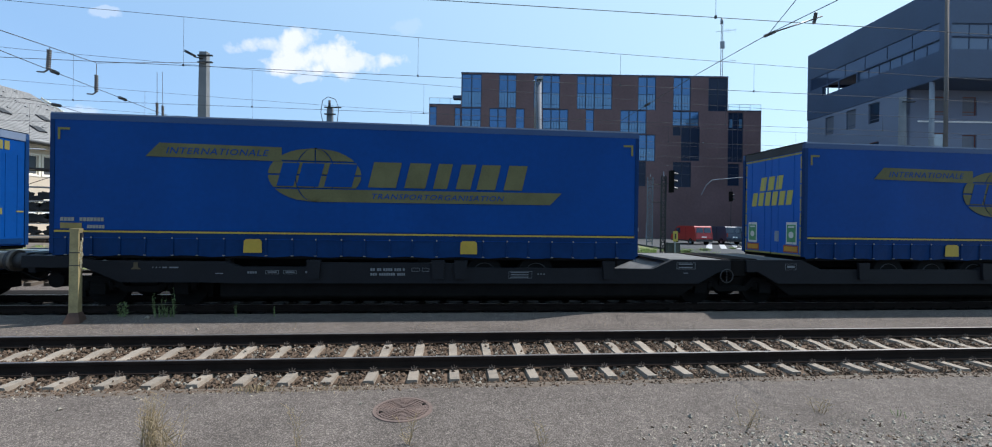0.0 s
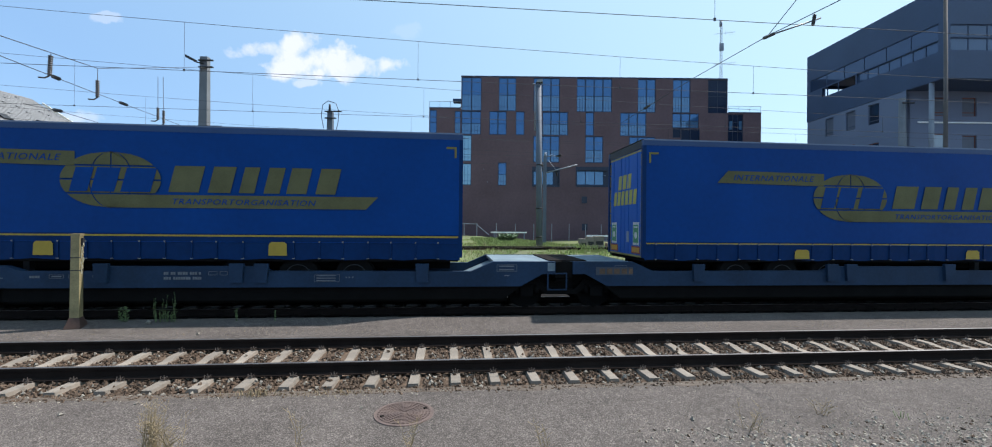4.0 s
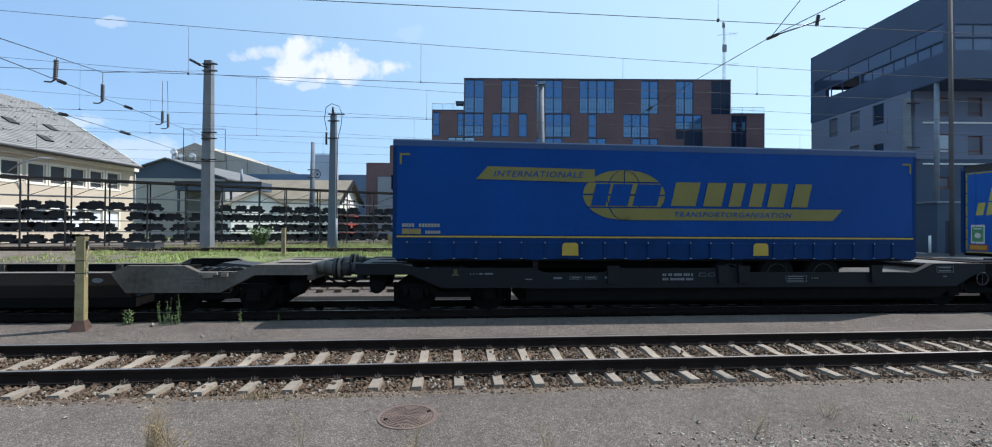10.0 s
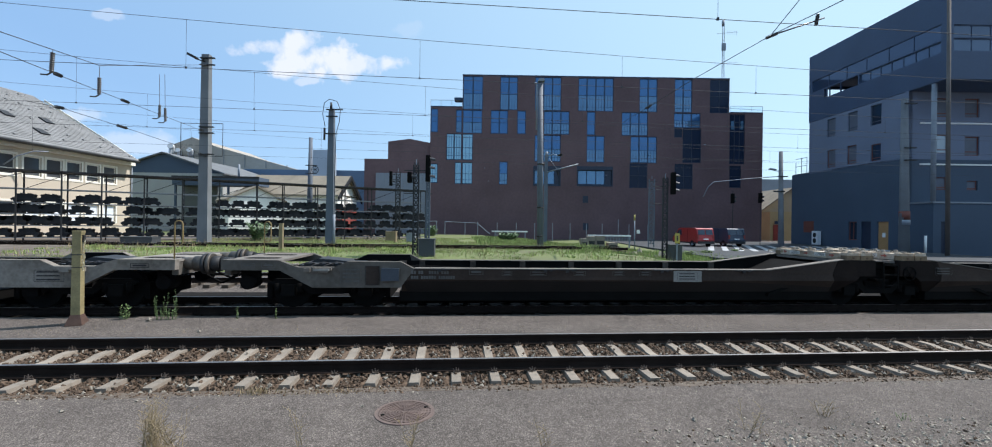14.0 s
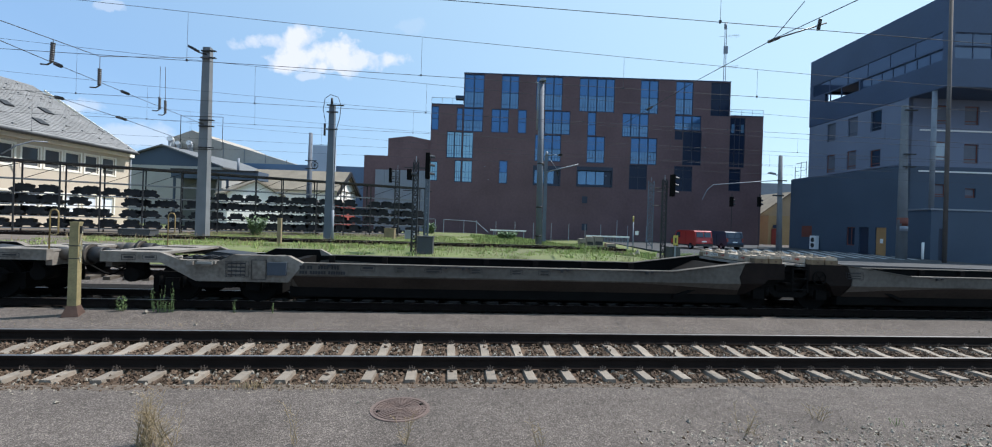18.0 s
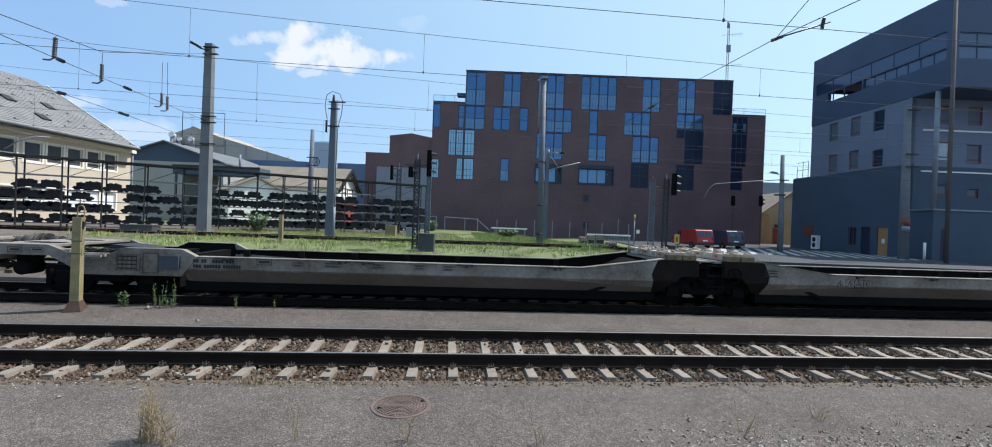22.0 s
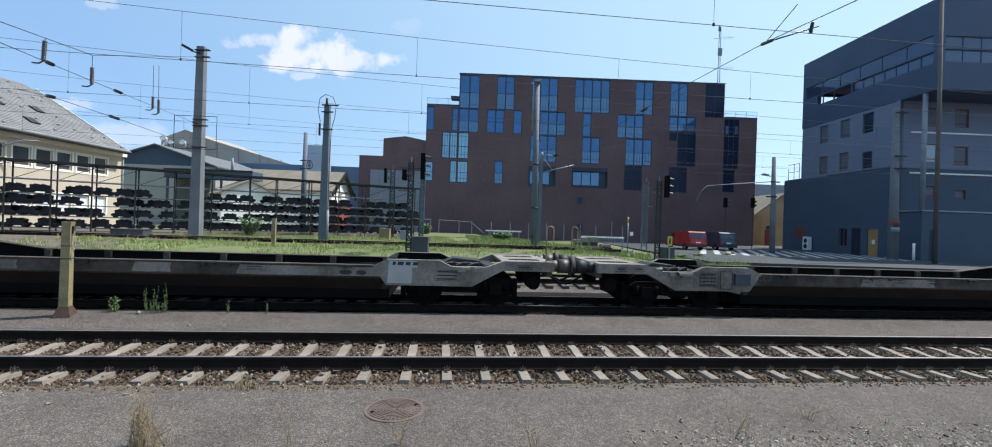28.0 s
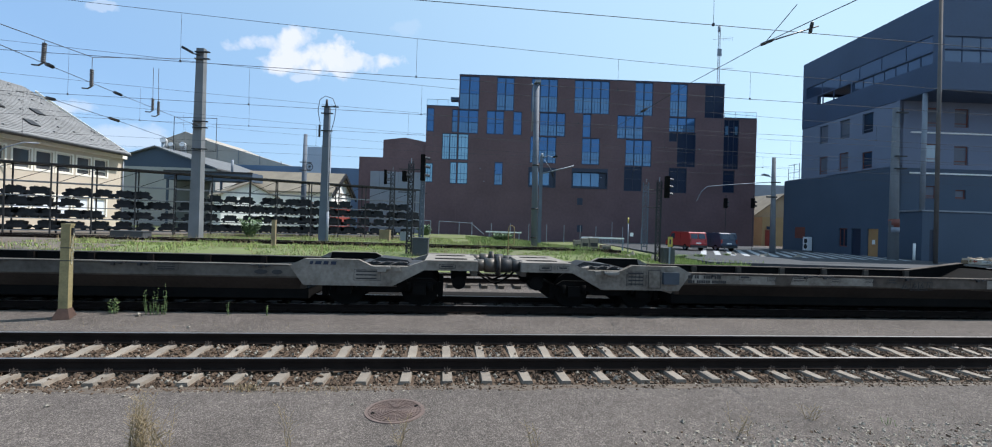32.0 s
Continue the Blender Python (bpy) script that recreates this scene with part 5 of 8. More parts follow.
def sign(x, y, w, h, z):
    t = thing("yellow_sign", TOWN, "small yellow marker board on a grey post", "sign")
    part("board", B(x - w / 2, x + w / 2, y - 0.03, y, z, z + h), YELLOW_SIGN, t)
    part("mark", B(x - w * 0.16, x + w * 0.16, y - 0.034, y - 0.031, z + h * 0.25, z + h * 0.75), STEEL_DARK, t)
    part("post", B(x - 0.04, x + 0.04, y, y + 0.05, -0.2, z + h), GALV, t)


sign(10.27, 25.2, 0.27, 0.56, 1.17)


def fence():
    t = thing("mesh_fence", TOWN, "thin steel post fence before the brick wall", "fence")
    for x in (-9.15, -7.74, -6.62, -3.94, -2.24):
        part("post", R((x, 60, -0.1), (x, 60, 2.35), 0.05, n=6), GALV, t)
    part("top_rail", R((-6.62, 60, 2.33), (-2.24, 60, 2.18), 0.05, n=6), GALV, t)
    part("top_rail", R((-9.15, 60, 2.31), (-7.74, 60, 2.36), 0.05, n=6), GALV, t)
    part("stay", R((-2.24, 60, 2.1), (-0.64, 59.5, 0.8), 0.05, n=6), GALV, t)
    for k, x in enumerate((0.35, 2.9, 5.37, 7.76, 10.1, 12.28, 14.39, 16.54, 17.98, 20.5, 23.0)):
        part("post", R((x, 60, -0.1), (x, 60, 2.95 if k == 7 else 2.3), 0.045, n=6), GALV, t)
    b = thing("white_barrier", TOWN, "low white horizontal rail on short posts", "barrier", group="barriers")
    part("rail", B(-0.33, 3.98, 54, 54.15, 1.15, 1.3), WHITE, b)
    for x in (0.1, 3.7):
        part("post", B(x - 0.06, x + 0.06, 54.03, 54.12, 0.3, 1.15), GALV, b)
    b = thing("white_barrier", TOWN, "low white railing with close slats beside stacked concrete", "barrier", group="barriers")
    part("rail", B(7.5, 10.96, 36, 36.12, 1.24, 1.36), WHITE, b)
    for k in range(20):
        x = 8.6 + 0.122 * k
        part("slat", B(x - 0.02, x + 0.02, 36.03, 36.07, 0.85, 1.24), GALV, b)
    for x in (7.8, 10.85):
        part("post", B(x - 0.05, x + 0.05, 36.02, 36.1, 0.35, 1.24), GALV, b)
    yp = thing("marker_pole", TOWN, "slim grey pole with a yellow top and small white plate", "pole")
    part("post", R((11.27, 36, 0.2), (11.23, 36, 2.55), 0.045, n=8), GALV, yp)
    part("yellow_top", R((11.23, 36, 2.55), (11.23, 36, 3.0), 0.06, n=8), YELLOW_SIGN, yp)
    part("plate", B(11.4, 11.66, 35.95, 35.98, 1.5, 1.8), WHITE, yp)
    for k, (x, w, h) in enumerate(((6.75, 0.5, 0.7), (7.3, 0.55, 0.85), (7.95, 0.65, 0.9), (8.9, 0.7, 0.4))):
        c = thing("concrete_trough", TOWN @ pose(x, 34, 0.42), "stacked grey concrete cable troughs in the grass", "concrete block", group="concrete blocks")
        part("body", B(-w / 2, w / 2, -0.4, 0.4, 0, h), CONCRETE, c, bevel=0.02)
        # proud dark strip paints the shade of a groove
        part("groove", B(-w / 2 + 0.06, w / 2 - 0.06, -0.41, -0.4, h * 0.3, h * 0.6), STEEL_DARK, c)


fence()


def van(x, y, z, turn, paint, label):
    t = thing("van", TOWN @ pose(x, y, z, 0, 0, turn), label, "van", group="parked vans")
    prof = [(-2.42, 0.38), (-2.45, 0.75), (-2.36, 1.25), (-2.22, 1.86), (-2.05, 1.96), (0.95, 1.96), (1.25, 1.86), (1.85, 1.18), (2.35, 0.98), (2.46, 0.7), (2.44, 0.36)]
    body = bmesh.new()
    slab(body, prof, -0.93, 0.93)
    part("body", body, paint, t, bevel=0.07)
    for s in (-1, 1):
        gl = bmesh.new()
        slab(gl, [(0.55, 1.2), (1.62, 1.2), (1.15, 1.76), (0.55, 1.78)], s * 0.935, s * 0.925)
        part("side_window", gl, GLASS_DARK, t)
        part("door_seam", B(-0.6, -0.58, s * 0.932 - 0.004, s * 0.932 + 0.004, 0.5, 1.85), BLACK, t)
        part("sill_strip", B(-2.3, 2.3, s * 0.94 - 0.02, s * 0.94 + 0.02, 0.36, 0.5), STEEL_DARK, t)
        part("mirror", B(1.5, 1.62, s * 1.06 - 0.1, s * 1.06 + 0.1, 1.15, 1.38), BLACK, t, bevel=0.02)
        part("tail_light", B(-2.47, -2.38, s * 0.84 - 0.07, s * 0.84 + 0.07, 0.85, 1.25), RED_BOARD, t)
        for wx in (-1.5, 1.5):
            ty = part("wheel", R((wx, s * 0.74, 0.34), (wx, s * 0.945, 0.34), 0.34, n=20), TYRE, t)
            part("hub", R((wx, s * 0.94, 0.34), (wx, s * 0.955, 0.34), 0.2, n=14), GALV, ty)
    for s in (-1, 1):
        gl = bmesh.new()
        a = [gl.verts.new(p) for p in ((-2.40, s * 0.06, 1.28), (-2.40, s * 0.80, 1.28), (-2.27, s * 0.76, 1.78), (-2.27, s * 0.06, 1.78))]
        gl.faces.new(a)
        ex = bmesh.ops.extrude_face_region(gl, geom=gl.faces[:])
        bmesh.ops.translate(gl, verts=[v for v in ex["geom"] if isinstance(v, bmesh.types.BMVert)], vec=(0.03, 0, 0))
        part("rear_window", gl, GLASS_DARK, t)
    ws = bmesh.new()
    a = [ws.verts.new(p) for p in ((1.84, -0.8, 1.21), (1.84, 0.8, 1.21), (1.29, 0.74, 1.84), (1.29, -0.74, 1.84))]
    ws.faces.new(a)
    ex = bmesh.ops.extrude_face_region(ws, geom=ws.faces[:])
    bmesh.ops.translate(ws, verts=[v for v in ex["geom"] if isinstance(v, bmesh.types.BMVert)], vec=(0.02, 0, 0.02))
    part("windscreen", ws, GLASS_DARK, t)
    part("bumper", B(-2.53, -2.40, -0.9, 0.9, 0.36, 0.62), STEEL_DARK, t, bevel=0.03)
    part("plate", B(-2.475, -2.44, -0.26, 0.26, 0.78, 0.9), WHITE, t, "blank white plate")


van(21.3, 48.2, 0.02, 97, RED_PAINT, "red panel van parked beside a dark blue one")
van(25.2, 49.4, 0.02, 95, NAVY_PAINT, "dark blue panel van parked beside a red one")


def yard():
    # asphalt and stripe colours are lowered to paint the corner building's shadow
    thing("yard_paving", TOWN, "asphalt paving of the yard, coloured dark for building shade", "paving", kind="structure", bm=B(15, 39.55, 30, 75, -0.3, 0.055), material=mat("shaded_yard_asphalt", (0.042, 0.045, 0.05), 0.9, vary=0.15, size=2.5, fine=30, bump=0.2))
    t = thing("road_marking", TOWN, "white hatched road marking on the yard", "road marking", kind="structure")
    paint = mat("shaded_white_road_paint", (0.38, 0.39, 0.4), 0.8, vary=0.12, size=1.0)
    for k in range(15):
        x = 18.6 + 1.3 * k
        a = min(1.0, (39.2 - x) / 5.8)
        bm = bmesh.new()
        plan(bm, [(x, 39.0), (x + 0.55, 39.0), (x + 0.55 + 5.8 * a, 39.0 + 12.0 * a), (x + 5.8 * a, 39.0 + 12.0 * a)], 0.056, 0.066)
        part("stripe", bm, paint, t)


yard()


# ---- overhead wires ----
WIRE = mat("copper_wire", (0.05, 0.052, 0.058), 0.8, 0.0, vary=0.2, size=2.0)


def catenary(y, contact, messenger0, messenger1, drops, label):
    """Contact wire, messenger wire and droppers over one track."""
    t = thing("overhead_wire", Matrix(), label, "overhead wire", group="overhead wires")
    X0, X1 = -90.0, 110.0
    part("contact_wire", R((X0, y, contact), (X1, y, contact), 0.006 if y < 1 else 0.0068, n=6), WIRE, t)
    pts = []

    def mz(x):
        return messenger0 + (messenger1 - messenger0) * (x + 20) / 40 + 0.0006 * (x - 5) ** 2
    pts = [(x, y, mz(x)) for x in range(-90, 111, 5)]
    bm = bmesh.new()
    tube(bm, pts, 0.0062, 5)
    part("messenger_wire", bm, WIRE, t)
    for x in drops:
        part("dropper", R((x, y, contact), (x, y, mz(x)), 0.0042, n=4), WIRE, t)
        part("clamp", B(x - 0.018, x + 0.018, y - 0.015, y + 0.015, contact - 0.018, contact + 0.035), WIRE, t)


catenary(TRACK_1, 5.92, 7.3, 6.9, (-10.5, -4.0, 4.78, 12.0), "overhead wire over the track in front")
catenary(TRACK_2, 6.03, 7.5, 6.55, (-13, -6.92, -0.95, 4.71, 8.74, 15.0, 21), "overhead wires over the goods train")
catenary(TRACK_3, 6.18, 7.8, 6.65, (-19, -13.3, -7.3, -1.1, 5.0, 11.0, 18), "overhead wires over the third track")
catenary(20.3, 6.5, 7.9, 7.1, (-24, -15.5, -8, -1, 6, 13, 21), "overhead wires over the track in the grass")
catenary(25.0, 6.6, 8.0, 7.2, (-28, -18, -10, -2, 6, 14, 23), "overhead wires over the far track")
catenary(TRACK_4, 6.32, 7.75, 6.9, (-22, -14.0, -9.3, -2.0, 4.5, 11, 18), "overhead wires over the overgrown track")


def span(pts, insulators, label, hang=()):
    t = thing("cross_span", Matrix(), label, "cross-span wire", group="overhead wires")
    bm = bmesh.new()
    tube(bm, pts, 0.012, 5)
    part("wire", bm, WIRE, t)
    for a, b in insulators:
        bm = bmesh.new()
        insulator(bm, a, b, 0.07)
        part("insulator", bm, INSUL, t)
    for top, low, k in hang:
        bm = bmesh.new()
        mid = Vector(top).lerp(Vector(low), k)
        rod(bm, top, mid, 0.012, n=4)
        insulator(bm, mid, low, 0.065)
        tube(bm, [low, (low[0] - 0.12, low[1], low[2] - 0.08), (low[0] - 0.3, low[1], low[2] - 0.07)], 0.025, 5)
        part("hanging_insulator", bm, INSUL, t)


def along(a, b, k, half):
    a, b = Vector(a), Vector(b)
    d = (b - a).normalized()
    p = a.lerp(b, k)
    return (tuple(p - d * half), tuple(p + d * half))


INSUL = mat("dark_insulator", (0.075, 0.07, 0.07), 0.4, vary=0.2, size=0.5)
A1, A2, A3 = (-10.6, 2.0, 6.3), (-12.55, 9.4, 7.53), (-16.3, 23.7, 12.4)
span([A1, A2, A3], [], "cross-span wire to the tall mast with hanging insulators", (((-11.95, 6.8, 7.1), (-11.98, 6.8, 6.45), 0.1), ((-12.55, 9.4, 7.5), (-12.55, 9.4, 6.5), 0.4), ((-13.49, 14.2, 8.75), (-13.47, 14.2, 6.8), 0.72), ((-13.75, 15.0, 9.0), (-13.7, 15.0, 6.78), 0.72)))
B1, B2, B3, B4 = (-10.3, 2.0, 5.9), (-13.84, 9.4, 7.12), (-14.89, 14.2, 7.45), (-16.3, 23.7, 7.9)
span([B1, B2, B3, B4], [along(B1, B2, 0.98, 0.32), along(B2, B3, 0.98, 0.32), along(B3, B4, 0.9, 0.32)], "cross-span wire with dark rod insulators")
C1, C2, C3, C4 = (-14.93, 9.4, 6.19), (-15.89, 12.0, 6.57), (-16.16, 16.0, 6.6), (-16.3, 23.7, 6.4)
span([C1, C2, C3, C4], [along(C1, C2, 0.98, 0.34), along(C2, C3, 0.95, 0.34)], "lower cross-span wire with rod insulators")
D1, D2, D3, D4 = (9.3, -1.0, 7.4), (9.17, 4.51, 7.73), (9.59, 9.4, 8.07), (10.73, 20.0, 8.71)
span([D1, D2, D3, D4], [along(D3, D4, 0.53, 0.4)], "cross-span wire with a thick insulated strut")
span([D2, (10.15, 4.51, 8.94)], [], "short thin stay wire over the tracks")
t = thing("registration_arm", Matrix(), "dark registration arm on the cross-span wire", "cross-span wire", group="overhead wires")
part("tube", R(D2, (10.86, 4.51, 8.35), 0.022, n=8), INSUL, t)
bm = bmesh.new()
insulator(bm, (10.6, 4.51, 8.12), (10.66, 4.51, 8.45), 0.055)
part("insulator", bm, INSUL, t)
bm = bmesh.new()
insulator(bm, (9.05, 4.51, 7.66), (9.4, 4.51, 7.82), 0.05)
part("insulator", bm, INSUL, t)


# ---- trackside things in front ----
def marker_post():
    t = thing("marker_post", pose(-7.97, 2.62, height(-7.97, 2.62), 0, 0, 12), "faded yellow concrete post with a chain and rusty foot", "post")
    part("shaft", taper(0, 0, 0.1, 1.985, 0.165, 0.15), MUSTARD, t, bevel=0.015)
    part("foot", taper(0, 0, -0.02, 0.2, 0.31, 0.175), RUST_FOOT, t, "rust-brown foot", bevel=0.02)
    part("cap", taper(0.005, 0, 1.93, 1.99, 0.156, 0.17), MUSTARD, t, bevel=0.01)
    for z in (1.2, 1.47):
        part("band", taper(0, 0, z, z + 0.018, 0.168, 0.168), STEEL_DARK, t, "thin dark wire band")
    part("hasp", B(0.075, 0.115, -0.03, 0.03, 1.74, 1.9), STEEL_DARK, t)
    for k in range(20):
        a = pose(0.098 + 0.018 * math.sin(k * 1.3), -0.02 + 0.02 * math.sin(k * 0.7), 1.80 - k * 0.034, 0, 20 * math.sin(k * 2.1), 90 * (k % 2))
        part("chain_link", LINK, None, t, m=a)
    t2 = thing("marker_post", pose(-9.05, 17.0, 0.45), "short weathered concrete post in the grass", "post")
    part("shaft", taper(0, 0, -0.1, 1.5, 0.2, 0.18), WOOD, t2, bevel=0.02)
    part("cap", B(-0.1, 0.1, -0.1, 0.1, 1.5, 1.54), WOOD, t2)


RUST_FOOT = mat("rust_brown_foot", (0.07, 0.04, 0.03), 0.9, vary=0.3, size=0.2, fine=30, bump=0.3)
CHAIN = mat("pale_chain", (0.42, 0.40, 0.30), 0.6, 0.3, vary=0.3, size=0.1)


def link_mesh():
    bm = bmesh.new()
    pts = [(0.015 * math.cos(a), 0, 0.024 * math.sin(a)) for a in [k * math.tau / 8 for k in range(9)]]
    tube(bm, pts, 0.006, 4)
    return mesh_of("chain_link", bm, CHAIN)


LINK = link_mesh()
marker_post()


def manhole():
    t = thing("manhole_cover", pose(-0.55, -2.25, GROUND), "round rusty cast-iron manhole cover with ring pattern", "manhole cover")
    bm = bmesh.new()
    rod(bm, (0, 0, -0.02), (0, 0, 0.012), 0.36, n=48)
    part("frame", bm, IRON, t)
    for k in range(8):
        r0 = 0.03 + k * 0.038
        bm = bmesh.new()
        n = 36
        for j in range(n):
            a, b = j * math.tau / n, (j + 0.72) * math.tau / n
            q = [(r0, a), (r0 + 0.022, a), (r0 + 0.022, b), (r0, b)]
            lo = [bm.verts.new((r * math.cos(c), r * math.sin(c), 0.011)) for r, c in q]
            hi = [bm.verts.new((r * math.cos(c), r * math.sin(c), 0.02)) for r, c in q]
            bm.faces.new(hi)
            for i in range(4):
                bm.faces.new((lo[i], lo[(i + 1) % 4], hi[(i + 1) % 4], hi[i]))
        part("ring_rib", bm, IRON, t)
    # black discs on the cover paint the dark of its two holes
    for a in (0.4, 3.5):
        part("lift_hole", R((0.27 * math.cos(a), 0.27 * math.sin(a), 0.012), (0.27 * math.cos(a), 0.27 * math.sin(a), 0.0215), 0.025, n=10), BLACK, t)


manhole()


def stalks(name, x, y, z, count, spread, tall, material, label, leaf=0.0, seed=1, lean=0.25):
    """A weed: thin branching stems from one root, with small narrow leaves."""
    rnd = random.Random(seed)
    z = max(z, height(x, y)) if y < 4 else z
    t = thing(name, pose(x, y, z), label, "weed", group="weeds")
    stems, leaves = bmesh.new(), bmesh.new()
    for k in range(count):
        a = rnd.uniform(0, math.tau)
        h = tall * rnd.uniform(0.55, 1.0)
        p = Vector((rnd.uniform(-spread, spread) * 0.3, rnd.uniform(-spread, spread) * 0.3, -0.02))
        d = Vector((math.cos(a) * lean, math.sin(a) * lean, 1)).normalized()
        n = 6
        for i in range(n):
            q = p + (d + Vector((rnd.uniform(-0.15, 0.15), rnd.uniform(-0.15, 0.15), 0))) * h / n
            rod(stems, p, q, 0.0035 * (1 - i / 8), n=4)
            for _ in range(3 if leaf else 2):
                b = rnd.uniform(0, math.tau)
                L = leaf * rnd.uniform(0.6, 1.3) if leaf else 0.05 * rnd.uniform(0.6, 2.0)
                o = p.lerp(q, rnd.random())
                tip = o + Vector((math.cos(b), math.sin(b), 0.7)) * L
                if leaf:
                    s = Vector((-math.sin(b), math.cos(b), 0.2)) * L * 0.22
                    mid = o.lerp(tip, 0.5)
                    leaves.faces.new([leaves.verts.new(v) for v in (o, mid + s, tip, mid - s)])
                else:
                    rod(stems, o, tip, 0.0015, n=3)
            p = q
    tagged(part("stalk_tuft", stems, material if not leaf else LEAF, t), kind="stuff")
    if leaf:
        tagged(part("foliage", leaves, material, t), kind="stuff")
    else:
        leaves.free()


BUSH = mat("silvery_leaf", (0.13, 0.19, 0.105), 0.8, vary=0.35, size=0.5, fine=12)


def weeds():
    stalks("dry_weed", -2.93, -3.1, GROUND, 34, 0.26, 0.58, DRY, "dry straw-coloured weed tuft growing through asphalt", seed=3, lean=0.16)
    stalks("dry_weed", -2.72, -3.12, GROUND, 14, 0.25, 0.5, DRY, "dry straw-coloured weed tuft growing through asphalt", seed=4, lean=0.4)
    stalks("dry_weed", -1.51, -3.1, GROUND, 3, 0.1, 0.5, DRY, "thin single dry weed stalk", seed=5, lean=0.2)
    stalks("dry_weed", -0.38, -3.12, GROUND, 5, 0.15, 0.42, DRY, "thin dry weed stalks", seed=6, lean=0.35)
    stalks("dry_weed", 1.0, -3.25, GROUND, 4, 0.15, 0.36, DRY, "thin dry weed stalks", seed=7, lean=0.3)
    stalks("green_weed", 5.5, -2.85, GROUND, 6, 0.2, 0.12, LEAF, "small green weed in the gravel", 0.012, 51, 0.6)
    stalks("dry_weed", 3.4, -3.0, GROUND, 5, 0.2, 0.34, DRY, "thin dry weed stalks", seed=8, lean=0.4)
    stalks("dry_weed", 4.6, -2.7, GROUND, 4, 0.2, 0.3, DRY, "thin dry weed stalks", seed=9, lean=0.4)
    stalks("green_weed", -7.2, 2.86, GROUND, 5, 0.22, 0.4, LEAF, "leafy green weed beside the track", 0.06, 11, 0.12)
    for k, (x, h) in enumerate(((-6.51, 0.62), (-6.41, 0.3), (-6.34, 0.62), (-6.27, 0.26), (-6.17, 0.24), (-6.12, 0.7), (-4.81, 0.34), (-3.98, 0.26))):
        stalks("green_weed", x, 2.84, GROUND, 4, 0.05, h, LEAF, "upright green weed beside the track", 0.03, 20 + k, 0.03)
    stalks("green_bush", -14.7, 27.6, 0.5, 26, 0.7, 1.75, BUSH, "spiky grey-green bush in the grass", 0.3, 31, 0.55)
    stalks("green_bush", 5.0, 32.4, 0.5, 60, 1.2, 1.15, BUSH, "wide grey-green bush in the grass", 0.3, 32, 1.1)
    stalks("green_bush", -2.7, 46.5, 0.3, 40, 0.9, 1.5, BUSH, "leafy green bush at the brick wall", 0.4, 33, 0.5)
    for k, (x, y) in enumerate(((18.0, 25.0), (20.3, 26.4), (24.3, 29.0), (16.3, 24.8))):
        stalks("green_bush", x, y, -0.1, 20, 0.6, 0.42, LEAF, "low green weed clump beside the yard", 0.14, 41 + k, 0.9)


weeds()


def tufts(name, count, place, low, high, material, label, wide=0.012):
    """Many blades in one mesh."""
    rnd = random.Random(count)
    verts, faces = [], []
    for k in range(count):
        x, y = place(rnd)
        z = height(x, y) - 0.01
        h, a = rnd.uniform(low, high), rnd.uniform(0, math.tau)
        dx, dy = math.cos(a), math.sin(a)
        w = wide * rnd.uniform(0.7, 1.4)
        lx, ly = rnd.uniform(-0.5, 0.5) * h, rnd.uniform(-0.5, 0.5) * h
        n = len(verts)
        verts += [(x - dx * w, y - dy * w, z), (x + dx * w, y + dy * w, z), (x + lx, y + ly, z + h)]
        faces.append((n, n + 1, n + 2))
    me = bpy.data.meshes.new(name)
    me.from_pydata(verts, [], faces)
    me.materials.append(material)
    return tagged(new(name, me), label, "grass", kind="stuff")


def on_rise(rnd):
    while True:
        x, y = rnd.uniform(-20, 14), 11.2 + 26 * rnd.random() ** 1.6
        if noise.noise((x * 0.35, y * 0.35, 5)) > -0.35 and not (12.9 < y < 15.6 and rnd.random() < 0.6):
            return x, y


def in_clumps(rnd):
    while True:
        x, y = on_rise(rnd)
        if noise.noise((x * 0.9, y * 0.9, 11)) > 0.18:
            return x, y


def turf():
    bm = bmesh.new()
    xs = [-70 + 2.0 * k for k in range(46)]
    ys = [10.6 + 0.9 * k for k in range(48)]
    grid = [[bm.verts.new((x, y + (0.4 * noise.noise((x, 0, 2)) if y == ys[0] else 0), height(x, y) + 0.02)) for x in xs] for y in ys]
    for a, b in zip(grid, grid[1:]):
        for i in range(len(xs) - 1):
            bm.faces.new((a[i], a[i + 1], b[i + 1], b[i]))
    thing("grass_verge", Matrix(), "rough sunlit grass verge behind the tracks", "grass", kind="stuff", bm=bm, material=mat("patchy_turf", (0.15, 0.185, 0.058), 0.95, dark=(0.105, 0.105, 0.055), size=2.2, fine=6, bump=0.4))


turf()


def yard_ballast():
    """Brown stone between the sidings where the grass ends."""
    bm = bmesh.new()
    ys = [13.0 + 1.0 * k for k in range(14)]
    grid = [[bm.verts.new((x if x < -17 else x + 2.2 * noise.noise((x, y * 0.7, 9)), y, height(x, y) + 0.045)) for x in (-90, -70, -50, -40, -30, -24, -20, -17, -15.5)] for y in ys]
    for a, b in zip(grid, grid[1:]):
        for i in range(8):
            bm.faces.new((a[i], a[i + 1], b[i + 1], b[i]))
    thing("siding_ballast", Matrix(), "brown crushed stone round the sidings before the rack", "ballast", kind="stuff", bm=bm, material=SIDING)


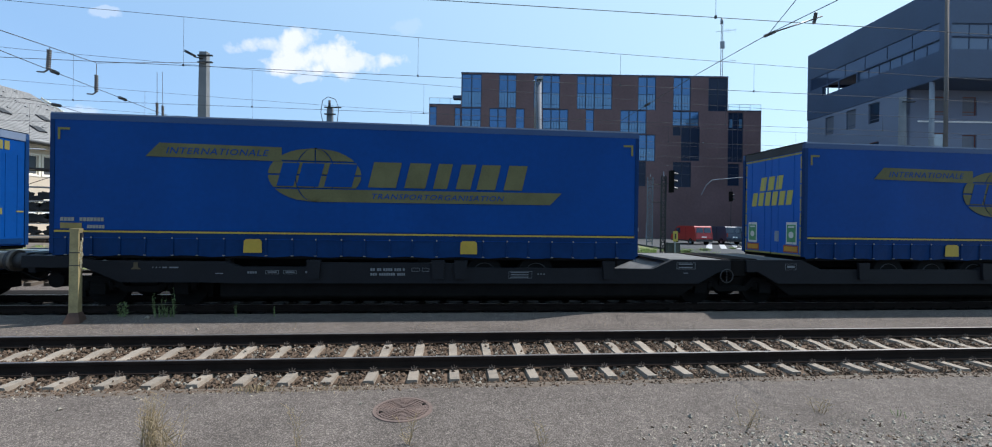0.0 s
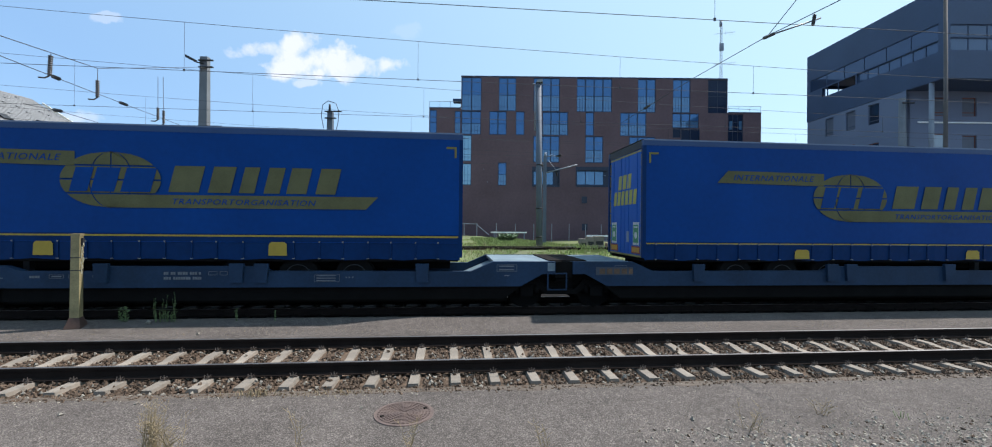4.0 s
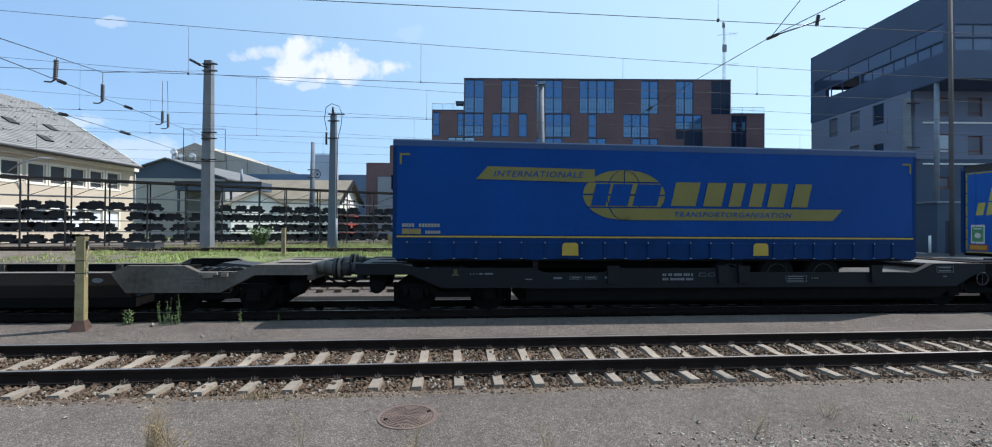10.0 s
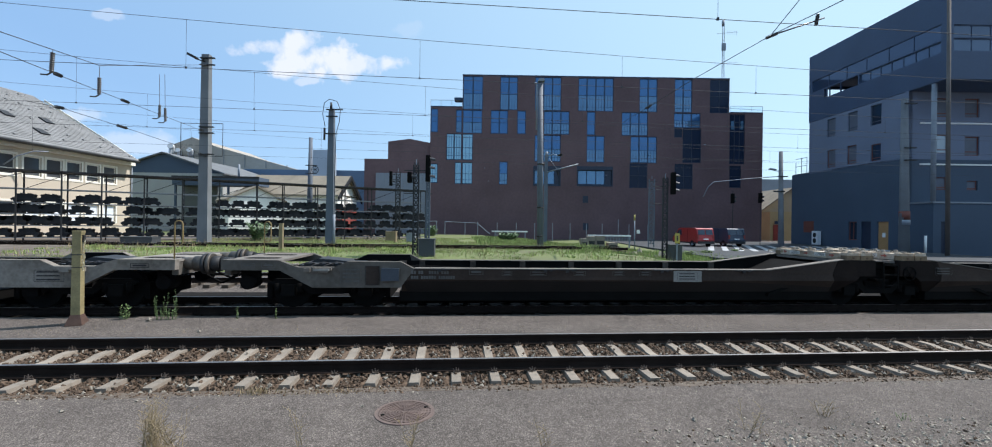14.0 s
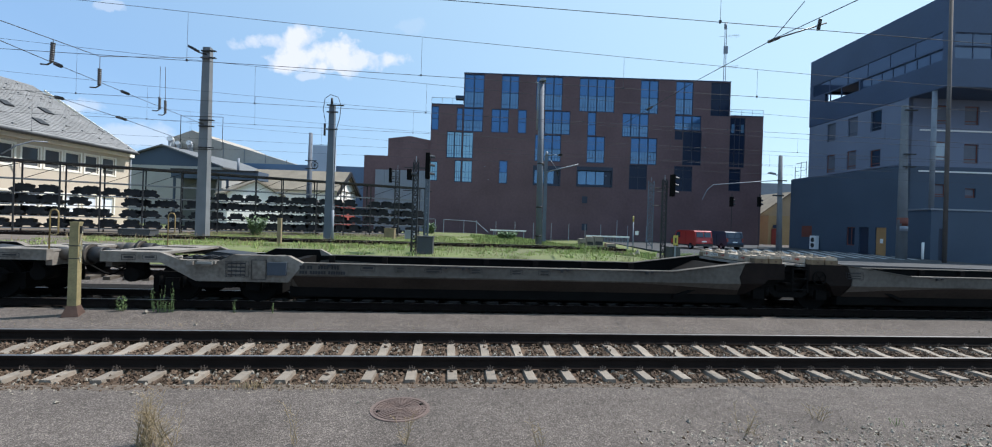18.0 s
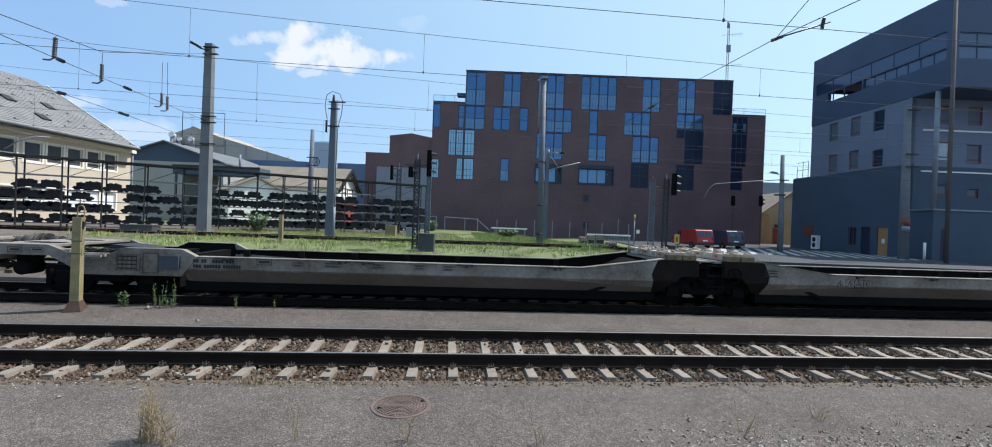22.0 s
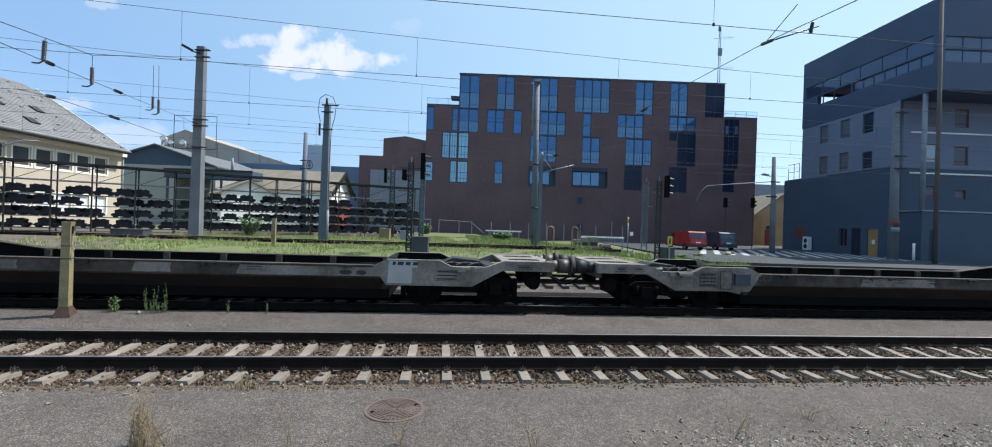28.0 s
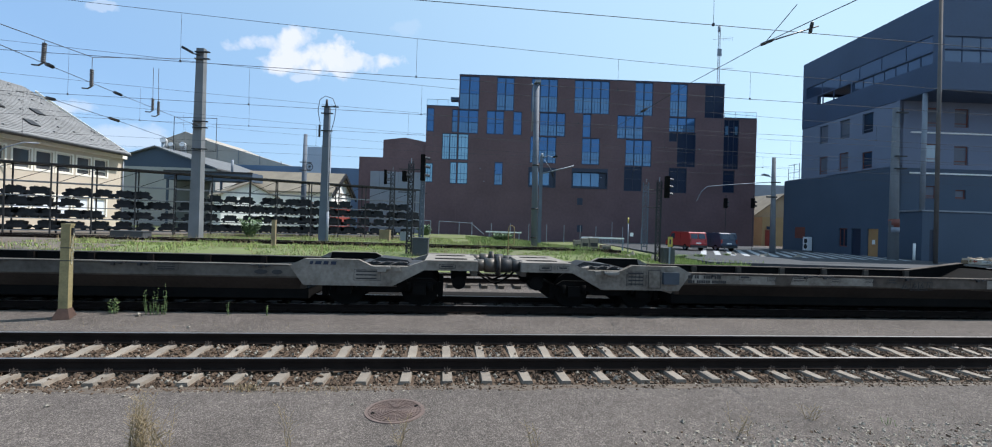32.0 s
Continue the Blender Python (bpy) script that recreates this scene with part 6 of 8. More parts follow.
SIDING = mat("brown_siding_stone", (0.12, 0.098, 0.078), 0.95, vary=0.45, size=0.7, fine=9, bump=0.5)
yard_ballast()
thing("rack_ballast", RACK, "dark brown crushed stone under the storage rack", "ballast", kind="stuff", bm=B(-14, 29.5, -1.3, 13, 0.3, 0.6), material=SIDING)
tufts("grass", 90000, on_rise, 0.04, 0.15, GRASS, "rough uncut green grass", 0.014)
TALL = mat("tall_green_weed", (0.26, 0.32, 0.10), 0.9, vary=0.4, size=0.8, fine=8)
tufts("tall_weeds", 16000, in_clumps, 0.1, 0.22, TALL, "taller green weeds standing in clumps", 0.03)
tufts("seed_heads", 5000, on_rise, 0.2, 0.42, DRY, "pale dry grass stalks among the green", 0.014)
tufts("grass", 260, lambda r: (-2.6 + r.gauss(0, 0.16), -1.47 + r.gauss(0, 0.05)), 0.05, 0.14, DRY, "dry grass at the edge of the ballast", 0.006)
tufts("grass", 1200, lambda r: (r.uniform(-12, 24), 2.1 + r.gauss(0, 0.25)), 0.02, 0.06, DRY, "sparse dry grass between the tracks", 0.005)
def by_yard(rnd):
    while True:
        x, y = rnd.uniform(8, 22), rnd.uniform(19, 28)
        if noise.noise((x * 0.5, y * 0.5, 21)) > -0.2 + step(17, 22, x) * 0.4:
            return x, y


tufts("grass", 16000, by_yard, 0.06, 0.3, GRASS, "rough grass and weeds at the edge of the yard", 0.02)
tufts("grass", 16000, lambda r: (r.uniform(2, 16.5), r.uniform(25, 42)), 0.12, 0.34, GRASS, "rough grass on the far side of the sidings", 0.035)
tufts("tall_weeds", 2500, by_yard, 0.2, 0.5, TALL, "taller weeds at the edge of the yard", 0.03)
rnd = random.Random(77)
for k in range(16):
    bm = bmesh.new()
    stone_mesh(bm, (0, 0, 0), rnd.uniform(0.18, 0.42), 90 + k)
    x, y = rnd.uniform(9.5, 20.0), rnd.uniform(22.5, 27.5)
    thing("boulder", pose(x, y, height(x, y) + 0.12), "grey broken concrete lump in the weeds", "stone", group="boulders", bm=bm, material=PALE_STONE)
EDGE_EARTH = mat("rusty_brown_earth", (0.102, 0.079, 0.06), 0.95, vary=0.35, size=0.35, fine=45, bump=0.6)


def earth_edge():
    """Rust-brown earth washed out of the ballast onto the asphalt."""
    bm = bmesh.new()
    n = 420
    a, b, c = [], [], []
    for k in range(n + 1):
        x = -14 + 38 * k / n
        out = 0.02 + 0.08 * (noise.noise((x * 1.3, 0, 4)) + 0.5 * noise.noise((x * 5, 2, 4)) + 0.4)
        a.append(bm.verts.new((x, -1.42, GROUND + 0.006)))
        b.append(bm.verts.new((x, -1.5 - max(0.02, out), GROUND + 0.004)))
        c.append(bm.verts.new((x, -1.52 - max(0.02, out), GROUND - 0.004)))
    for p, q in ((a, b), (b, c)):
        for k in range(n):
            bm.faces.new((p[k], q[k], q[k + 1], p[k + 1]))
    thing("earth_edge", Matrix(), "rust-brown earth along the edge of the ballast", "soil", kind="stuff", bm=bm, material=EDGE_EARTH)


earth_edge()
tufts("grass", 160, lambda r: (-1.75 + r.gauss(0, 0.5), -1.52 + r.gauss(0, 0.06)), 0.03, 0.1, DRY, "dry yellow grass at the edge of the ballast", 0.005)
fast_stones("loose_gravel", 9000, lambda r: (r.uniform(-8, 12), r.uniform(-3.7, -1.5), GROUND + 0.001), PALE_STONE, "fine loose gravel on the asphalt", 0.002, 0.008)
def between_tracks(r):
    x, y = r.uniform(-12, 20), r.uniform(1.55, 3.1)
    return (x, y, height(x, y) + 0.002)


fast_stones("loose_gravel", 4200, between_tracks, PALE_STONE, "fine loose gravel between the tracks", 0.003, 0.011)


RUBBLE_PALE = mat("pale_tan_rubble", (0.33, 0.29, 0.235), 0.95, spec=0.15, vary=0.35, size=0.08, fine=40)
GRAVEL_BROWN = mat("brown_grey_gravel", (0.25, 0.22, 0.18), 0.95, spec=0.15, vary=0.4, size=0.06, fine=60)


def corner(r):
    while True:
        x, y = r.uniform(1.5, 9.5), r.uniform(-3.6, -2.0)
        if r.random() < step(-2.0 - 0.05 * x, -3.1, y) * step(0.5, 4.0, x):
            return (x, y, GROUND + r.uniform(0, 0.012))


def corner_edge(r):
    """Denser towards the camera's side and the far end."""
    while True:
        x, y = r.uniform(2.0, 9.0), r.uniform(-4.2, -2.3)
        if r.random() < step(-2.5 , -3.5, y) ** 1.5 * step(1.5, 4.0, x):
            return (x, y, GROUND + r.uniform(-0.004, 0.006))


fast_stones("rubble", 1500, corner, GRAVEL_BROWN, "loose grey-brown stones at the foot of the slope", 0.003, 0.010)
fast_stones("rubble", 2600, corner_edge, RUBBLE_PALE, "loose pale stones at the foot of the slope", 0.009, 0.028)
fast_stones("rubble", 1100, corner_edge, STONE, "loose brown stones at the foot of the slope", 0.008, 0.028)
fast_stones("edge_ballast", 2600, lambda r: (r.uniform(-12, 22), -1.45 - abs(r.gauss(0, 0.065)), GROUND + r.uniform(-0.004, 0.008)), STONE, "brown stones spilled beside the sleepers", 0.008, 0.026)
fast_stones("edge_ballast", 420, lambda r: (r.uniform(-12, 22), -1.46 - abs(r.gauss(0, 0.13)), GROUND + r.uniform(-0.002, 0.006)), RUBBLE_PALE, "pale chips spilled beside the sleepers", 0.006, 0.018)
for k, (x, y, r) in enumerate(((-4.6, -2.0, 0.035), (-5.15, 1.95, 0.05), (-6.6, 2.75, 0.07), (-3.95, -1.72, 0.03), (-1.1, -2.05, 0.03), (2.9, -2.7, 0.03))):
    bm = bmesh.new()
    stone_mesh(bm, (0, 0, 0.0), r, k)
    thing("loose_stone", pose(x, y, height(x, y) + r * 0.4), "single pale loose stone on the asphalt", "stone", group="loose stones", bm=bm, material=PALE_STONE)
for k in range(9):
    bm = bmesh.new()
    stone_mesh(bm, (0, 0, 0), 0.24 + 0.08 * (k % 3), 60 + k)
    p = TOWN @ Vector((20.5 + 1.0 * k, 38.5 + 1.1 * (k % 3), 0))
    x, y = p.x, p.y
    thing("boulder", pose(x, y, height(x, y) + 0.1), "grey broken boulder beside the yard", "stone", group="boulders", bm=bm, material=PALE_STONE)

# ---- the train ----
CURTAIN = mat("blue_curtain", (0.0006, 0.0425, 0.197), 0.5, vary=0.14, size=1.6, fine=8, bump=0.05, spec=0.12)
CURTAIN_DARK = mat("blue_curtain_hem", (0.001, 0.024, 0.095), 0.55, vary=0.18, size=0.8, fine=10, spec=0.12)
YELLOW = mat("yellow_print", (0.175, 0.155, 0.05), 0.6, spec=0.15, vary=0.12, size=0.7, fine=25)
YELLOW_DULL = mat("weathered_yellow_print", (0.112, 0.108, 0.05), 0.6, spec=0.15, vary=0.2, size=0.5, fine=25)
YELLOW_FLAP = mat("yellow_flap", (0.36, 0.25, 0.022), 0.5, vary=0.12, size=0.3, fine=25)
PALE_INK = mat("pale_lettering", (0.235, 0.23, 0.195), 0.6, vary=0.1, size=0.3)
ORANGE = mat("orange_reflector", (0.5, 0.22, 0.015), 0.4, vary=0.1, size=0.2)
GREEN_SIGN = mat("green_sticker", (0.06, 0.22, 0.09), 0.5, vary=0.2, size=0.1)
ROOF_TARP = mat("grey_roof_sheet", (0.2, 0.22, 0.25), 0.6, vary=0.15, size=1.0)
CANT = mat("dark_blue_cant_rail", (0.012, 0.045, 0.13), 0.5, 0.1, vary=0.15, size=1.0)
PAINTS = {
    "dark": mat("dark_grey_wagon_paint", (0.0058, 0.0069, 0.0096), 0.75, spec=0.25, vary=0.3, size=0.9, fine=18, bump=0.05),
    "blue": mat("faded_blue_wagon_paint", (0.0098, 0.0285, 0.062), 0.65, spec=0.25, vary=0.3, size=0.8, fine=14, bump=0.05),
    "faded": mat("faded_pale_wagon_paint", (0.16, 0.145, 0.125), 0.85, spec=0.2, dark=(0.06, 0.05, 0.042), size=0.5, fine=12),
    "patchy": mat("patchy_brown_grey_wagon_paint", (0.115, 0.094, 0.078), 0.8, spec=0.2, dark=(0.033, 0.025, 0.020), stain=0.1, size=1.1, fine=7, bump=0.06),
    "umber": mat("grey_brown_wagon_paint", (0.135, 0.122, 0.106), 0.8, spec=0.2, dark=(0.05, 0.042, 0.035), size=1.3, fine=9, bump=0.06),
    "brown": mat("brown_grimy_wagon_paint", (0.037, 0.0265, 0.0215), 0.8, spec=0.2, vary=0.4, size=0.9, fine=14, bump=0.08),
    "grey": mat("dirty_light_grey_wagon_paint", (0.275, 0.248, 0.216), 0.8, spec=0.2, dark=(0.088, 0.071, 0.056), size=0.8, fine=12, bump=0.05),
}
DECKS = {
    "dark": mat("worn_dark_deck", (0.10, 0.10, 0.10), 0.8, vary=0.35, size=0.5, fine=15, bump=0.1),
    "blue": mat("worn_blue_deck", (0.15, 0.20, 0.23), 0.75, vary=0.3, size=0.5, fine=15, bump=0.1),
    "brown": mat("worn_sunlit_brown_deck", (0.15, 0.13, 0.11), 0.85, vary=0.4, size=0.5, fine=15, bump=0.1),
    "grey": mat("worn_grey_deck", (0.21, 0.187, 0.16), 0.85, vary=0.35, size=0.5, fine=15, bump=0.1),
}
# pale tone paints sunlight on the front header and roof edge
HEADER = mat("sunlit_blue_grey_header", (0.13, 0.17, 0.25), 0.5, vary=0.15, size=0.6)
TAPE = mat("yellow_reflective_tape", (0.26, 0.21, 0.05), 0.5, vary=0.15, size=0.3)
CODE_PLATE = mat("dull_ochre_plate", (0.21, 0.16, 0.045), 0.6, vary=0.2, size=0.2)
# lighter copies of the curtain blue and print yellow, for sun on the doors
DOOR_BLUE = mat("sunlit_blue_door_paint", (0.003, 0.082, 0.34), 0.55, vary=0.1, size=0.8, spec=0.3)
DOOR_YELLOW = mat("sunlit_yellow_door_print", (0.40, 0.35, 0.09), 0.6, spec=0.15, vary=0.08, size=0.5)
RUST = mat("brown_rust", (0.11, 0.07, 0.045), 0.9, vary=0.45, size=0.3, fine=25, bump=0.3)
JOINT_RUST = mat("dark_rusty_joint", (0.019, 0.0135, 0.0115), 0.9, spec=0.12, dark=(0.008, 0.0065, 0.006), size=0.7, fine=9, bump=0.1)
PAD = mat("grey_rusty_pad", (0.27, 0.235, 0.19), 0.85, vary=0.45, size=0.2, fine=30, bump=0.2)
END_OCHRE = mat("rust_stained_ochre", (0.24, 0.17, 0.095), 0.85, dark=(0.075, 0.05, 0.033), size=0.3, fine=20, bump=0.2)
RED_MARK = mat("faded_red_mark", (0.30, 0.065, 0.04), 0.7, vary=0.2, size=0.2)
NOTICE = mat("white_notice", (0.55, 0.53, 0.48), 0.7, vary=0.12, size=0.3)
BUFFER = mat("greased_brown_buffer", (0.085, 0.072, 0.06), 0.5, 0.3, vary=0.35, size=0.3, fine=25)
# dirt brown, deepened to paint the shade under the folded sill
GRIME_SHADE = mat("brown_dust_and_shade", (0.0105, 0.0072, 0.006), 0.9, vary=0.35, size=0.8, fine=18)
# lower sill browns; the dark ones also hold the shade below the fold
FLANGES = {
    "brown": GRIME_SHADE,
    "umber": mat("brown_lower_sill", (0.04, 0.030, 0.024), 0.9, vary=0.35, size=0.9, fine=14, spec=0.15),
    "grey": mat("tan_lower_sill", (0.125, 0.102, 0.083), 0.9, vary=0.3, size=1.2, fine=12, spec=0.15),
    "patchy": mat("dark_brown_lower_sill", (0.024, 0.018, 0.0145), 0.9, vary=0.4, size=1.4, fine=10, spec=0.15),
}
BEARER = mat("pale_cream_bearer_paint", (0.55, 0.49, 0.40), 0.8, dark=(0.2, 0.12, 0.065), size=0.5, fine=14, bump=0.15, spec=0.2)
HALF = 17.5
SPEEDS = [(0.0, 7.49), (1.0, 7.53), (6.5, 7.78), (10.0, 7.87), (13.2, 8.05), (18.7, 8.13), (23.2, 8.20), (28.5, 8.25), (32.0, 8.29)]


def travelled(t):
    """Metres that the train has gone since the start."""
    s = 0.0
    for (t0, v0), (t1, v1) in zip(SPEEDS, SPEEDS[1:]):
        d = min(t, t1) - t0
        if d > 0:
            s += v0 * d + 0.5 * (v1 - v0) / (t1 - t0) * d * d
    return s


ROLLING = []
WHEELS = []


def wheelset_mesh():
    bm = bmesh.new()
    for s in (-1, 1):
        rod(bm, (0, s * 0.75 - 0.065, 0), (0, s * 0.75 + 0.065, 0), 0.46, n=24)
        rod(bm, (0, s * 0.70 - 0.02, 0), (0, s * 0.70 + 0.005, 0), 0.488, n=24)
        rod(bm, (0, s * 0.83, 0), (0, s * 0.90, 0), 0.12, n=12)
    rod(bm, (0, -1.0, 0), (0, 1.0, 0), 0.08, n=10)
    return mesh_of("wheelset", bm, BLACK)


WHEELSET = wheelset_mesh()


def bogie(parent, x):
    fr = bmesh.new()
    for s in (-1, 1):
        slab(fr, [(-1.35, 0.62), (-1.2, 0.72), (-0.55, 0.72), (-0.35, 0.5), (0.35, 0.5), (0.55, 0.72), (1.2, 0.72), (1.35, 0.62), (1.2, 0.55), (0.6, 0.52), (0.4, 0.36), (-0.4, 0.36), (-0.6, 0.52), (-1.2, 0.55)], s * 1.03 - 0.05, s * 1.03 + 0.05)
    box(fr, -0.3, 0.3, -0.98, 0.98, 0.45, 0.68)
    # added black block fills the shade between the wheels
    box(fr, -0.8, 0.8, -0.62, 0.62, 0.3, 0.72)
    for s in (-1, 1):
        box(fr, s * 1.42 - 0.06, s * 1.42 + 0.06, -0.85, 0.85, 0.22, 0.6)
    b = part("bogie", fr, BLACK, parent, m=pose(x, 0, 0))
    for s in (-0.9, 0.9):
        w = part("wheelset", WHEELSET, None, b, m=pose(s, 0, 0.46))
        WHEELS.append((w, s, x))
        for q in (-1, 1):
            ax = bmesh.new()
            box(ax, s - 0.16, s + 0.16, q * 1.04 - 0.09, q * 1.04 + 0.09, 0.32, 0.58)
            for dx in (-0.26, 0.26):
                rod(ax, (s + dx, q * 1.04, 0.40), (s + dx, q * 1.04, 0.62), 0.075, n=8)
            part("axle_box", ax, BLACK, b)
    return b


def half_frame(kind):
    """One side sill of half a wagon, from the coupling end (x = 0) to the joint, as outlines in x and z."""
    if kind == "pocket":
        top = [(0.55, 1.19), (1.82, 1.19), (2.25, 1.03), (3.1, 1.03), (3.4, 1.17), (4.65, 1.17), (4.7, 1.0), (14.1, 1.0), (16.2, 1.28), (17.15, 1.28)]
        low = [(17.15, 0.85), (16.7, 0.85), (16.2, 0.42), (4.5, 0.42), (4.65, 0.55), (2.6, 0.55), (1.85, 0.95), (0.55, 0.95)]
    else:
        top = [(0.55, 1.21), (1.5, 1.21), (2.05, 1.11), (4.84, 1.10), (5.17, 0.98), (6.6, 0.98), (6.9, 1.09), (10.2, 1.09), (10.5, 0.98), (15.18, 0.97), (15.72, 1.21), (17.28, 1.21)]
        low = [(17.28, 0.9), (16.95, 0.9), (16.4, 0.60), (5.0, 0.60), (4.4, 0.62), (2.6, 0.62), (1.85, 0.95), (0.55, 0.95)]
    return top, low


def letter_bars(parent, x, z, y, widths, h, material, name, slant=0.0):
    """Small writing that cannot be read, as a row of bars."""
    bm = bmesh.new()
    for w in widths:
        if w > 0:
            slab(bm, [(x, z), (x + w, z), (x + w + slant, z + h), (x + slant, z + h)], y - 0.003, y)
            x += w + h * 0.16
        else:
            x -= w
    return tagged(part(name, bm, material, parent), kind="stuff")


def fold_in(bm, q):
    """Fold the lower part of a side plate inwards, under the wagon."""
    bmesh.ops.bisect_plane(bm, geom=bm.verts[:] + bm.edges[:] + bm.faces[:], plane_co=(0, 0, 0.735), plane_no=(0, 0, 1))
    for v in bm.verts:
        if v.co.z < 0.735:
            v.co.y -= q * 0.8 * (0.735 - v.co.z)


def half_wagon(w, paint, kind, s, beam):
    """Half a pocket wagon; s = 1 runs from the coupling towards +x, -1 the other way."""
    M = PAINTS[paint]
    top, low = half_frame(kind)

    def o(pts):
        return [(s * (x - HALF), z) for x, z in pts]
    side = 1.35
    for q in (-1, 1):
        if kind == "pocket":
            M = PAINTS[paint]
            bm = bmesh.new()
            slab(bm, o(top[:6] + [(4.98, 1.0)] + low[4:]), q * (side + 0.006), q * (side - 0.16))
            ef = part("end_frame", bm, PAINTS["umber"] if paint == "brown" else M, w, bevel=0.012)
            # black plate paints the shaded, dirty inside of the end frame
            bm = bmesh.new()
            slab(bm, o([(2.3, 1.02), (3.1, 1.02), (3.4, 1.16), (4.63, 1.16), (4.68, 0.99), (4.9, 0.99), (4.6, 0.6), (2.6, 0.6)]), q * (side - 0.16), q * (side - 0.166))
            part("inner_shade_plate", bm, BLACK, ef, "inner face of the end frame, blackened for shade and dirt")
            M = PAINTS[beam]
            bm = bmesh.new()
            slab(bm, o([(4.66, 1.0), (14.1, 1.0), (16.05, 1.26), (15.9, 0.9), (16.0, 0.42), (4.66, 0.42)]), q * side, q * (side - 0.16))
            fold_in(bm, q)
            jb = bmesh.new()
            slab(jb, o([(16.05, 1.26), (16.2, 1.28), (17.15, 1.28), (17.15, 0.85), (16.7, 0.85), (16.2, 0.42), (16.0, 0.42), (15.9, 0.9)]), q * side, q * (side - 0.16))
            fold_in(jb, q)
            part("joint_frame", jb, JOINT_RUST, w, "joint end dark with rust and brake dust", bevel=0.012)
        else:
            bm = bmesh.new()
            slab(bm, o(top + low), q * side, q * (side - 0.16))
            # recessed lower side, coloured black in place of its shade
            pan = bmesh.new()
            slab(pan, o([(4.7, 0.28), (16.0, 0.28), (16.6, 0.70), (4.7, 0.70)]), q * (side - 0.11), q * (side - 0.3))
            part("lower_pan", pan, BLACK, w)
        sill = part("side_sill", bm, M, w, bevel=0.012)
        if kind == "pocket":
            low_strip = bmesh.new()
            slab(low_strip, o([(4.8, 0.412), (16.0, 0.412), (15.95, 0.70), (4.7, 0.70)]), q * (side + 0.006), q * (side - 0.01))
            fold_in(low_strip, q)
            part("lower_flange", low_strip, FLANGES[beam], sill, "lower edge brown with dirt, darkened for shade")
            # black plate puts the shade inside the pocket into colour
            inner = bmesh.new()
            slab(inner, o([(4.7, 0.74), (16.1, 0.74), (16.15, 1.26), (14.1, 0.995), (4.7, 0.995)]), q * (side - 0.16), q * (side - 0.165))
            part("inner_shade_plate", inner, BLACK, sill, "inner face of the pocket, blackened for shade")
            rim = bmesh.new()
            slab(rim, o([(4.98, 1.0), (14.1, 1.0), (16.2, 1.28), (16.2, 1.30), (14.1, 1.02), (4.98, 1.02)]), q * (side + 0.02), q * (side - 0.2))
            # brown wagon's rim takes the paler deck colour to paint its sunlit edge
            part("top_flange", rim, DECKS[paint] if paint == "brown" else M, sill)
            for x in (5.6, 8.2, 8.75, 11.2, 13.4):
                bm = bmesh.new()
                xa = s * (x - HALF)
                ya, yb = min(q * 1.352, q * 1.40), max(q * 1.352, q * 1.40)
                box(bm, xa - 0.24, xa + 0.24, ya, yb, 0.985, 1.005)
                box(bm, xa - 0.05, xa + 0.02, ya, yb, 0.93, 0.985)
                box(bm, xa + 0.1, xa + 0.15, ya, yb, 0.955, 0.985)
                part("lashing_bracket", bm, STEEL_DARK, sill)
            for k in range(7):
                xa = s * (5.0 + 1.5 * k - HALF)
                part("pocket_rib", B(xa - 0.08, xa + 0.08, min(q * 1.185, q * 1.10), max(q * 1.185, q * 1.10), 0.74, 0.99), PAINTS["patchy"] if beam in ("patchy", "brown") else JOINT_RUST, sill)
        else:
            for x in (6.85, 9.75, 10.3, 14.0):
                xa = s * (x - HALF)
                bm = bmesh.new()
                slab(bm, [(xa - 0.16, 1.16), (xa + 0.16, 1.16), (xa + 0.13, 0.72), (xa - 0.13, 0.72)], q * (side + 0.075), q * (side + 0.0))
                part("lashing_bracket", bm, M, sill, bevel=0.02)
    # decks over the bogies, the pocket floor and the cross members
    xa, xb = sorted((s * (0.55 - HALF), s * (1.85 - HALF)))
    deck = part("end_deck", B(xa, xb, -1.19, 1.19, 1.13, 1.183), DECKS[paint], w)
    for y in (-0.62, 0.5):
        # no hole is cut: a thin black plate paints the opening's darkness
        slot = bmesh.new()
        plan(slot, [((xa + xb) / 2 + 0.42 * math.copysign(abs(math.cos(a)) ** 0.4, math.cos(a)), y + 0.2 * math.copysign(abs(math.sin(a)) ** 0.6, math.sin(a))) for a in [k * math.tau / 16 for k in range(16)]], 1.18, 1.187)
        part("deck_slot", slot, BLACK, deck, "black plate that paints the dark of an oval opening")
    hb = bmesh.new()
    x0, x1 = sorted((s * (0.56 - HALF), s * (0.7 - HALF)))
    box(hb, x0, x1, -1.19, 1.19, 0.82, 1.12)
    part("headstock", hb, PAINTS["umber"] if paint == "brown" else M, w)
    cr = bmesh.new()
    for x in (2.7, 3.6, 4.45):
        x0, x1 = sorted((s * (x - 0.1 - HALF), s * (x + 0.1 - HALF)))
        box(cr, x0, x1, -1.19, 1.19, 0.78, 1.0)
    part("cross_member", cr, BLACK, w)
    # the fifth-wheel stand, folded on the low shelf
    st = bmesh.new()
    xc = s * (2.75 - HALF)
    box(st, xc - 0.75, xc + 0.75, -0.75, 0.75, 0.96, 1.02)
    slab(st, [(xc - 0.6, 1.02), (xc + 0.5, 1.02), (xc + 0.4, 1.1), (xc - 0.3, 1.16)], -0.35, 0.45)
    box(st, xc - 0.5, xc + 0.45, -0.85, -0.66, 1.02, 1.08)
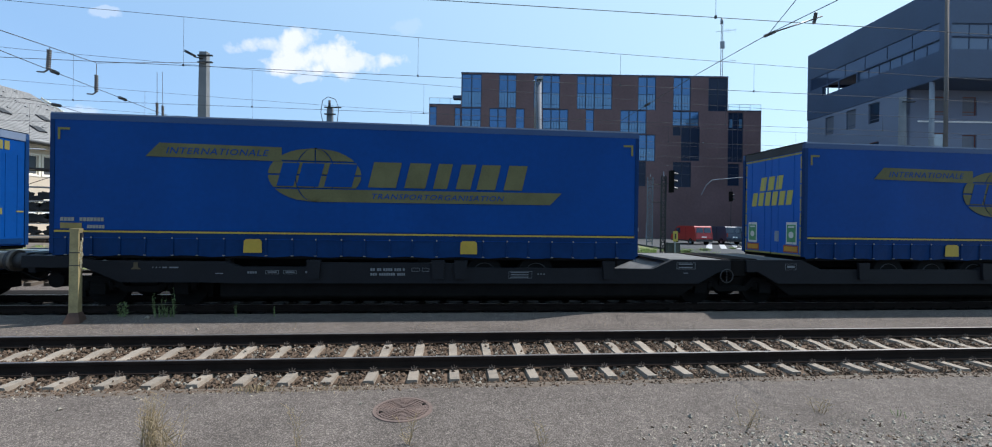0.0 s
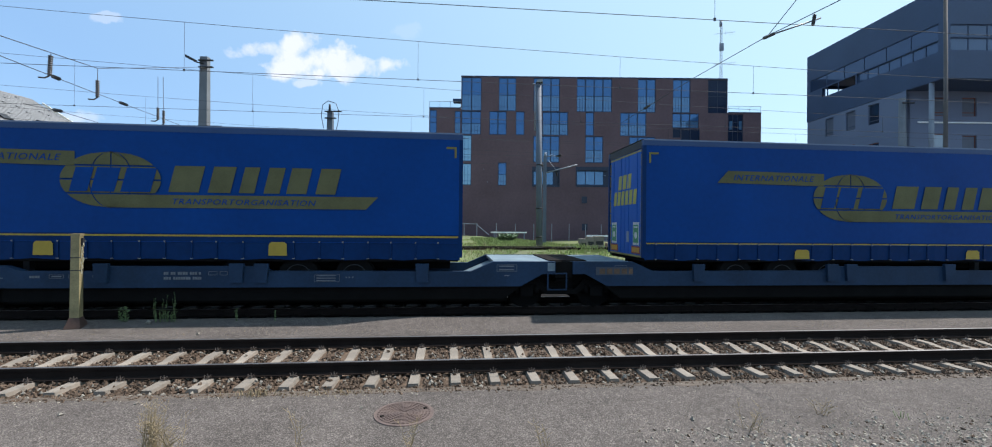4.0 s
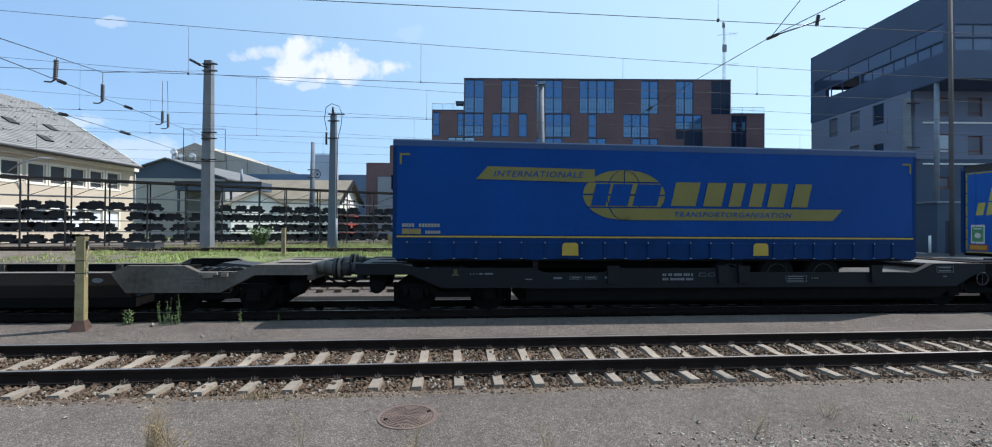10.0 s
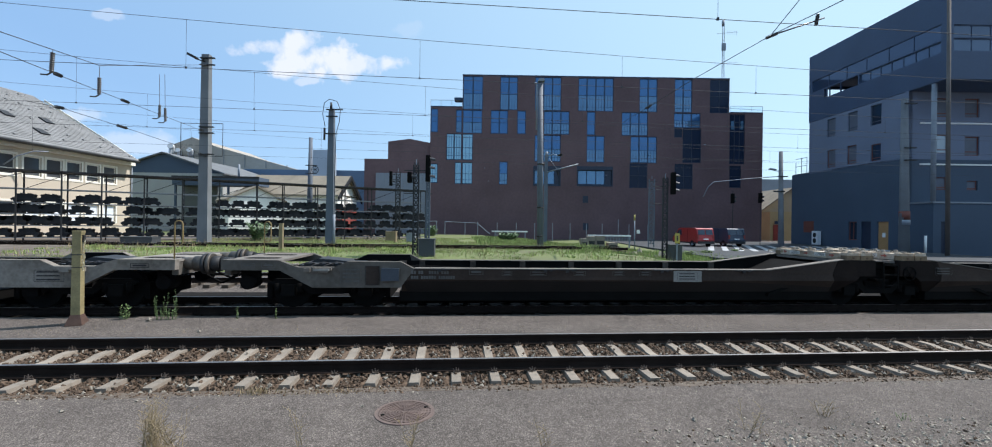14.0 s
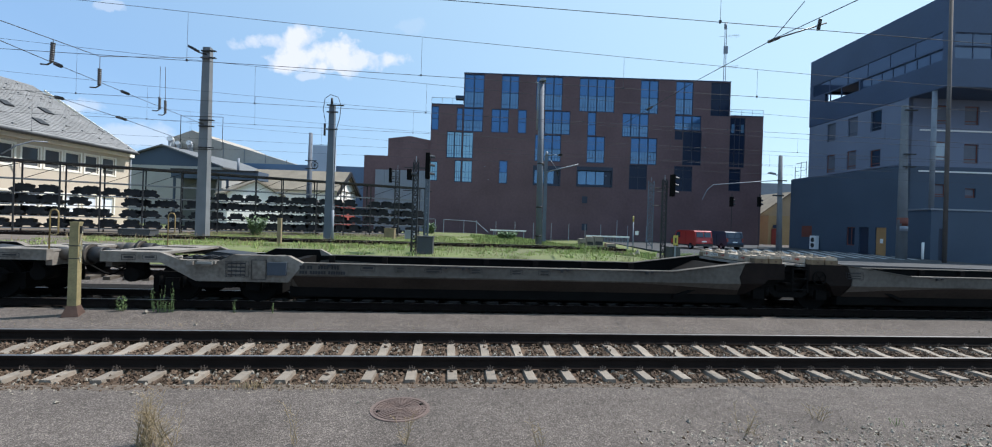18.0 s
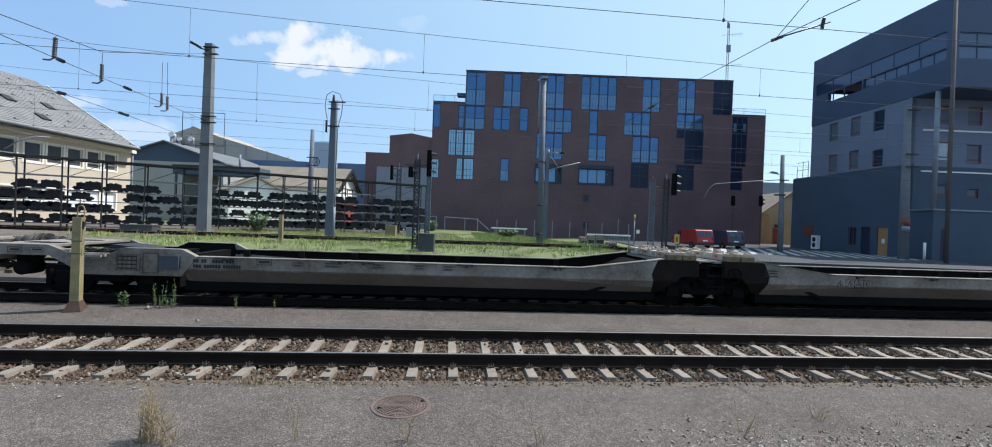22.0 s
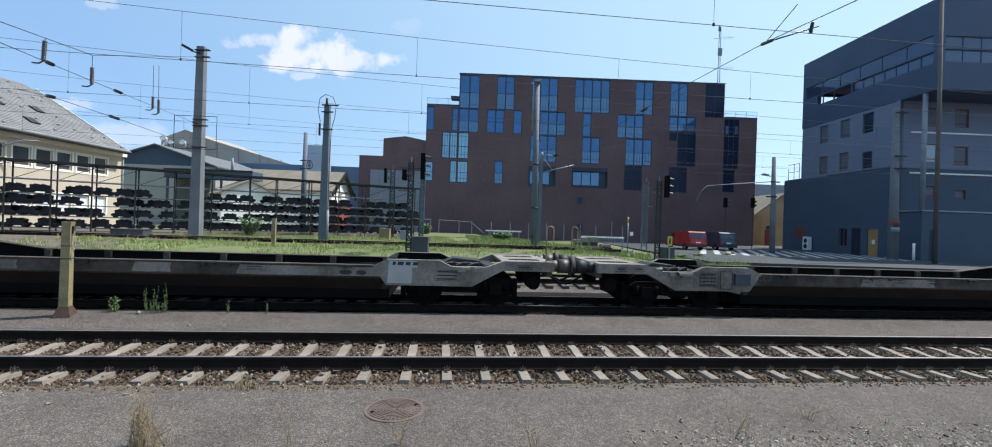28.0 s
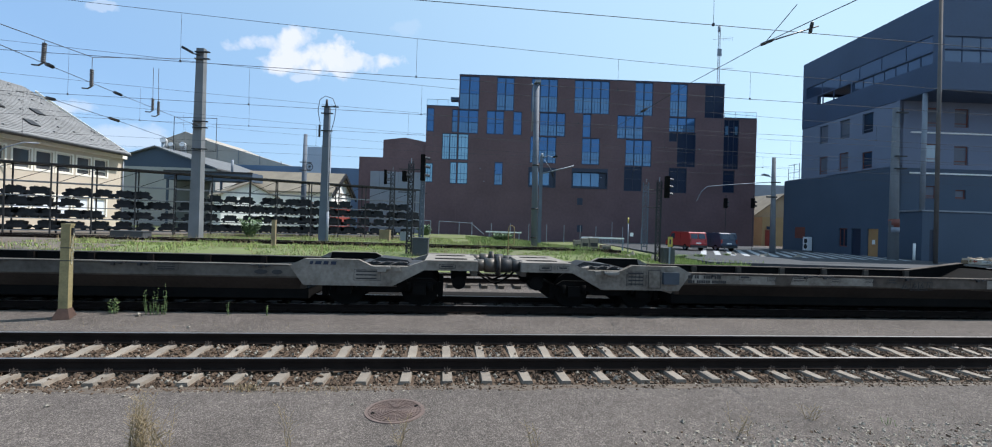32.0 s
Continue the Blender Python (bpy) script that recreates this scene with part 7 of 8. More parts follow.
    for dx in (-0.35, 0.0, 0.3):
        tube(st, [(xc + dx - 0.25, -1.1, 1.04), (xc + dx, -0.95, 1.12), (xc + dx + 0.2, -0.9, 1.06)], 0.014, 5)
    part("trailer_stand", st, STEEL_DARK, w, "folded dark fifth-wheel stand", bevel=0.012)
    gp = bmesh.new()
    xg = s * (2.05 - HALF)
    rod(gp, (xg, -1.3, 1.06), (xg + 0.22, -1.3, 1.1), 0.03, n=8)
    box(gp, xg - 0.05, xg + 0.02, -1.34, -1.22, 1.02, 1.1)
    part("locking_lever", gp, DECKS[paint], w)
    if kind == "pocket":
        hd = bmesh.new()
        for a, b, c, d in ((2.65, 3.05, 0.96, 1.02), (2.75, 2.95, 0.90, 0.96), (2.42, 2.56, 0.92, 1.01)):
            x0, x1 = sorted((s * (a - HALF), s * (b - HALF)))
            box(hd, x0, x1, -1.42, -1.352, c, d)
        part("release_handle", hd, DECKS[paint], w, "pale release handle of the trailer stand", bevel=0.012)
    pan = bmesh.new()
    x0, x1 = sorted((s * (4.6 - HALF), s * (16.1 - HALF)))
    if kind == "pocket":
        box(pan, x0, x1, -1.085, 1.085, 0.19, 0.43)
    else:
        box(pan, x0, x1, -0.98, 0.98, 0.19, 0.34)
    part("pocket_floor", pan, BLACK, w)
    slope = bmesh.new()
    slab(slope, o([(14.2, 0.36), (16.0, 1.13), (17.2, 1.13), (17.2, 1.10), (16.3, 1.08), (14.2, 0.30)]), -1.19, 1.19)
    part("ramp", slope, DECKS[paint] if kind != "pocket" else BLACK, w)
    je = bmesh.new()
    x0, x1 = sorted((s * ((16.25 if kind == "pocket" else 15.75) - HALF), s * (17.3 - HALF)))
    jz = 1.265 if kind == "pocket" else 1.205
    box(je, x0, x1, -1.19, 1.19, jz - 0.065, jz)
    part("joint_deck", je, DECKS[paint], w)
    if kind == "pocket":
        # the cross beam that carries the trailer's kerb, with bearing pads and bolts
        x0, x1 = sorted((s * (16.33 - HALF), s * (17.08 - HALF)))
        r = part("cross_bearer", B(x0, x1, -1.13, 1.13, 1.285, 1.45), BEARER, w, "pale cross beam with rusty edges", bevel=0.02)
        xm = (x0 + x1) / 2
        for y in (-0.62, 0.0, 0.62):
            for dx in (-0.2, 0.2):
                pad = bmesh.new()
                box(pad, xm + dx - 0.12, xm + dx + 0.12, y - 0.1, y + 0.1, 1.45, 1.478)
                rod(pad, (xm + dx, y, 1.475), (xm + dx, y, 1.53), 0.05, n=10)
                rod(pad, (xm + dx - 0.08, y + 0.05, 1.475), (xm + dx - 0.08, y + 0.05, 1.505), 0.025, n=6)
                part("bearing_pad", pad, PAD, r, "grey worn bearing pad")
        for q in (-1, 1):
            for dx in (-0.195, 0.195):
                xe = xm + dx
                blk = part("end_block", B(xe - 0.18, xe + 0.18, min(q * 1.11, q * 1.33), max(q * 1.11, q * 1.33), 1.275, 1.40), END_OCHRE, r, "rust-stained brown end block", bevel=0.015)
                part("block_cap", B(xe - 0.165, xe + 0.165, min(q * 1.1, q * 1.32), max(q * 1.1, q * 1.32), 1.395, 1.47), BEARER, blk, "pale worn cap", bevel=0.025)
                knob = bmesh.new()
                rod(knob, (xe, q * 1.22, 1.465), (xe, q * 1.22, 1.51), 0.055, n=12)
                rod(knob, (xe + 0.09, q * 1.24, 1.465), (xe + 0.09, q * 1.24, 1.49), 0.025, n=8)
                part("bearing_pad", knob, PAD, blk)
                part("end_bolt", R((xe, q * 1.325, 1.335), (xe, q * 1.345, 1.335), 0.028, n=8), RUST, blk)
        for xf in (x0, x1):
            for y, dy, ink in ((-0.92, 0.18, RED_MARK), (-0.62, 0.4, NOTICE), (0.0, 0.16, RED_MARK), (0.32, 0.4, NOTICE), (0.85, 0.14, RED_MARK), (1.02, 0.06, HAND_YELLOW)):
                if ink is RED_MARK:
                    part("painted_arrow", arrow(xf, y, dy, 1.38, 1 if y > 0.5 else -1), ink, r, "faded red arrow")
                    continue
                mark = part("painted_mark", B(xf - 0.004, xf + 0.004, y, y + dy, 1.335, 1.42), ink, r)
                if ink is NOTICE:
                    for k in range(3):
                        part("mark_line", B(xf - 0.006, xf + 0.006, y + 0.04, y + dy - 0.04 - 0.05 * k, 1.35 + 0.022 * k, 1.358 + 0.022 * k), INK_BLACK, mark)


def arrow(x, y, dy, z, e):
    """A flat arrow on an upright face across the track, pointing along e times y."""
    bm = bmesh.new()
    a, b, m = (y, y + dy, y + dy * 0.5) if e > 0 else (y + dy, y, y + dy * 0.5)
    pts = [(a, z - 0.02), (m, z - 0.02), (m, z - 0.05), (b, z), (m, z + 0.05), (m, z + 0.02), (a, z + 0.02)]
    for xx in (x - 0.004, x + 0.004):
        bm.faces.new([bm.verts.new((xx, p, q)) for p, q in pts])
    v = list(bm.verts)
    for k in range(7):
        bm.faces.new((v[k], v[(k + 1) % 7], v[7 + (k + 1) % 7], v[7 + k]))
    return bm


def buffers(w, s):
    for q in (-0.875, 0.875):
        bm = bmesh.new()
        rod(bm, (s * (0.63 - HALF), q, 1.06), (s * (0.3 - HALF), q, 1.06), 0.15, n=16)
        rod(bm, (s * (0.35 - HALF), q, 1.06), (s * (0.06 - HALF), q, 1.06), 0.185, n=16)
        rod(bm, (s * (0.03 - HALF), q, 1.06), (s * (-0.045 - HALF), q, 1.06), 0.25, n=16)
        part("buffer", bm, BUFFER if s < 0 else STEEL_DARK, w)
    hk = bmesh.new()
    rod(hk, (s * (0.63 - HALF), 0, 1.0), (s * (0.1 - HALF), 0, 1.0), 0.06, n=8)
    tube(hk, [(s * (0.6 - HALF), -0.3, 0.95), (s * (0.4 - HALF), -0.28, 0.72), (s * (0.12 - HALF), -0.25, 0.55), (s * (0.0 - HALF), -0.25, 0.52)], 0.028)
    tube(hk, [(s * (0.6 - HALF), 0.3, 0.95), (s * (0.35 - HALF), 0.28, 0.70), (s * (0.0 - HALF), 0.25, 0.56)], 0.028)
    part("screw_coupling", hk, BLACK, w)
    for q in (-0.8, 0.8):
        bc = bmesh.new()
        rod(bc, (s * (1.0 - HALF), q - 0.22, 0.62), (s * (1.0 - HALF), q + 0.22, 0.62), 0.17, n=16)
        box(bc, min(s * (0.8 - HALF), s * (1.2 - HALF)), max(s * (0.8 - HALF), s * (1.2 - HALF)), q - 0.1, q + 0.1, 0.7, 0.95)
        part("brake_cylinder", bc, BLACK, w)


def handrail(w, x, y):
    bm = bmesh.new()
    pts = [(x, y, 0.95), (x, y, 2.0)] + [(x + 0.09 - 0.09 * math.cos(a), y, 2.0 + 0.09 * math.sin(a)) for a in (0.6, 1.2, 1.9, 2.5, 3.1)] + [(x + 0.18, y, 1.55), (x + 0.12, y, 1.50), (x + 0.02, y, 1.52)]
    tube(bm, pts, 0.016, 7)
    part("handrail", bm, HAND_YELLOW, w, "yellow shunter's grab rail")


HAND_YELLOW = mat("old_yellow_rail_paint", (0.26, 0.18, 0.07), 0.6, vary=0.3, size=0.3)


def wagon(u, paint, kind, label, seed, rails=(), beam=None):
    """A two-part pocket wagon on three bogies; u is where its middle stands at the start."""
    w = thing("pocket_wagon", pose(u, TRACK_2, 0), label, "freight wagon", group="wagons of the train")
    for s in (1, -1):
        half_wagon(w, paint, kind, s, beam or paint)
        buffers(w, s)
        bogie(w, s * (2.87 - HALF))
    bogie(w, 0)
    jt = bmesh.new()
    box(jt, -0.25, 0.25, -0.95, 0.95, 1.02, 1.2)
    box(jt, -0.18, 0.18, -1.2, -0.3, 0.7, 0.76)
    # added black block fills the shade below the joint
    box(jt, -0.8, 0.8, -0.92, 0.92, 0.46, 1.0)
    part("joint_plate", jt, BLACK, w)
    if kind == "pocket":
        part("joint_tread", B(-0.44, 0.44, -1.02, 1.02, 1.215, 1.245), DECKS[paint], w, "worn plate over the joint", bevel=0.006)
    for s, y in rails:
        handrail(w, s * (0.62 - HALF) - 0.09, y)
    markings(w, paint, kind, seed)
    ROLLING.append((w, u))
    return w


OLD_OCHRE = mat("faded_ochre_mark", (0.06, 0.045, 0.022), 0.8, vary=0.3, size=0.2)
INK_BLACK = mat("black_stencil", (0.02, 0.02, 0.022), 0.8, vary=0.2, size=0.3)
INK_WHITE = mat("white_stencil", (0.135, 0.145, 0.155), 0.8, vary=0.25, size=0.3)
INK_BLUE = mat("dark_blue_mark", (0.012, 0.02, 0.045), 0.7, vary=0.1, size=0.3)
INK_DIM = mat("dirty_white_stencil", (0.085, 0.082, 0.078), 0.8, vary=0.3, size=0.3)
PLATE = mat("pale_plate", (0.20, 0.195, 0.18), 0.7, vary=0.2, size=0.3)


def boxed(w, x, z, dx, dz, ink, y, name="stencil_frame", bars=0, line=0.012):
    """A stencilled frame, with rows of unreadable writing in it."""
    bm = bmesh.new()
    for q in ((x, x + dx, z, z + line), (x, x + dx, z + dz - line, z + dz), (x, x + line, z, z + dz), (x + dx - line, x + dx, z, z + dz)):
        slab(bm, [(q[0], q[2]), (q[1], q[2]), (q[1], q[3]), (q[0], q[3])], y - 0.003, y)
    for k in range(bars):
        zz = z + dz * (k + 0.35) / bars
        slab(bm, [(x + 0.05, zz), (x + dx * 0.85, zz), (x + dx * 0.85, zz + dz / bars * 0.35), (x + 0.05, zz + dz / bars * 0.35)], y - 0.003, y)
    part(name, bm, ink, w)


TOOL_BLUE = mat("dark_blue_grey_box_paint", (0.035, 0.045, 0.06), 0.6, vary=0.25, size=0.4)
WARNING_AT = {6: 3.48, 7: -5.6, 8: -6.47}
# stretches of the sill where older pale paint shows: from, to, lower and upper edge
PATCHES = {
    7: [(7.2, 8.01, 0.76, 0.975), (9.25, 10.12, 0.75, 0.97), (10.54, 11.75, 0.76, 0.96), (-9.6, -7.4, 0.75, 0.97)],
    8: [(-9.7, -7.34, 0.76, 0.97), (3.96, 4.84, 0.76, 0.97), (7.23, 8.0, 0.76, 0.98), (9.47, 12.85, 0.75, 0.97), (-12.5, -10.2, 0.75, 0.97)],
}


def markings(w, paint, kind, seed):
    y = -1.357
    if kind == "twin":
        letter_bars(w, -9.35, 0.90, y, [0.045] * 2 + [-0.04] + [0.045] * 2 + [-0.04] + [0.045] * 4 + [-0.04] + [0.045] * 3 + [-0.03] + [0.045], 0.065, INK_WHITE, "wagon_number")
        letter_bars(w, -9.35, 0.79, y, [0.045] * 3 + [-0.04] + [0.045] * 7 + [-0.04] + [0.04] * 4, 0.06, INK_WHITE, "wagon_number")
        boxed(w, -8.38, 0.89, 0.19, 0.085, INK_WHITE, y, line=0.008)
        boxed(w, -8.13, 0.89, 0.17, 0.085, INK_WHITE, y, line=0.008)
        boxed(w, -6.02, 0.73, 0.58, 0.17, INK_WHITE, y, bars=3, line=0.006)
        letter_bars(w, -5.3, 0.82, y, [0.03, -0.04, 0.03, -0.04, 0.03], 0.03, INK_WHITE, "wagon_number")
        letter_bars(w, -12.15, 0.83, y, [0.04, 0.05, 0.05, 0.04], 0.05, INK_WHITE, "small_writing")
        for x, dx in ((-11.75, 0.3), (-11.35, 0.3)):
            boxed(w, x, 0.82, dx, 0.085, INK_WHITE, y, bars=1, line=0.007)
        letter_bars(w, -10.85, 0.84, y, [0.05, 0.03, 0.06, 0.05], 0.05, INK_WHITE, "small_writing")
        letter_bars(w, -14.22, 0.95, y, [0.02, -0.05, 0.02, -0.05, 0.02, -0.04, 0.1, -0.04, 0.2], 0.03, INK_WHITE, "small_writing")
        letter_bars(w, -12.86, 0.82, y, [0.17], 0.02, INK_WHITE, "small_writing")
        boxed(w, -1.69, 0.97, 0.5, 0.17, INK_WHITE, y, bars=2, line=0.01)
        boxed(w, 1.29, 0.96, 0.31, 0.16, INK_WHITE, y, bars=1, line=0.006)
        letter_bars(w, -1.5, 0.86, y, [0.12], 0.02, INK_WHITE, "small_writing")
        if paint == "dark":
            letter_bars(w, 12.67, 0.88, y, [0.1], 0.03, INK_WHITE, "small_writing")
            letter_bars(w, 12.67, 0.96, y, [0.1], 0.03, INK_WHITE, "small_writing")
            letter_bars(w, 13.96, 0.96, y, [0.03, -0.045, 0.03, -0.045, 0.03], 0.11, INK_WHITE, "small_writing")
            letter_bars(w, 13.96, 0.93, y, [0.22], 0.025, INK_WHITE, "small_writing")
            boxed(w, 13.57, 0.81, 0.68, 0.11, INK_WHITE, y, bars=1, line=0.008)
            letter_bars(w, 13.87, 0.72, y, [0.3], 0.035, INK_WHITE, "small_writing")
            part("lifting_mark", one_block([(14.34, 0.94), (14.57, 0.94), (14.51, 1.0), (14.51, 1.08), (14.4, 1.08), (14.4, 1.0)], y), OLD_OCHRE, w, "small faded yellow crane mark")
            boxed(w, 14.76, 0.89, 0.16, 0.17, INK_WHITE, y, bars=2, line=0.007)
        else:
            part("brake_box", B(-13.46, -13.1, -1.375, -1.352, 0.7, 0.95), BLACK, w, "dark square brake changeover box", bevel=0.01)
            letter_bars(w, 12.2, 0.86, y, [0.08, 0.08, -0.1, 0.08, 0.08, 0.08], 0.06, INK_WHITE, "wagon_number")
        part("lifting_mark", one_block([(-14.68, 0.92), (-14.47, 0.92), (-14.53, 0.98), (-14.53, 1.08), (-14.62, 1.08), (-14.62, 0.98)], y), OLD_OCHRE, w, "small faded yellow crane mark")
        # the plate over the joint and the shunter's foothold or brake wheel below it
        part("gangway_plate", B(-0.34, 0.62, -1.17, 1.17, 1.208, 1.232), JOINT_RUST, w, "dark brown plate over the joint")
        # added black block stands for the dark gap between the halves
        part("joint_cover", B(-0.215, 0.215, -1.3, 1.3, 0.8, 1.2), BLACK, w)
        foot = bmesh.new()
        if paint == "blue":
            part("maker_plate", one_block([(0.81, 0.88), (1.77, 0.88), (1.77, 1.08), (0.81, 1.08)], y), TOOL_BLUE, w, "faint brownish plate with worn writing")
            letter_bars(w, 0.9, 0.91, y - 0.005, [0.14, -0.03, 0.14, -0.03, 0.14, -0.03, 0.14, -0.03, 0.1], 0.13, RUST, "plate_writing")
            for q in ((-0.43, 0.07, 0.5, 0.53), (-0.43, 0.07, 0.9, 0.93), (-0.43, -0.4, 0.53, 0.9), (0.04, 0.07, 0.53, 0.9)):
                box(foot, q[0], q[1], -1.37, -1.33, q[2], q[3])
            part("step_frame", foot, PAINTS["blue"], w, "square blue step frame")
            part("end_box", B(-0.42, -0.24, -1.352, -1.2, 0.98, 1.18), DECKS["blue"], w, "pale blue corner box")
        else:
            tube(foot, [(-0.34 + 0.17 * math.cos(k * math.tau / 20), -1.37, 0.8 + 0.17 * math.sin(k * math.tau / 20)) for k in range(21)], 0.015, 6)
            tube(foot, [(-0.34, -1.37, 0.63), (-0.34, -1.37, 0.97)], 0.01, 5)
            part("brake_wheel", foot, STEEL_DARK, w, "round hand-brake wheel")
        return
    for k in range(2):
        part("round_plate", one_block(disc(11.9 + 0.36 * k, 0.84, 0.15 if k == 0 else 0.12, 0.055), y - 0.004), INK_WHITE if paint != "grey" else STEEL_DARK, w, "small oval maker's plate")
    ring = bmesh.new()
    tube(ring, [(0.62 + 0.18 * math.cos(k * math.tau / 20), -1.37, 0.93 + 0.18 * math.sin(k * math.tau / 20)) for k in range(21)], 0.014, 6)
    for k in range(2):
        a = 0.6 + k * math.pi / 2
        tube(ring, [(0.62 - 0.18 * math.cos(a), -1.37, 0.93 - 0.18 * math.sin(a)), (0.62 + 0.18 * math.cos(a), -1.37, 0.93 + 0.18 * math.sin(a))], 0.01, 5)
    part("brake_wheel", ring, BLACK, w, "round hand-brake wheel")
    lad = bmesh.new()
    for x in (-0.12, 0.3):
        box(lad, x - 0.015, x + 0.015, -1.36, -1.33, 0.55, 1.2)
    for z in (0.6, 0.88, 1.14):
        box(lad, -0.12, 0.3, -1.358, -1.332, z, z + 0.03)
    part("step_ladder", lad, BLACK, w)
    if seed == 4:
        part("plate", one_block([(-6.0, 0.70), (-5.25, 0.70), (-5.25, 0.98), (-6.0, 0.98)], y), PLATE, w, "pale writing plate")
        boxed(w, -5.9, 0.74, 0.55, 0.2, INK_BLACK, y - 0.003, bars=3, line=0.004)
    ink = INK_BLACK if paint == "grey" else INK_DIM
    if seed == 7:
        part("writing_plate", one_block([(1.72, 0.72), (2.45, 0.72), (2.45, 1.13), (1.72, 1.2)], y - 0.006), mat("white_writing_plate", (0.33, 0.33, 0.33), 0.6, vary=0.1, size=0.4), w, "pale plate with small writing")
        for k in range(3):
            part("plate_writing", one_block([(1.82 + 0.04 * k, 0.95 - 0.06 * k), (2.35 - 0.05 * k, 0.95 - 0.06 * k), (2.35 - 0.05 * k, 0.965 - 0.06 * k), (1.82 + 0.04 * k, 0.965 - 0.06 * k)], y - 0.011), INK_BLACK, w)
    if seed in WARNING_AT:
        x = WARNING_AT[seed]
        bare = PAINTS["grey"] if seed == 6 else PAINTS["patchy"]
        for k, dx in enumerate((0.0, 0.3, 0.54)):
            xx = x + dx
            part("warning_triangle", one_block([(xx, 0.70), (xx + 0.22, 0.70), (xx + 0.11, 0.88)], y - 0.002), INK_BLACK, w)
            part("triangle_field", one_block([(xx + 0.035, 0.718), (xx + 0.185, 0.718), (xx + 0.11, 0.845)], y - 0.007), bare, w)
            part("triangle_sign", one_block([(xx + 0.085, 0.735), (xx + 0.135, 0.735), (xx + 0.12, 0.80), (xx + 0.1, 0.80)], y - 0.012), INK_BLACK, w)
        boxed(w, x + 0.27, 0.665, 0.26, 0.24, INK_BLACK, y - 0.002, line=0.01)
        boxed(w, x + 0.53, 0.665, 0.26, 0.24, INK_BLACK, y - 0.002, line=0.01)
        boxed(w, x + 0.79, 0.665, 0.16, 0.24, INK_BLACK, y - 0.002, line=0.01)
        part("panel_mark", one_block([(x + 0.86, 0.75), (x + 0.89, 0.75), (x + 0.89, 0.83), (x + 0.86, 0.83)], y - 0.002), INK_BLACK, w)
    if seed >= 6:
        for x0, x1, z0, z1 in PATCHES.get(seed, ()):
            part("paint_patch", one_block([(x0 - 0.03, z0 + 0.01), (x0 + 0.3, z0 - 0.005), (x1 - 0.25, z0 + 0.005), (x1 + 0.03, z0), (x1, (z0 + z1) / 2), (x1 + 0.04, z1 - 0.005), (x0 + 0.05, z1), (x0, (z0 + z1) / 2)], y + 0.004), PAINTS["grey"], w, "worn patch of pale paint")
        if seed == 8:
            part("writing_panel", one_block([(-3.8, 0.745), (-1.62, 0.745), (-1.62, 1.2), (-3.4, 0.975), (-3.8, 0.975)], y + 0.003), PAINTS["grey"], w, "pale repainted panel beside the joint")
            for k in range(3):
                letter_bars(w, -2.55 + 0.06 * k, 0.93 - 0.075 * k, y - 0.003, ([0.1, 0.03, 0.16, 0.05, 0.18], [0.14, 0.05, 0.12, 0.1, 0.06], [0.08, 0.14, 0.12])[k], 0.03, INK_BLACK, "small_writing")
            letter_bars(w, -1.25, 1.08, y - 0.003, [0.12, 0.08, 0.1], 0.025, INK_WHITE, "small_writing")
            letter_bars(w, -1.22, 1.02, y - 0.003, [0.1, 0.05, 0.12], 0.025, INK_WHITE, "small_writing")
            letter_bars(w, 1.25, 1.02, y - 0.003, [0.2, -0.06, 0.1, 0.03, 0.1], 0.12, INK_WHITE, "small_writing")
        if seed == 8:
            part("repainted_panel", one_block([(12.87, 0.6), (13.45, 0.6), (13.45, 0.98), (13.58, 0.98), (13.58, 1.14), (12.9, 1.14)], y - 0.001), mat("fresh_white_grey_paint", (0.36, 0.355, 0.34), 0.7, vary=0.1, size=0.4), w, "freshly painted pale panel")
        mk = bmesh.new()
        for a, b in ((12.98, 13.05), (13.1, 13.24), (13.29, 13.4), (13.46, 13.58)):
            block(mk, slanted(a, b, 1.04, 1.12, 0.02), y - 0.007)
        part("owner_mark", mk, INK_BLUE, w, "small dark blue owner's mark")
    boxed(w, 14.0, 0.68, 0.62, 0.26, ink, y, bars=3, line=0.008)
    boxed(w, -16.05, 1.02, 0.3, 0.1, ink, y, bars=1, line=0.006)
    boxed(w, -14.25, 0.66, 0.52, 0.36, ink, y - 0.006, bars=4, line=0.008)
    part("tool_box", B(-13.3, -12.88, -1.44, -1.352, 0.72, 1.02), TOOL_BLUE, w, "dark blue-grey tool box", bevel=0.012)
    part("framed_panel", one_block([(-13.66, 0.62), (-13.36, 0.62), (-13.36, 1.06), (-13.66, 1.06)], y - 0.006), PAINTS[paint], w, "panel in a dark frame")
    boxed(w, -13.68, 0.61, 0.34, 0.46, INK_BLACK, y - 0.01, line=0.012)
    part("step_ledge", B(-14.85, -14.5, -1.47, -1.352, 0.95, 1.0), PLATE, w, "small pale step", bevel=0.01)
    for k in range(5):
        part("table_line", one_block([(-14.22 + 0.1 * k, 0.67), (-14.21 + 0.1 * k, 0.67), (-14.21 + 0.1 * k, 1.0), (-14.22 + 0.1 * k, 1.0)], y - 0.008), ink, w)
    letter_bars(w, -12.6, 0.88, y, [0.05] * 2 + [-0.05] + [0.05] * 2 + [-0.12] + [0.05] * 4 + [-0.05] + [0.05] * 3, 0.08, ink, "wagon_number")
    letter_bars(w, -12.6, 0.76, y, [0.05] * 3 + [-0.05] + [0.05] * 6 + [-0.05] + [0.045] * 7, 0.075, ink, "wagon_number")
    boxed(w, -11.2, 0.86, 0.34, 0.14, ink, y, bars=1)
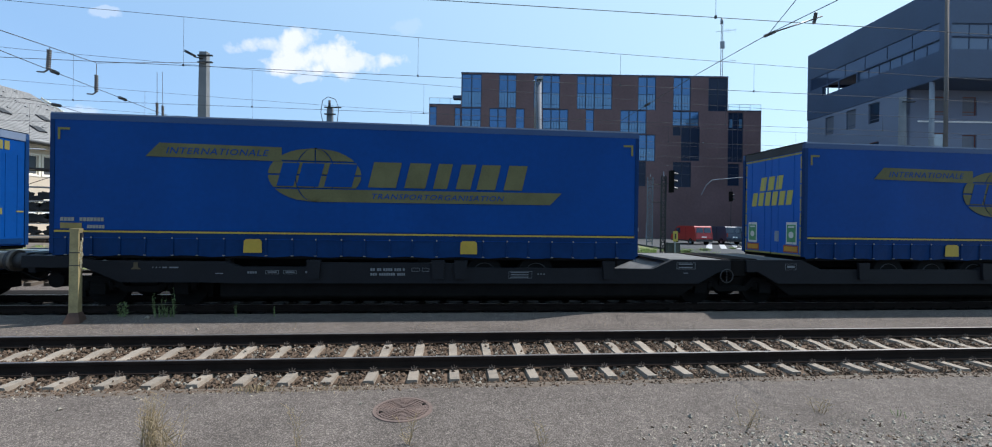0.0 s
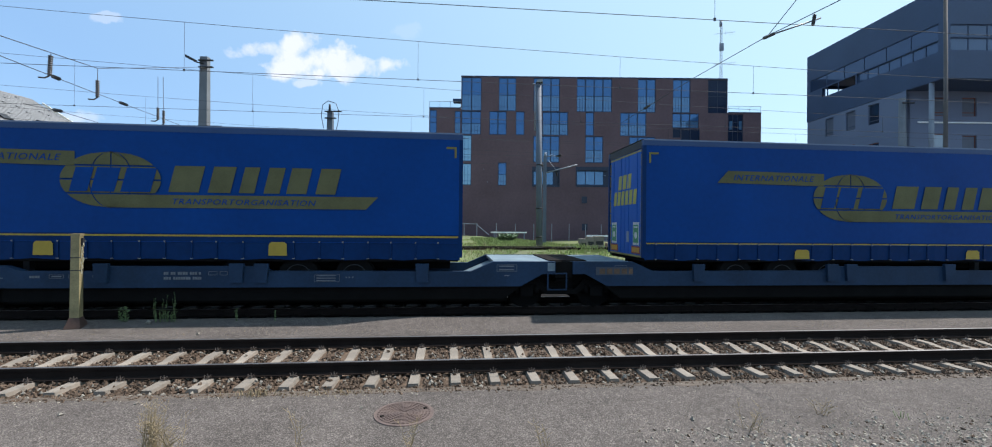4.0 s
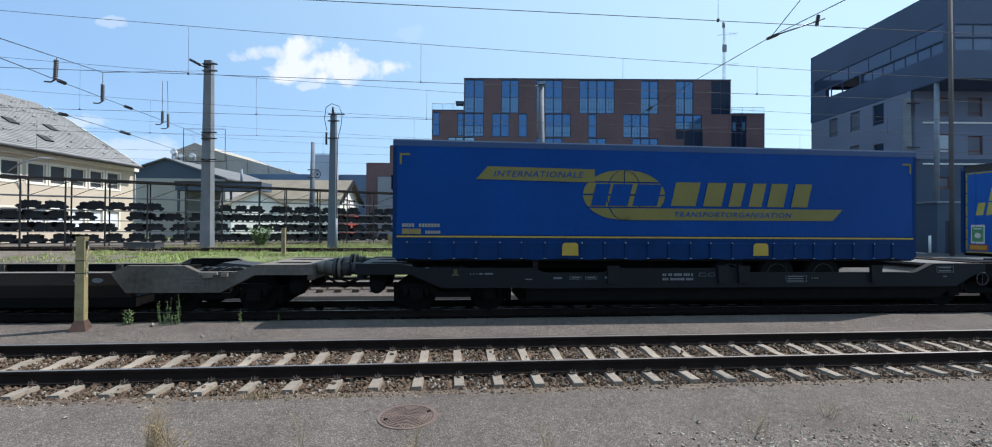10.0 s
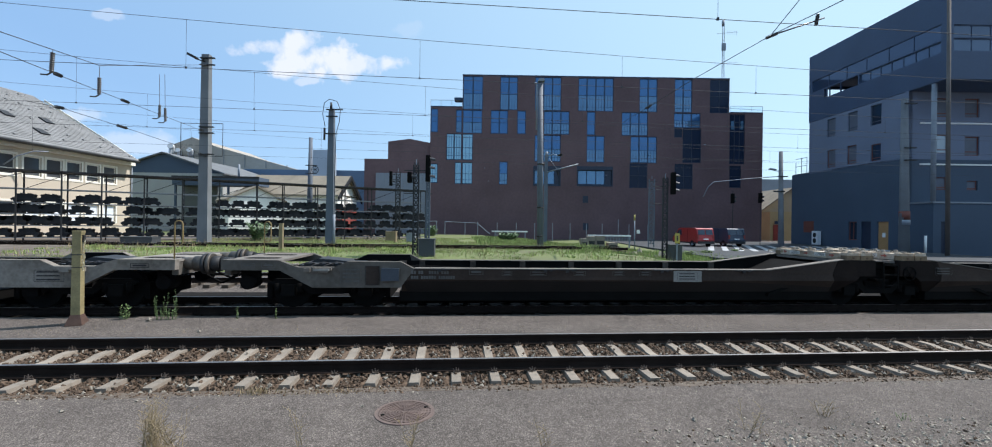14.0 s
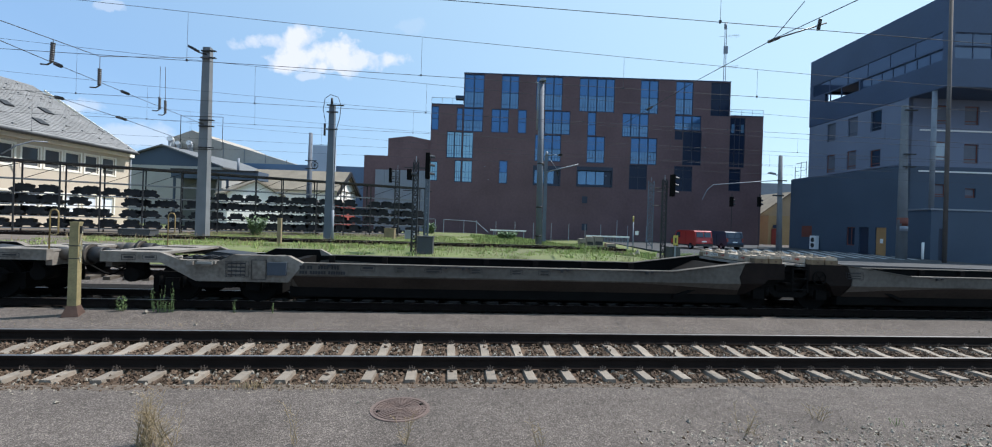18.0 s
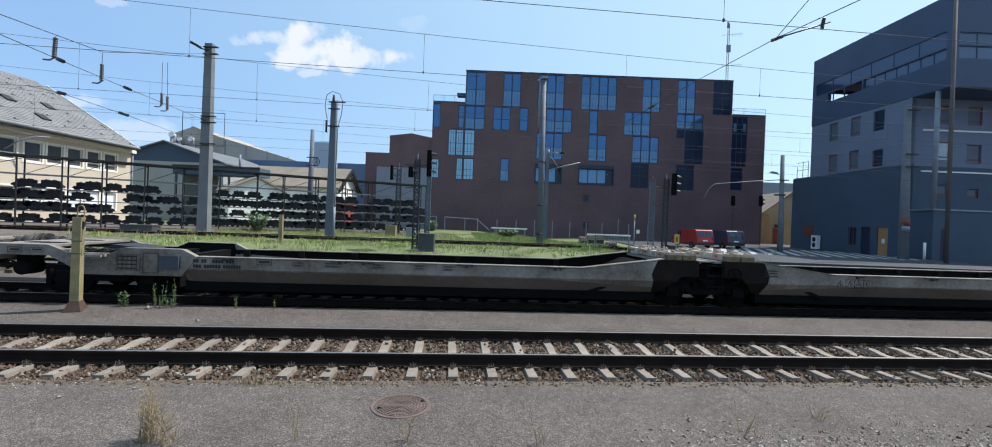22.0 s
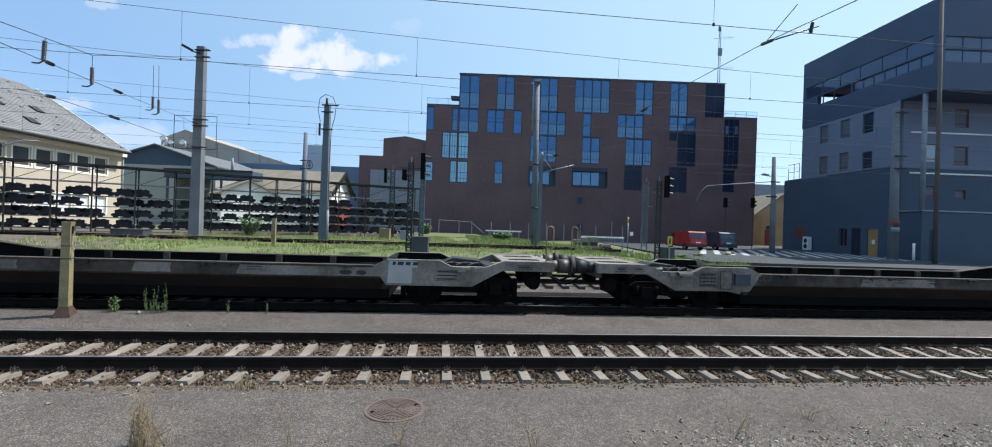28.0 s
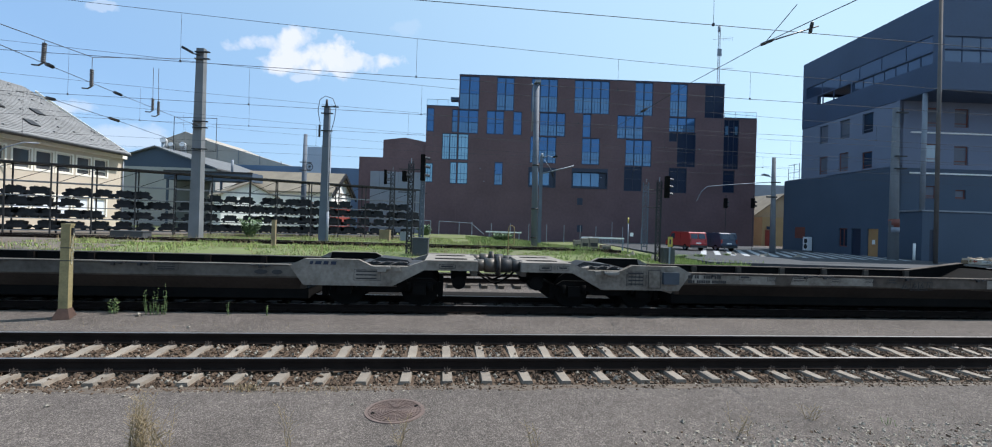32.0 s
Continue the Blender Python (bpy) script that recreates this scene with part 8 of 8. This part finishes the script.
    for x, dx in ((-10.4, 0.25), (-9.7, 0.42), (-8.6, 0.3), (-7.6, 0.3), (-6.9, 0.3)):
        boxed(w, x, 0.85, dx, 0.11, ink, y, bars=2, line=0.006)
    boxed(w, 9.6, 0.84, 0.5, 0.16, ink, y, bars=3, line=0.006)
    boxed(w, 1.4, 0.9, 0.5, 0.2, ink, y, bars=3, line=0.004)
    boxed(w, -16.5, 1.0, 0.3, 0.12, ink, y, bars=1)
    boxed(w, 16.0, 1.0, 0.4, 0.1, ink, y, bars=1)


def block(bm, pts, y):
    slab(bm, pts, y - 0.004, y)


def trailer(u, length, z0, z1, style, label, doors_right, wear, seed, drop=0.0):
    """A curtain-sided semi-trailer that stands in the pockets of a wagon."""
    rnd = random.Random(seed)
    t = thing("semi_trailer", pose(u, TRACK_2, 0), label, "semi-trailer", group="trailers on the train")
    L, hw = length, 1.275
    Y = -hw
    ink = (YELLOW, YELLOW_DULL)[wear]
    part("curtain", side_curtain(L, z0 + 0.6 - drop, z1 - 0.14, -hw, rnd), CURTAIN, t)
    part("curtain", side_curtain(L, z0 + 0.6 - drop, z1 - 0.14, hw, rnd), CURTAIN, t)
    for q in (-1, 1):
        hem = bmesh.new()
        n = 40
        a, b = [], []
        for k in range(n + 1):
            x = 0.06 + (L - 0.12) * k / n
            yy = q * (hw - 0.012 + 0.012 * math.sin(k * 2.4))
            a.append(hem.verts.new((x, yy, z0 + 0.02 * math.sin(k * 1.7))))
            b.append(hem.verts.new((x, q * hw, z0 + 0.6 - drop)))
        for k in range(n):
            hem.faces.new((a[k], a[k + 1], b[k + 1], b[k]))
        part("curtain_hem", hem, CURTAIN_DARK, t)
        cant = bmesh.new()
        box(cant, 0, L, min(q * hw, q * (hw - 0.1)), max(q * hw, q * (hw - 0.1)), z1 - 0.14, z1)
        part("cant_rail", cant, CANT, t, bevel=0.02)
        # added pale strip stands in for the sunlit edge of the roof
        part("sunlit_roof_edge", B(0.02, L - 0.02, min(q * (hw + 0.004), q * (hw - 0.06)), max(q * (hw + 0.004), q * (hw - 0.06)), z1 - 0.012, z1 + 0.022), HEADER, t)
        cable = bmesh.new()
        tube(cable, [(0.1, q * (hw + 0.012), z0 + 0.405), (L - 0.1, q * (hw + 0.012), z0 + 0.405)], 0.006, 5)
        part("hem_cable", cable, CURTAIN, t)
    roof = bmesh.new()
    n = 28
    a, b = [], []
    for k in range(n + 1):
        x = L * k / n
        zz = z1 + 0.02 + rnd.uniform(-0.008, 0.012)
        a.append(roof.verts.new((x, -hw + 0.02, zz)))
        b.append(roof.verts.new((x, hw - 0.02, zz)))
    for k in range(n):
        roof.faces.new((a[k], a[k + 1], b[k + 1], b[k]))
    part("roof_sheet", roof, ROOF_TARP, t)
    # corner posts and end walls
    for x in (0.0, L - 0.09):
        for q in (-1, 1):
            part("corner_post", B(x, x + 0.09, min(q * hw, q * (hw - 0.11)), max(q * hw, q * (hw - 0.11)), z0 + 0.05, z1 - 0.14), CURTAIN_DARK, t, bevel=0.015)
    for x, right in ((0.03, False), (L - 0.05, True)):
        part("end_header", B(x - 0.02, x + 0.05, -1.17, 1.17, z1 - 0.2, z1), STEEL_DARK if right == doors_right else HEADER, t)
        has_doors = right == doors_right
        if has_doors:
            for q in (-1, 1):
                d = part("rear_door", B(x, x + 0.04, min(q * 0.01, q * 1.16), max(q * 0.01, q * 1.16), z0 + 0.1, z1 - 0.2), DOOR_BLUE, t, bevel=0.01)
                xo = x + 0.045 if right else x - 0.005
                for k in (0.28, 0.86):
                    part("locking_bar", R((xo, q * k, z0 + 0.1), (xo, q * k, z1 - 0.2), 0.007, n=6), DOOR_BLUE, d)
                st = part("sticker", B(xo - 0.004, xo + 0.004, q * 0.80 - 0.19, q * 0.80 + 0.19, z0 + 0.36, z0 + 0.97), NOTICE, d, "green sticker in a white border")
                part("sticker_field", B(xo - 0.007, xo + 0.007, q * 0.80 - 0.16, q * 0.80 + 0.16, z0 + 0.42, z0 + 0.90), GREEN_SIGN, st)
                part("sticker_emblem", R((xo - 0.01, q * 0.80, z0 + 0.62), (xo + 0.01, q * 0.80, z0 + 0.62), 0.09, n=14), NOTICE, st)
                part("sticker_emblem", B(xo - 0.01, xo + 0.01, q * 0.80 - 0.11, q * 0.80 + 0.11, z0 + 0.82, z0 + 0.86), NOTICE, st)
                rf = part("reflector_plate", B(xo - 0.004, xo + 0.004, q * 0.78 - 0.27, q * 0.78 + 0.27, z0 + 0.13, z0 + 0.33), RED_MARK, d, "orange reflector plate with a red border")
                part("reflector_field", B(xo - 0.007, xo + 0.007, q * 0.78 - 0.235, q * 0.78 + 0.235, z0 + 0.165, z0 + 0.295), ORANGE, rf)
                tape = bmesh.new()
                for zz in (z0 + 0.05, z1 - 0.27):
                    box(tape, xo - 0.003, xo + 0.003, min(q * 0.02, q * 1.15), max(q * 0.02, q * 1.15), zz, zz + 0.05)
                for k in range(7):
                    zz = z0 + 0.13 + 0.38 * k
                    box(tape, xo - 0.003, xo + 0.003, q * 1.12 - 0.025, q * 1.12 + 0.025, zz, min(zz + 0.34, z1 - 0.28))
                part("reflective_tape", tape, TAPE, d)
            part("door_plate", B(xo - 0.006, xo + 0.006, -0.32, -0.16, z0 + 0.42, z0 + 0.72), GALV, t, "small grey plate")
            e = 1 if right else -1
            for count, zq, wid in ((3, z1 - 1.17, 0.33), (6, z1 - 1.62, 0.285)):
                for k in range(count):
                    ya = e * (k - count / 2) * wid
                    bm = bmesh.new()
                    for xx in (xo - 0.003, xo + 0.003):
                        bm.faces.new([bm.verts.new((xx, ya + e * dy, zz)) for dy, zz in ((0.0, zq), (wid * 0.72, zq), (wid * 0.72 + 0.07, zq + 0.4), (0.07, zq + 0.4))])
                    v = list(bm.verts)
                    for i in range(4):
                        bm.faces.new((v[i], v[(i + 1) % 4], v[4 + (i + 1) % 4], v[4 + i]))
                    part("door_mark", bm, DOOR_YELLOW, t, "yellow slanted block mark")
        else:
            front_end(t, x, z0, z1, doors_right)
    # printed marks on the curtains
    S = Y - 0.002
    zc = z1 - 4.21 - 1.15 * drop
    mk = bmesh.new()
    block(mk, [(0.16, 3.89 + z1 - 4.21), (0.41, 3.89 + z1 - 4.21), (0.41, 3.84 + z1 - 4.21), (0.21, 3.84 + z1 - 4.21), (0.21, 3.62 + z1 - 4.21), (0.16, 3.62 + z1 - 4.21)], S)
    part("corner_mark", mk, YELLOW, t)
    mk = bmesh.new()
    block(mk, [(L - 0.16, 3.89 + z1 - 4.21), (L - 0.41, 3.89 + z1 - 4.21), (L - 0.41, 3.84 + z1 - 4.21), (L - 0.21, 3.84 + z1 - 4.21), (L - 0.21, 3.62 + z1 - 4.21), (L - 0.16, 3.62 + z1 - 4.21)], S)
    part("corner_mark", mk, YELLOW, t)
    st = bmesh.new()
    block(st, [(0.1, z0 + 0.53 - drop), (L - 0.1, z0 + 0.53 - drop), (L - 0.1, z0 + 0.57 - drop), (0.1, z0 + 0.57 - drop)], S - 0.001)
    part("stripe", st, YELLOW_FLAP, t)
    for x in (4.17, 9.23):
        bm = bmesh.new()
        block(bm, [(x, z0 + 0.09 - 0.4 * drop), (x + 0.42, z0 + 0.09 - 0.4 * drop), (x + 0.41, z0 + 0.36 - drop), (x + 0.36, z0 + 0.41 - drop), (x + 0.06, z0 + 0.41 - drop), (x + 0.01, z0 + 0.36 - drop)], S - 0.012)
        part("lifting_flap", bm, YELLOW_FLAP, t)
    logo(t, style, ink, S, zc)
    writing(t, L, z0 - drop, S, doors_right)
    k = 0
    x = 0.35
    while x < L - 0.3:
        if any(a - 0.08 < x < a + 0.5 for a in (4.17, 9.23)):
            x += 0.1
            continue
        part("strap", STRAP, None, t, m=pose(x, Y, z0))
        x += 0.56 + (0.03 if k % 2 else -0.02)
        k += 1
    # chassis and running gear down in the pocket
    ch = bmesh.new()
    for q in (-0.55, 0.55):
        box(ch, 0.3, L - 0.3, q - 0.07, q + 0.07, z0 - 0.28, z0 - 0.02)
    box(ch, 0.1, L - 0.1, -1.24, 1.24, z0 - 0.05, z0 + 0.02)
    part("chassis", ch, BLACK, t)
    for k in range(3):
        xw = (L - 2.6 - 1.31 * k) if doors_right else (2.6 + 1.31 * k)
        ax = part("axle", R((xw, -0.95, z0 - 0.42), (xw, 0.95, z0 - 0.42), 0.07, n=8), BLACK, t)
        for q in (-1, 1):
            ty = bmesh.new()
            rod(ty, (xw, q * 0.83, z0 - 0.42), (xw, q * 1.16, z0 - 0.42), 0.47, n=24)
            part("tyre", ty, TYRE, ax, bevel=0.03)
            rm = bmesh.new()
            rod(rm, (xw, q * 1.12, z0 - 0.42), (xw, q * 1.163, z0 - 0.42), 0.25, n=18)
            rod(rm, (xw, q * 1.16, z0 - 0.42), (xw, q * 1.20, z0 - 0.42), 0.12, n=12)
            part("rim", rm, BLACK, ax)
            lip = bmesh.new()
            tube(lip, [(xw + 0.29 * math.cos(k * math.tau / 20), q * 1.163, z0 - 0.42 + 0.29 * math.sin(k * math.tau / 20)) for k in range(21)], 0.011, 5)
            part("rim_lip", lip, STEEL_DARK, ax)
    xl = 3.6 if doors_right else L - 3.6
    for q in (-0.7, 0.7):
        part("landing_leg", B(xl - 0.07, xl + 0.07, q - 0.07, q + 0.07, z0 - 0.75, z0 - 0.05), STEEL_DARK, t)
    ROLLING.append((t, u))
    return t


def front_end(t, x, z0, z1, faces_left):
    """The plain front wall of a trailer with its small print, cooler grille and couplings."""
    w = part("front_wall", B(x, x + 0.03, -1.16, 1.16, z0 + 0.05, z1 - 0.14), CURTAIN, t)
    xo = x - 0.004 if faces_left else x + 0.034
    e = -1 if faces_left else 1
    for k in range(10):
        if k == 3:
            continue
        ya = e * (-1.02 + 0.18 * k)
        part("front_print", B(xo - 0.003, xo + 0.003, min(ya, ya + e * 0.135), max(ya, ya + e * 0.135), z1 - 0.5, z1 - 0.27), YELLOW, w, "yellow block mark")
    for k in range(7):
        y = -1.0 + 0.33 * k
        part("wall_fold", B(x - 0.008, x + 0.038, y - 0.02, y + 0.02, z0 + 0.3, z1 - 0.6), CURTAIN, w)
    ya = -e * 0.3
    cp = part("coupling_panel", B(xo - 0.05, xo + 0.05, ya - 0.33, ya + 0.33, z0 + 0.42, z0 + 0.86), WHITE_PLASTIC, w, "white bracket with brake couplings", bevel=0.015)
    # proud black bars paint the dark of the panel's slots
    part("panel_recess", B(xo - 0.054, xo + 0.054, ya - 0.22, ya + 0.22, z0 + 0.6, z0 + 0.66), BLACK, cp)
    part("panel_recess", B(xo - 0.054, xo + 0.054, ya - 0.15, ya + 0.19, z0 + 0.47, z0 + 0.54), BLACK, cp)
    for dy in (-0.2, 0.16):
        part("coupling_head", R((xo - 0.09, ya + dy, z0 + 0.86), (xo + 0.09, ya + dy, z0 + 0.86), 0.06, n=10), BLACK, cp)
    for y, dy, zz, dz in ((-0.88, 0.08, 0.72, 0.3), (-0.66, 0.08, 0.86, 0.16), (0.46, 0.09, 0.88, 0.16), (1.04, 0.1, 0.94, 0.04)):
        part("small_plate", B(xo - 0.005, xo + 0.005, e * y - dy, e * y + dy, z0 + zz, z0 + zz + dz), YELLOW, w)
    part("bumper_rail", B(xo - 0.03, xo + 0.03, -1.1, 1.1, z0 + 0.1, z0 + 0.24), CURTAIN_DARK, w)


def side_curtain(L, za, zb, y, rnd):
    """A slack sheet with faint upright waves."""
    bm = bmesh.new()
    nx, nz = 60, 6
    q = 1 if y > 0 else -1
    ph = rnd.uniform(0, 6)
    rows = []
    for j in range(nz + 1):
        z = za + (zb - za) * j / nz
        row = []
        for i in range(nx + 1):
            x = 0.05 + (L - 0.1) * i / nx
            belly = math.sin(math.pi * j / nz) * 0.012
            row.append(bm.verts.new((x, y - q * (0.006 + belly * (1 + math.sin(i * 0.7 + ph)) * 0.5), z)))
        rows.append(row)
    for a, b in zip(rows, rows[1:]):
        for i in range(nx):
            f = bm.faces.new((a[i], a[i + 1], b[i + 1], b[i]))
            f.smooth = True
    return bm


def strap_mesh():
    bm = bmesh.new()
    box(bm, -0.016, 0.016, -0.018, -0.002, 0.03, 0.44)
    me = mesh_of("strap", bm, CURTAIN_DARK)
    me.materials.append(PALE_INK)
    bm = bmesh.new()
    bm.from_mesh(me)
    n = len(bm.faces)
    box(bm, -0.014, 0.014, -0.026, -0.016, 0.395, 0.43)
    box(bm, -0.028, 0.028, -0.024, -0.008, 0.012, 0.028)
    bm.faces.ensure_lookup_table()
    for f in bm.faces[n:]:
        f.material_index = 1
    bm.to_mesh(me)
    bm.free()
    return me


STRAP = strap_mesh()


def disc(cx, cz, rx, rz, n=40, a0=0.0, a1=math.tau):
    return [(cx + rx * math.cos(a0 + (a1 - a0) * k / n), cz + rz * math.sin(a0 + (a1 - a0) * k / n)) for k in range(n)]


def slanted(x0, x1, z0, z1, lean=0.14):
    return [(x0, z0), (x1, z0), (x1 + lean, z1), (x0 + lean, z1)]


def logo(t, style, ink, S, zc):
    """The haulier's mark in plain shapes: a globe, two bands and slanted blocks."""
    bm = bmesh.new()
    if style == "A":
        block(bm, [(x, z + zc) for x, z in ((2.01, 3.29), (5.0, 3.25), (5.0, 3.58), (2.3, 3.61))], S)
        part("upper_band", bm, ink, t)
        bm = bmesh.new()
        block(bm, [(x, z + zc) for x, z in ((5.7, 2.31), (11.46, 2.33), (11.75, 2.63), (5.7, 2.61))], S)
        part("lower_band", bm, ink, t)
        globe(t, 5.77, 2.945 + zc, 1.07, 0.64, S - 0.006, ink)
        for x0, x1 in ((4.9, 5.28), (5.35, 5.85), (5.98, 6.62)):
            part("blue_block", one_block(slanted(x0, x1, 2.67 + zc, 3.22 + zc), S - 0.014), CURTAIN, t)
        spans = ((7.0, 7.72), (7.86, 8.42), (8.55, 8.95), (9.1, 9.52), (9.61, 10.13), (10.28, 10.8))
        lo, hi = 2.68 + zc, 3.29 + zc
        small = ((2.45, 3.36, 4.72, 3.51, "INTERNATIONALE"), (7.1, 2.4, 10.3, 2.53, "TRANSPORTORGANISATION"))
    else:
        block(bm, [(x, z + zc) for x, z in ((2.1, 3.44), (6.0, 3.44), (6.0, 3.7), (2.35, 3.7))], S)
        part("upper_band", bm, ink, t)
        bm = bmesh.new()
        block(bm, [(x, z + zc) for x, z in ((6.3, 2.38), (10.8, 2.38), (11.06, 2.6), (6.3, 2.62))], S)
        part("lower_band", bm, ink, t)
        globe(t, 6.17, 3.03 + zc, 1.08, 0.65, S - 0.006, ink)
        spans = ((2.2, 2.75), (2.85, 3.55), (3.7, 4.65), (7.42, 8.12), (8.22, 8.78), (8.88, 9.22), (9.35, 9.75), (9.84, 10.34), (10.45, 10.95))
        lo, hi = 2.71 + zc, 3.27 + zc
        small = ()
    for x0, x1 in spans:
        part("letter_block", one_block(slanted(x0, x1 - 0.06, lo, hi), S), ink, t)
    for x0, za, x1, zb, word in small:
        part("small_lettering", lettering(word, x0, x1, za + zc, zb + zc, S - 0.008), CURTAIN, t)


def lettering(word, x0, x1, z0, z1, y):
    """A word in slanted capitals, fitted into a strip of the curtain's side."""
    cu = bpy.data.curves.new("lettering", "FONT")
    cu.body, cu.shear, cu.resolution_u, cu.extrude, cu.space_character = word, 0.25, 2, 0.002, 1.12
    ob = bpy.data.objects.new("lettering", cu)
    me = bpy.data.meshes.new_from_object(ob)
    bpy.data.objects.remove(ob)
    xs, zs = [v.co.x for v in me.vertices], [v.co.y for v in me.vertices]
    a, b, c, d = min(xs), max(xs), min(zs), max(zs)
    for v in me.vertices:
        v.co = (x0 + (v.co.x - a) / (b - a) * (x1 - x0), y - v.co.z, z0 + (v.co.y - c) / (d - c) * (z1 - z0))
    bm = bmesh.new()
    bm.from_mesh(me)
    bpy.data.meshes.remove(me)
    return bm


def one_block(pts, y):
    bm = bmesh.new()
    block(bm, pts, y)
    return bm


def globe(t, cx, cz, rx, rz, y, ink):
    """A disc cut by meridians and parallels, segment by segment."""
    lats = [-1.0, -0.5, 0.0, 0.5, 1.0]
    gap = 0.02
    for la, lb in zip(lats, lats[1:]):
        za, zb = la * rz + (gap if la > -1 else 0), lb * rz - (gap if lb < 1 else 0)
        for ma, mb in ((-1.0, -0.42), (-0.42, 0.0), (0.0, 0.42), (0.42, 1.0)):
            pts = []
            for k in range(7):
                z = za + (zb - za) * k / 6
                pts.append((cx + ma * rx * math.sqrt(max(0.0, 1 - (z / rz) ** 2)) + (gap * 0.7 if ma > -1 else 0), cz + z))
            for k in range(7):
                z = zb + (za - zb) * k / 6
                pts.append((cx + mb * rx * math.sqrt(max(0.0, 1 - (z / rz) ** 2)) - (gap * 0.7 if mb < 1 else 0), cz + z))
            clean = [pts[0]]
            for p in pts[1:]:
                if (Vector(p) - Vector(clean[-1])).length > 0.004:
                    clean.append(p)
            bm = bmesh.new()
            slab(bm, clean, y - 0.003, y)
            part("globe_segment", bm, ink, t)


def writing(t, L, z0, S, doors_right):
    x = 0.23 if doors_right else L - 1.3
    zz = z0 + 0.62
    letter_bars(t, x, zz + 0.16, S - 0.002, [0.062] * 4 + [-0.1] + [0.06] * 7, 0.085, PALE_INK, "unit_number")
    letter_bars(t, x + 0.56, zz, S - 0.002, [0.05] * 6, 0.075, PALE_INK, "unit_number")
    part("code_plate", one_block([(x, zz - 0.01), (x + 0.45, zz - 0.01), (x + 0.45, zz + 0.12), (x, zz + 0.12)], S - 0.002), CODE_PLATE, t, "dull yellow code plate")


trailer(9.32, 13.85, 1.25, 4.33, "A", "blue curtain-sided trailer with faded yellow print, doors inward", False, 1, 11)
trailer(-9.0, 13.75, 1.22, 4.43, "A", "tall blue curtain-sided trailer with dull yellow print", True, 1, 12)
trailer(-25.45, 13.85, 1.25, 4.33, "A", "blue curtain-sided trailer with dull yellow globe mark", False, 1, 13, 0.13)
trailer(-43.82, 13.78, 1.25, 4.33, "A", "blue curtain-sided trailer with faded lower print", True, 1, 14)
trailer(-60.1, 13.95, 1.32, 4.22, "B", "blue curtain-sided trailer with large bright yellow globe", False, 0, 15)
trailer(-78.5, 13.9, 1.32, 4.21, "A", "blue curtain-sided trailer with clear yellow print", True, 0, 16)
wagon(7.45, "dark", "twin", "dark grey articulated pocket wagon loaded with two trailers", 1)
wagon(-27.5, "blue", "twin", "faded blue articulated pocket wagon loaded with two trailers", 2)
wagon(-62.4, "dark", "twin", "dark grey articulated pocket wagon loaded with two trailers", 3, rails=((-1, -0.9),))
wagon(-97.3, "brown", "pocket", "grimy brown empty articulated pocket wagon", 4, rails=((1, 1.1),))
wagon(-132.2, "grey", "pocket", "dirty light grey empty articulated pocket wagon", 5, rails=((1, 1.1), (-1, -1.1)), beam="umber")
wagon(-167.2, "grey", "pocket", "light grey empty articulated pocket wagon with rusty joint", 6, rails=((1, 1.1), (-1, -1.1)))
wagon(-202.38, "grey", "pocket", "brown-grey empty articulated pocket wagon with pale ends", 7, rails=((1, 1.1), (-1, -1.1)), beam="patchy")
wagon(-237.42, "grey", "pocket", "brown empty articulated pocket wagon with patched paint and pale ends", 8, rails=((1, 1.1), (-1, -1.1)), beam="patchy")
wagon(-272.4, "grey", "pocket", "dirty light grey empty articulated pocket wagon", 9, rails=((1, 1.1),), beam="umber")


# ---- what moves ----
def motions():
    times = [0.0, 1.0] + [0.5 * k for k in range(4, 64, 2)] + [32.0]
    for ob, u in ROLLING:
        walk(ob, [(t, pose(u + travelled(t), TRACK_2, 0)) for t in sorted(set(times))])
    # the wheels roll
    for wheel, x, u in WHEELS:
        rows, k = [], 0
        while k <= 960:
            t = k / 30
            rows.append((t, pose(x, 0, 0.46, 0, math.degrees(travelled(t) / 0.46), 0)))
            k += 2
        walk(wheel, rows)


motions()
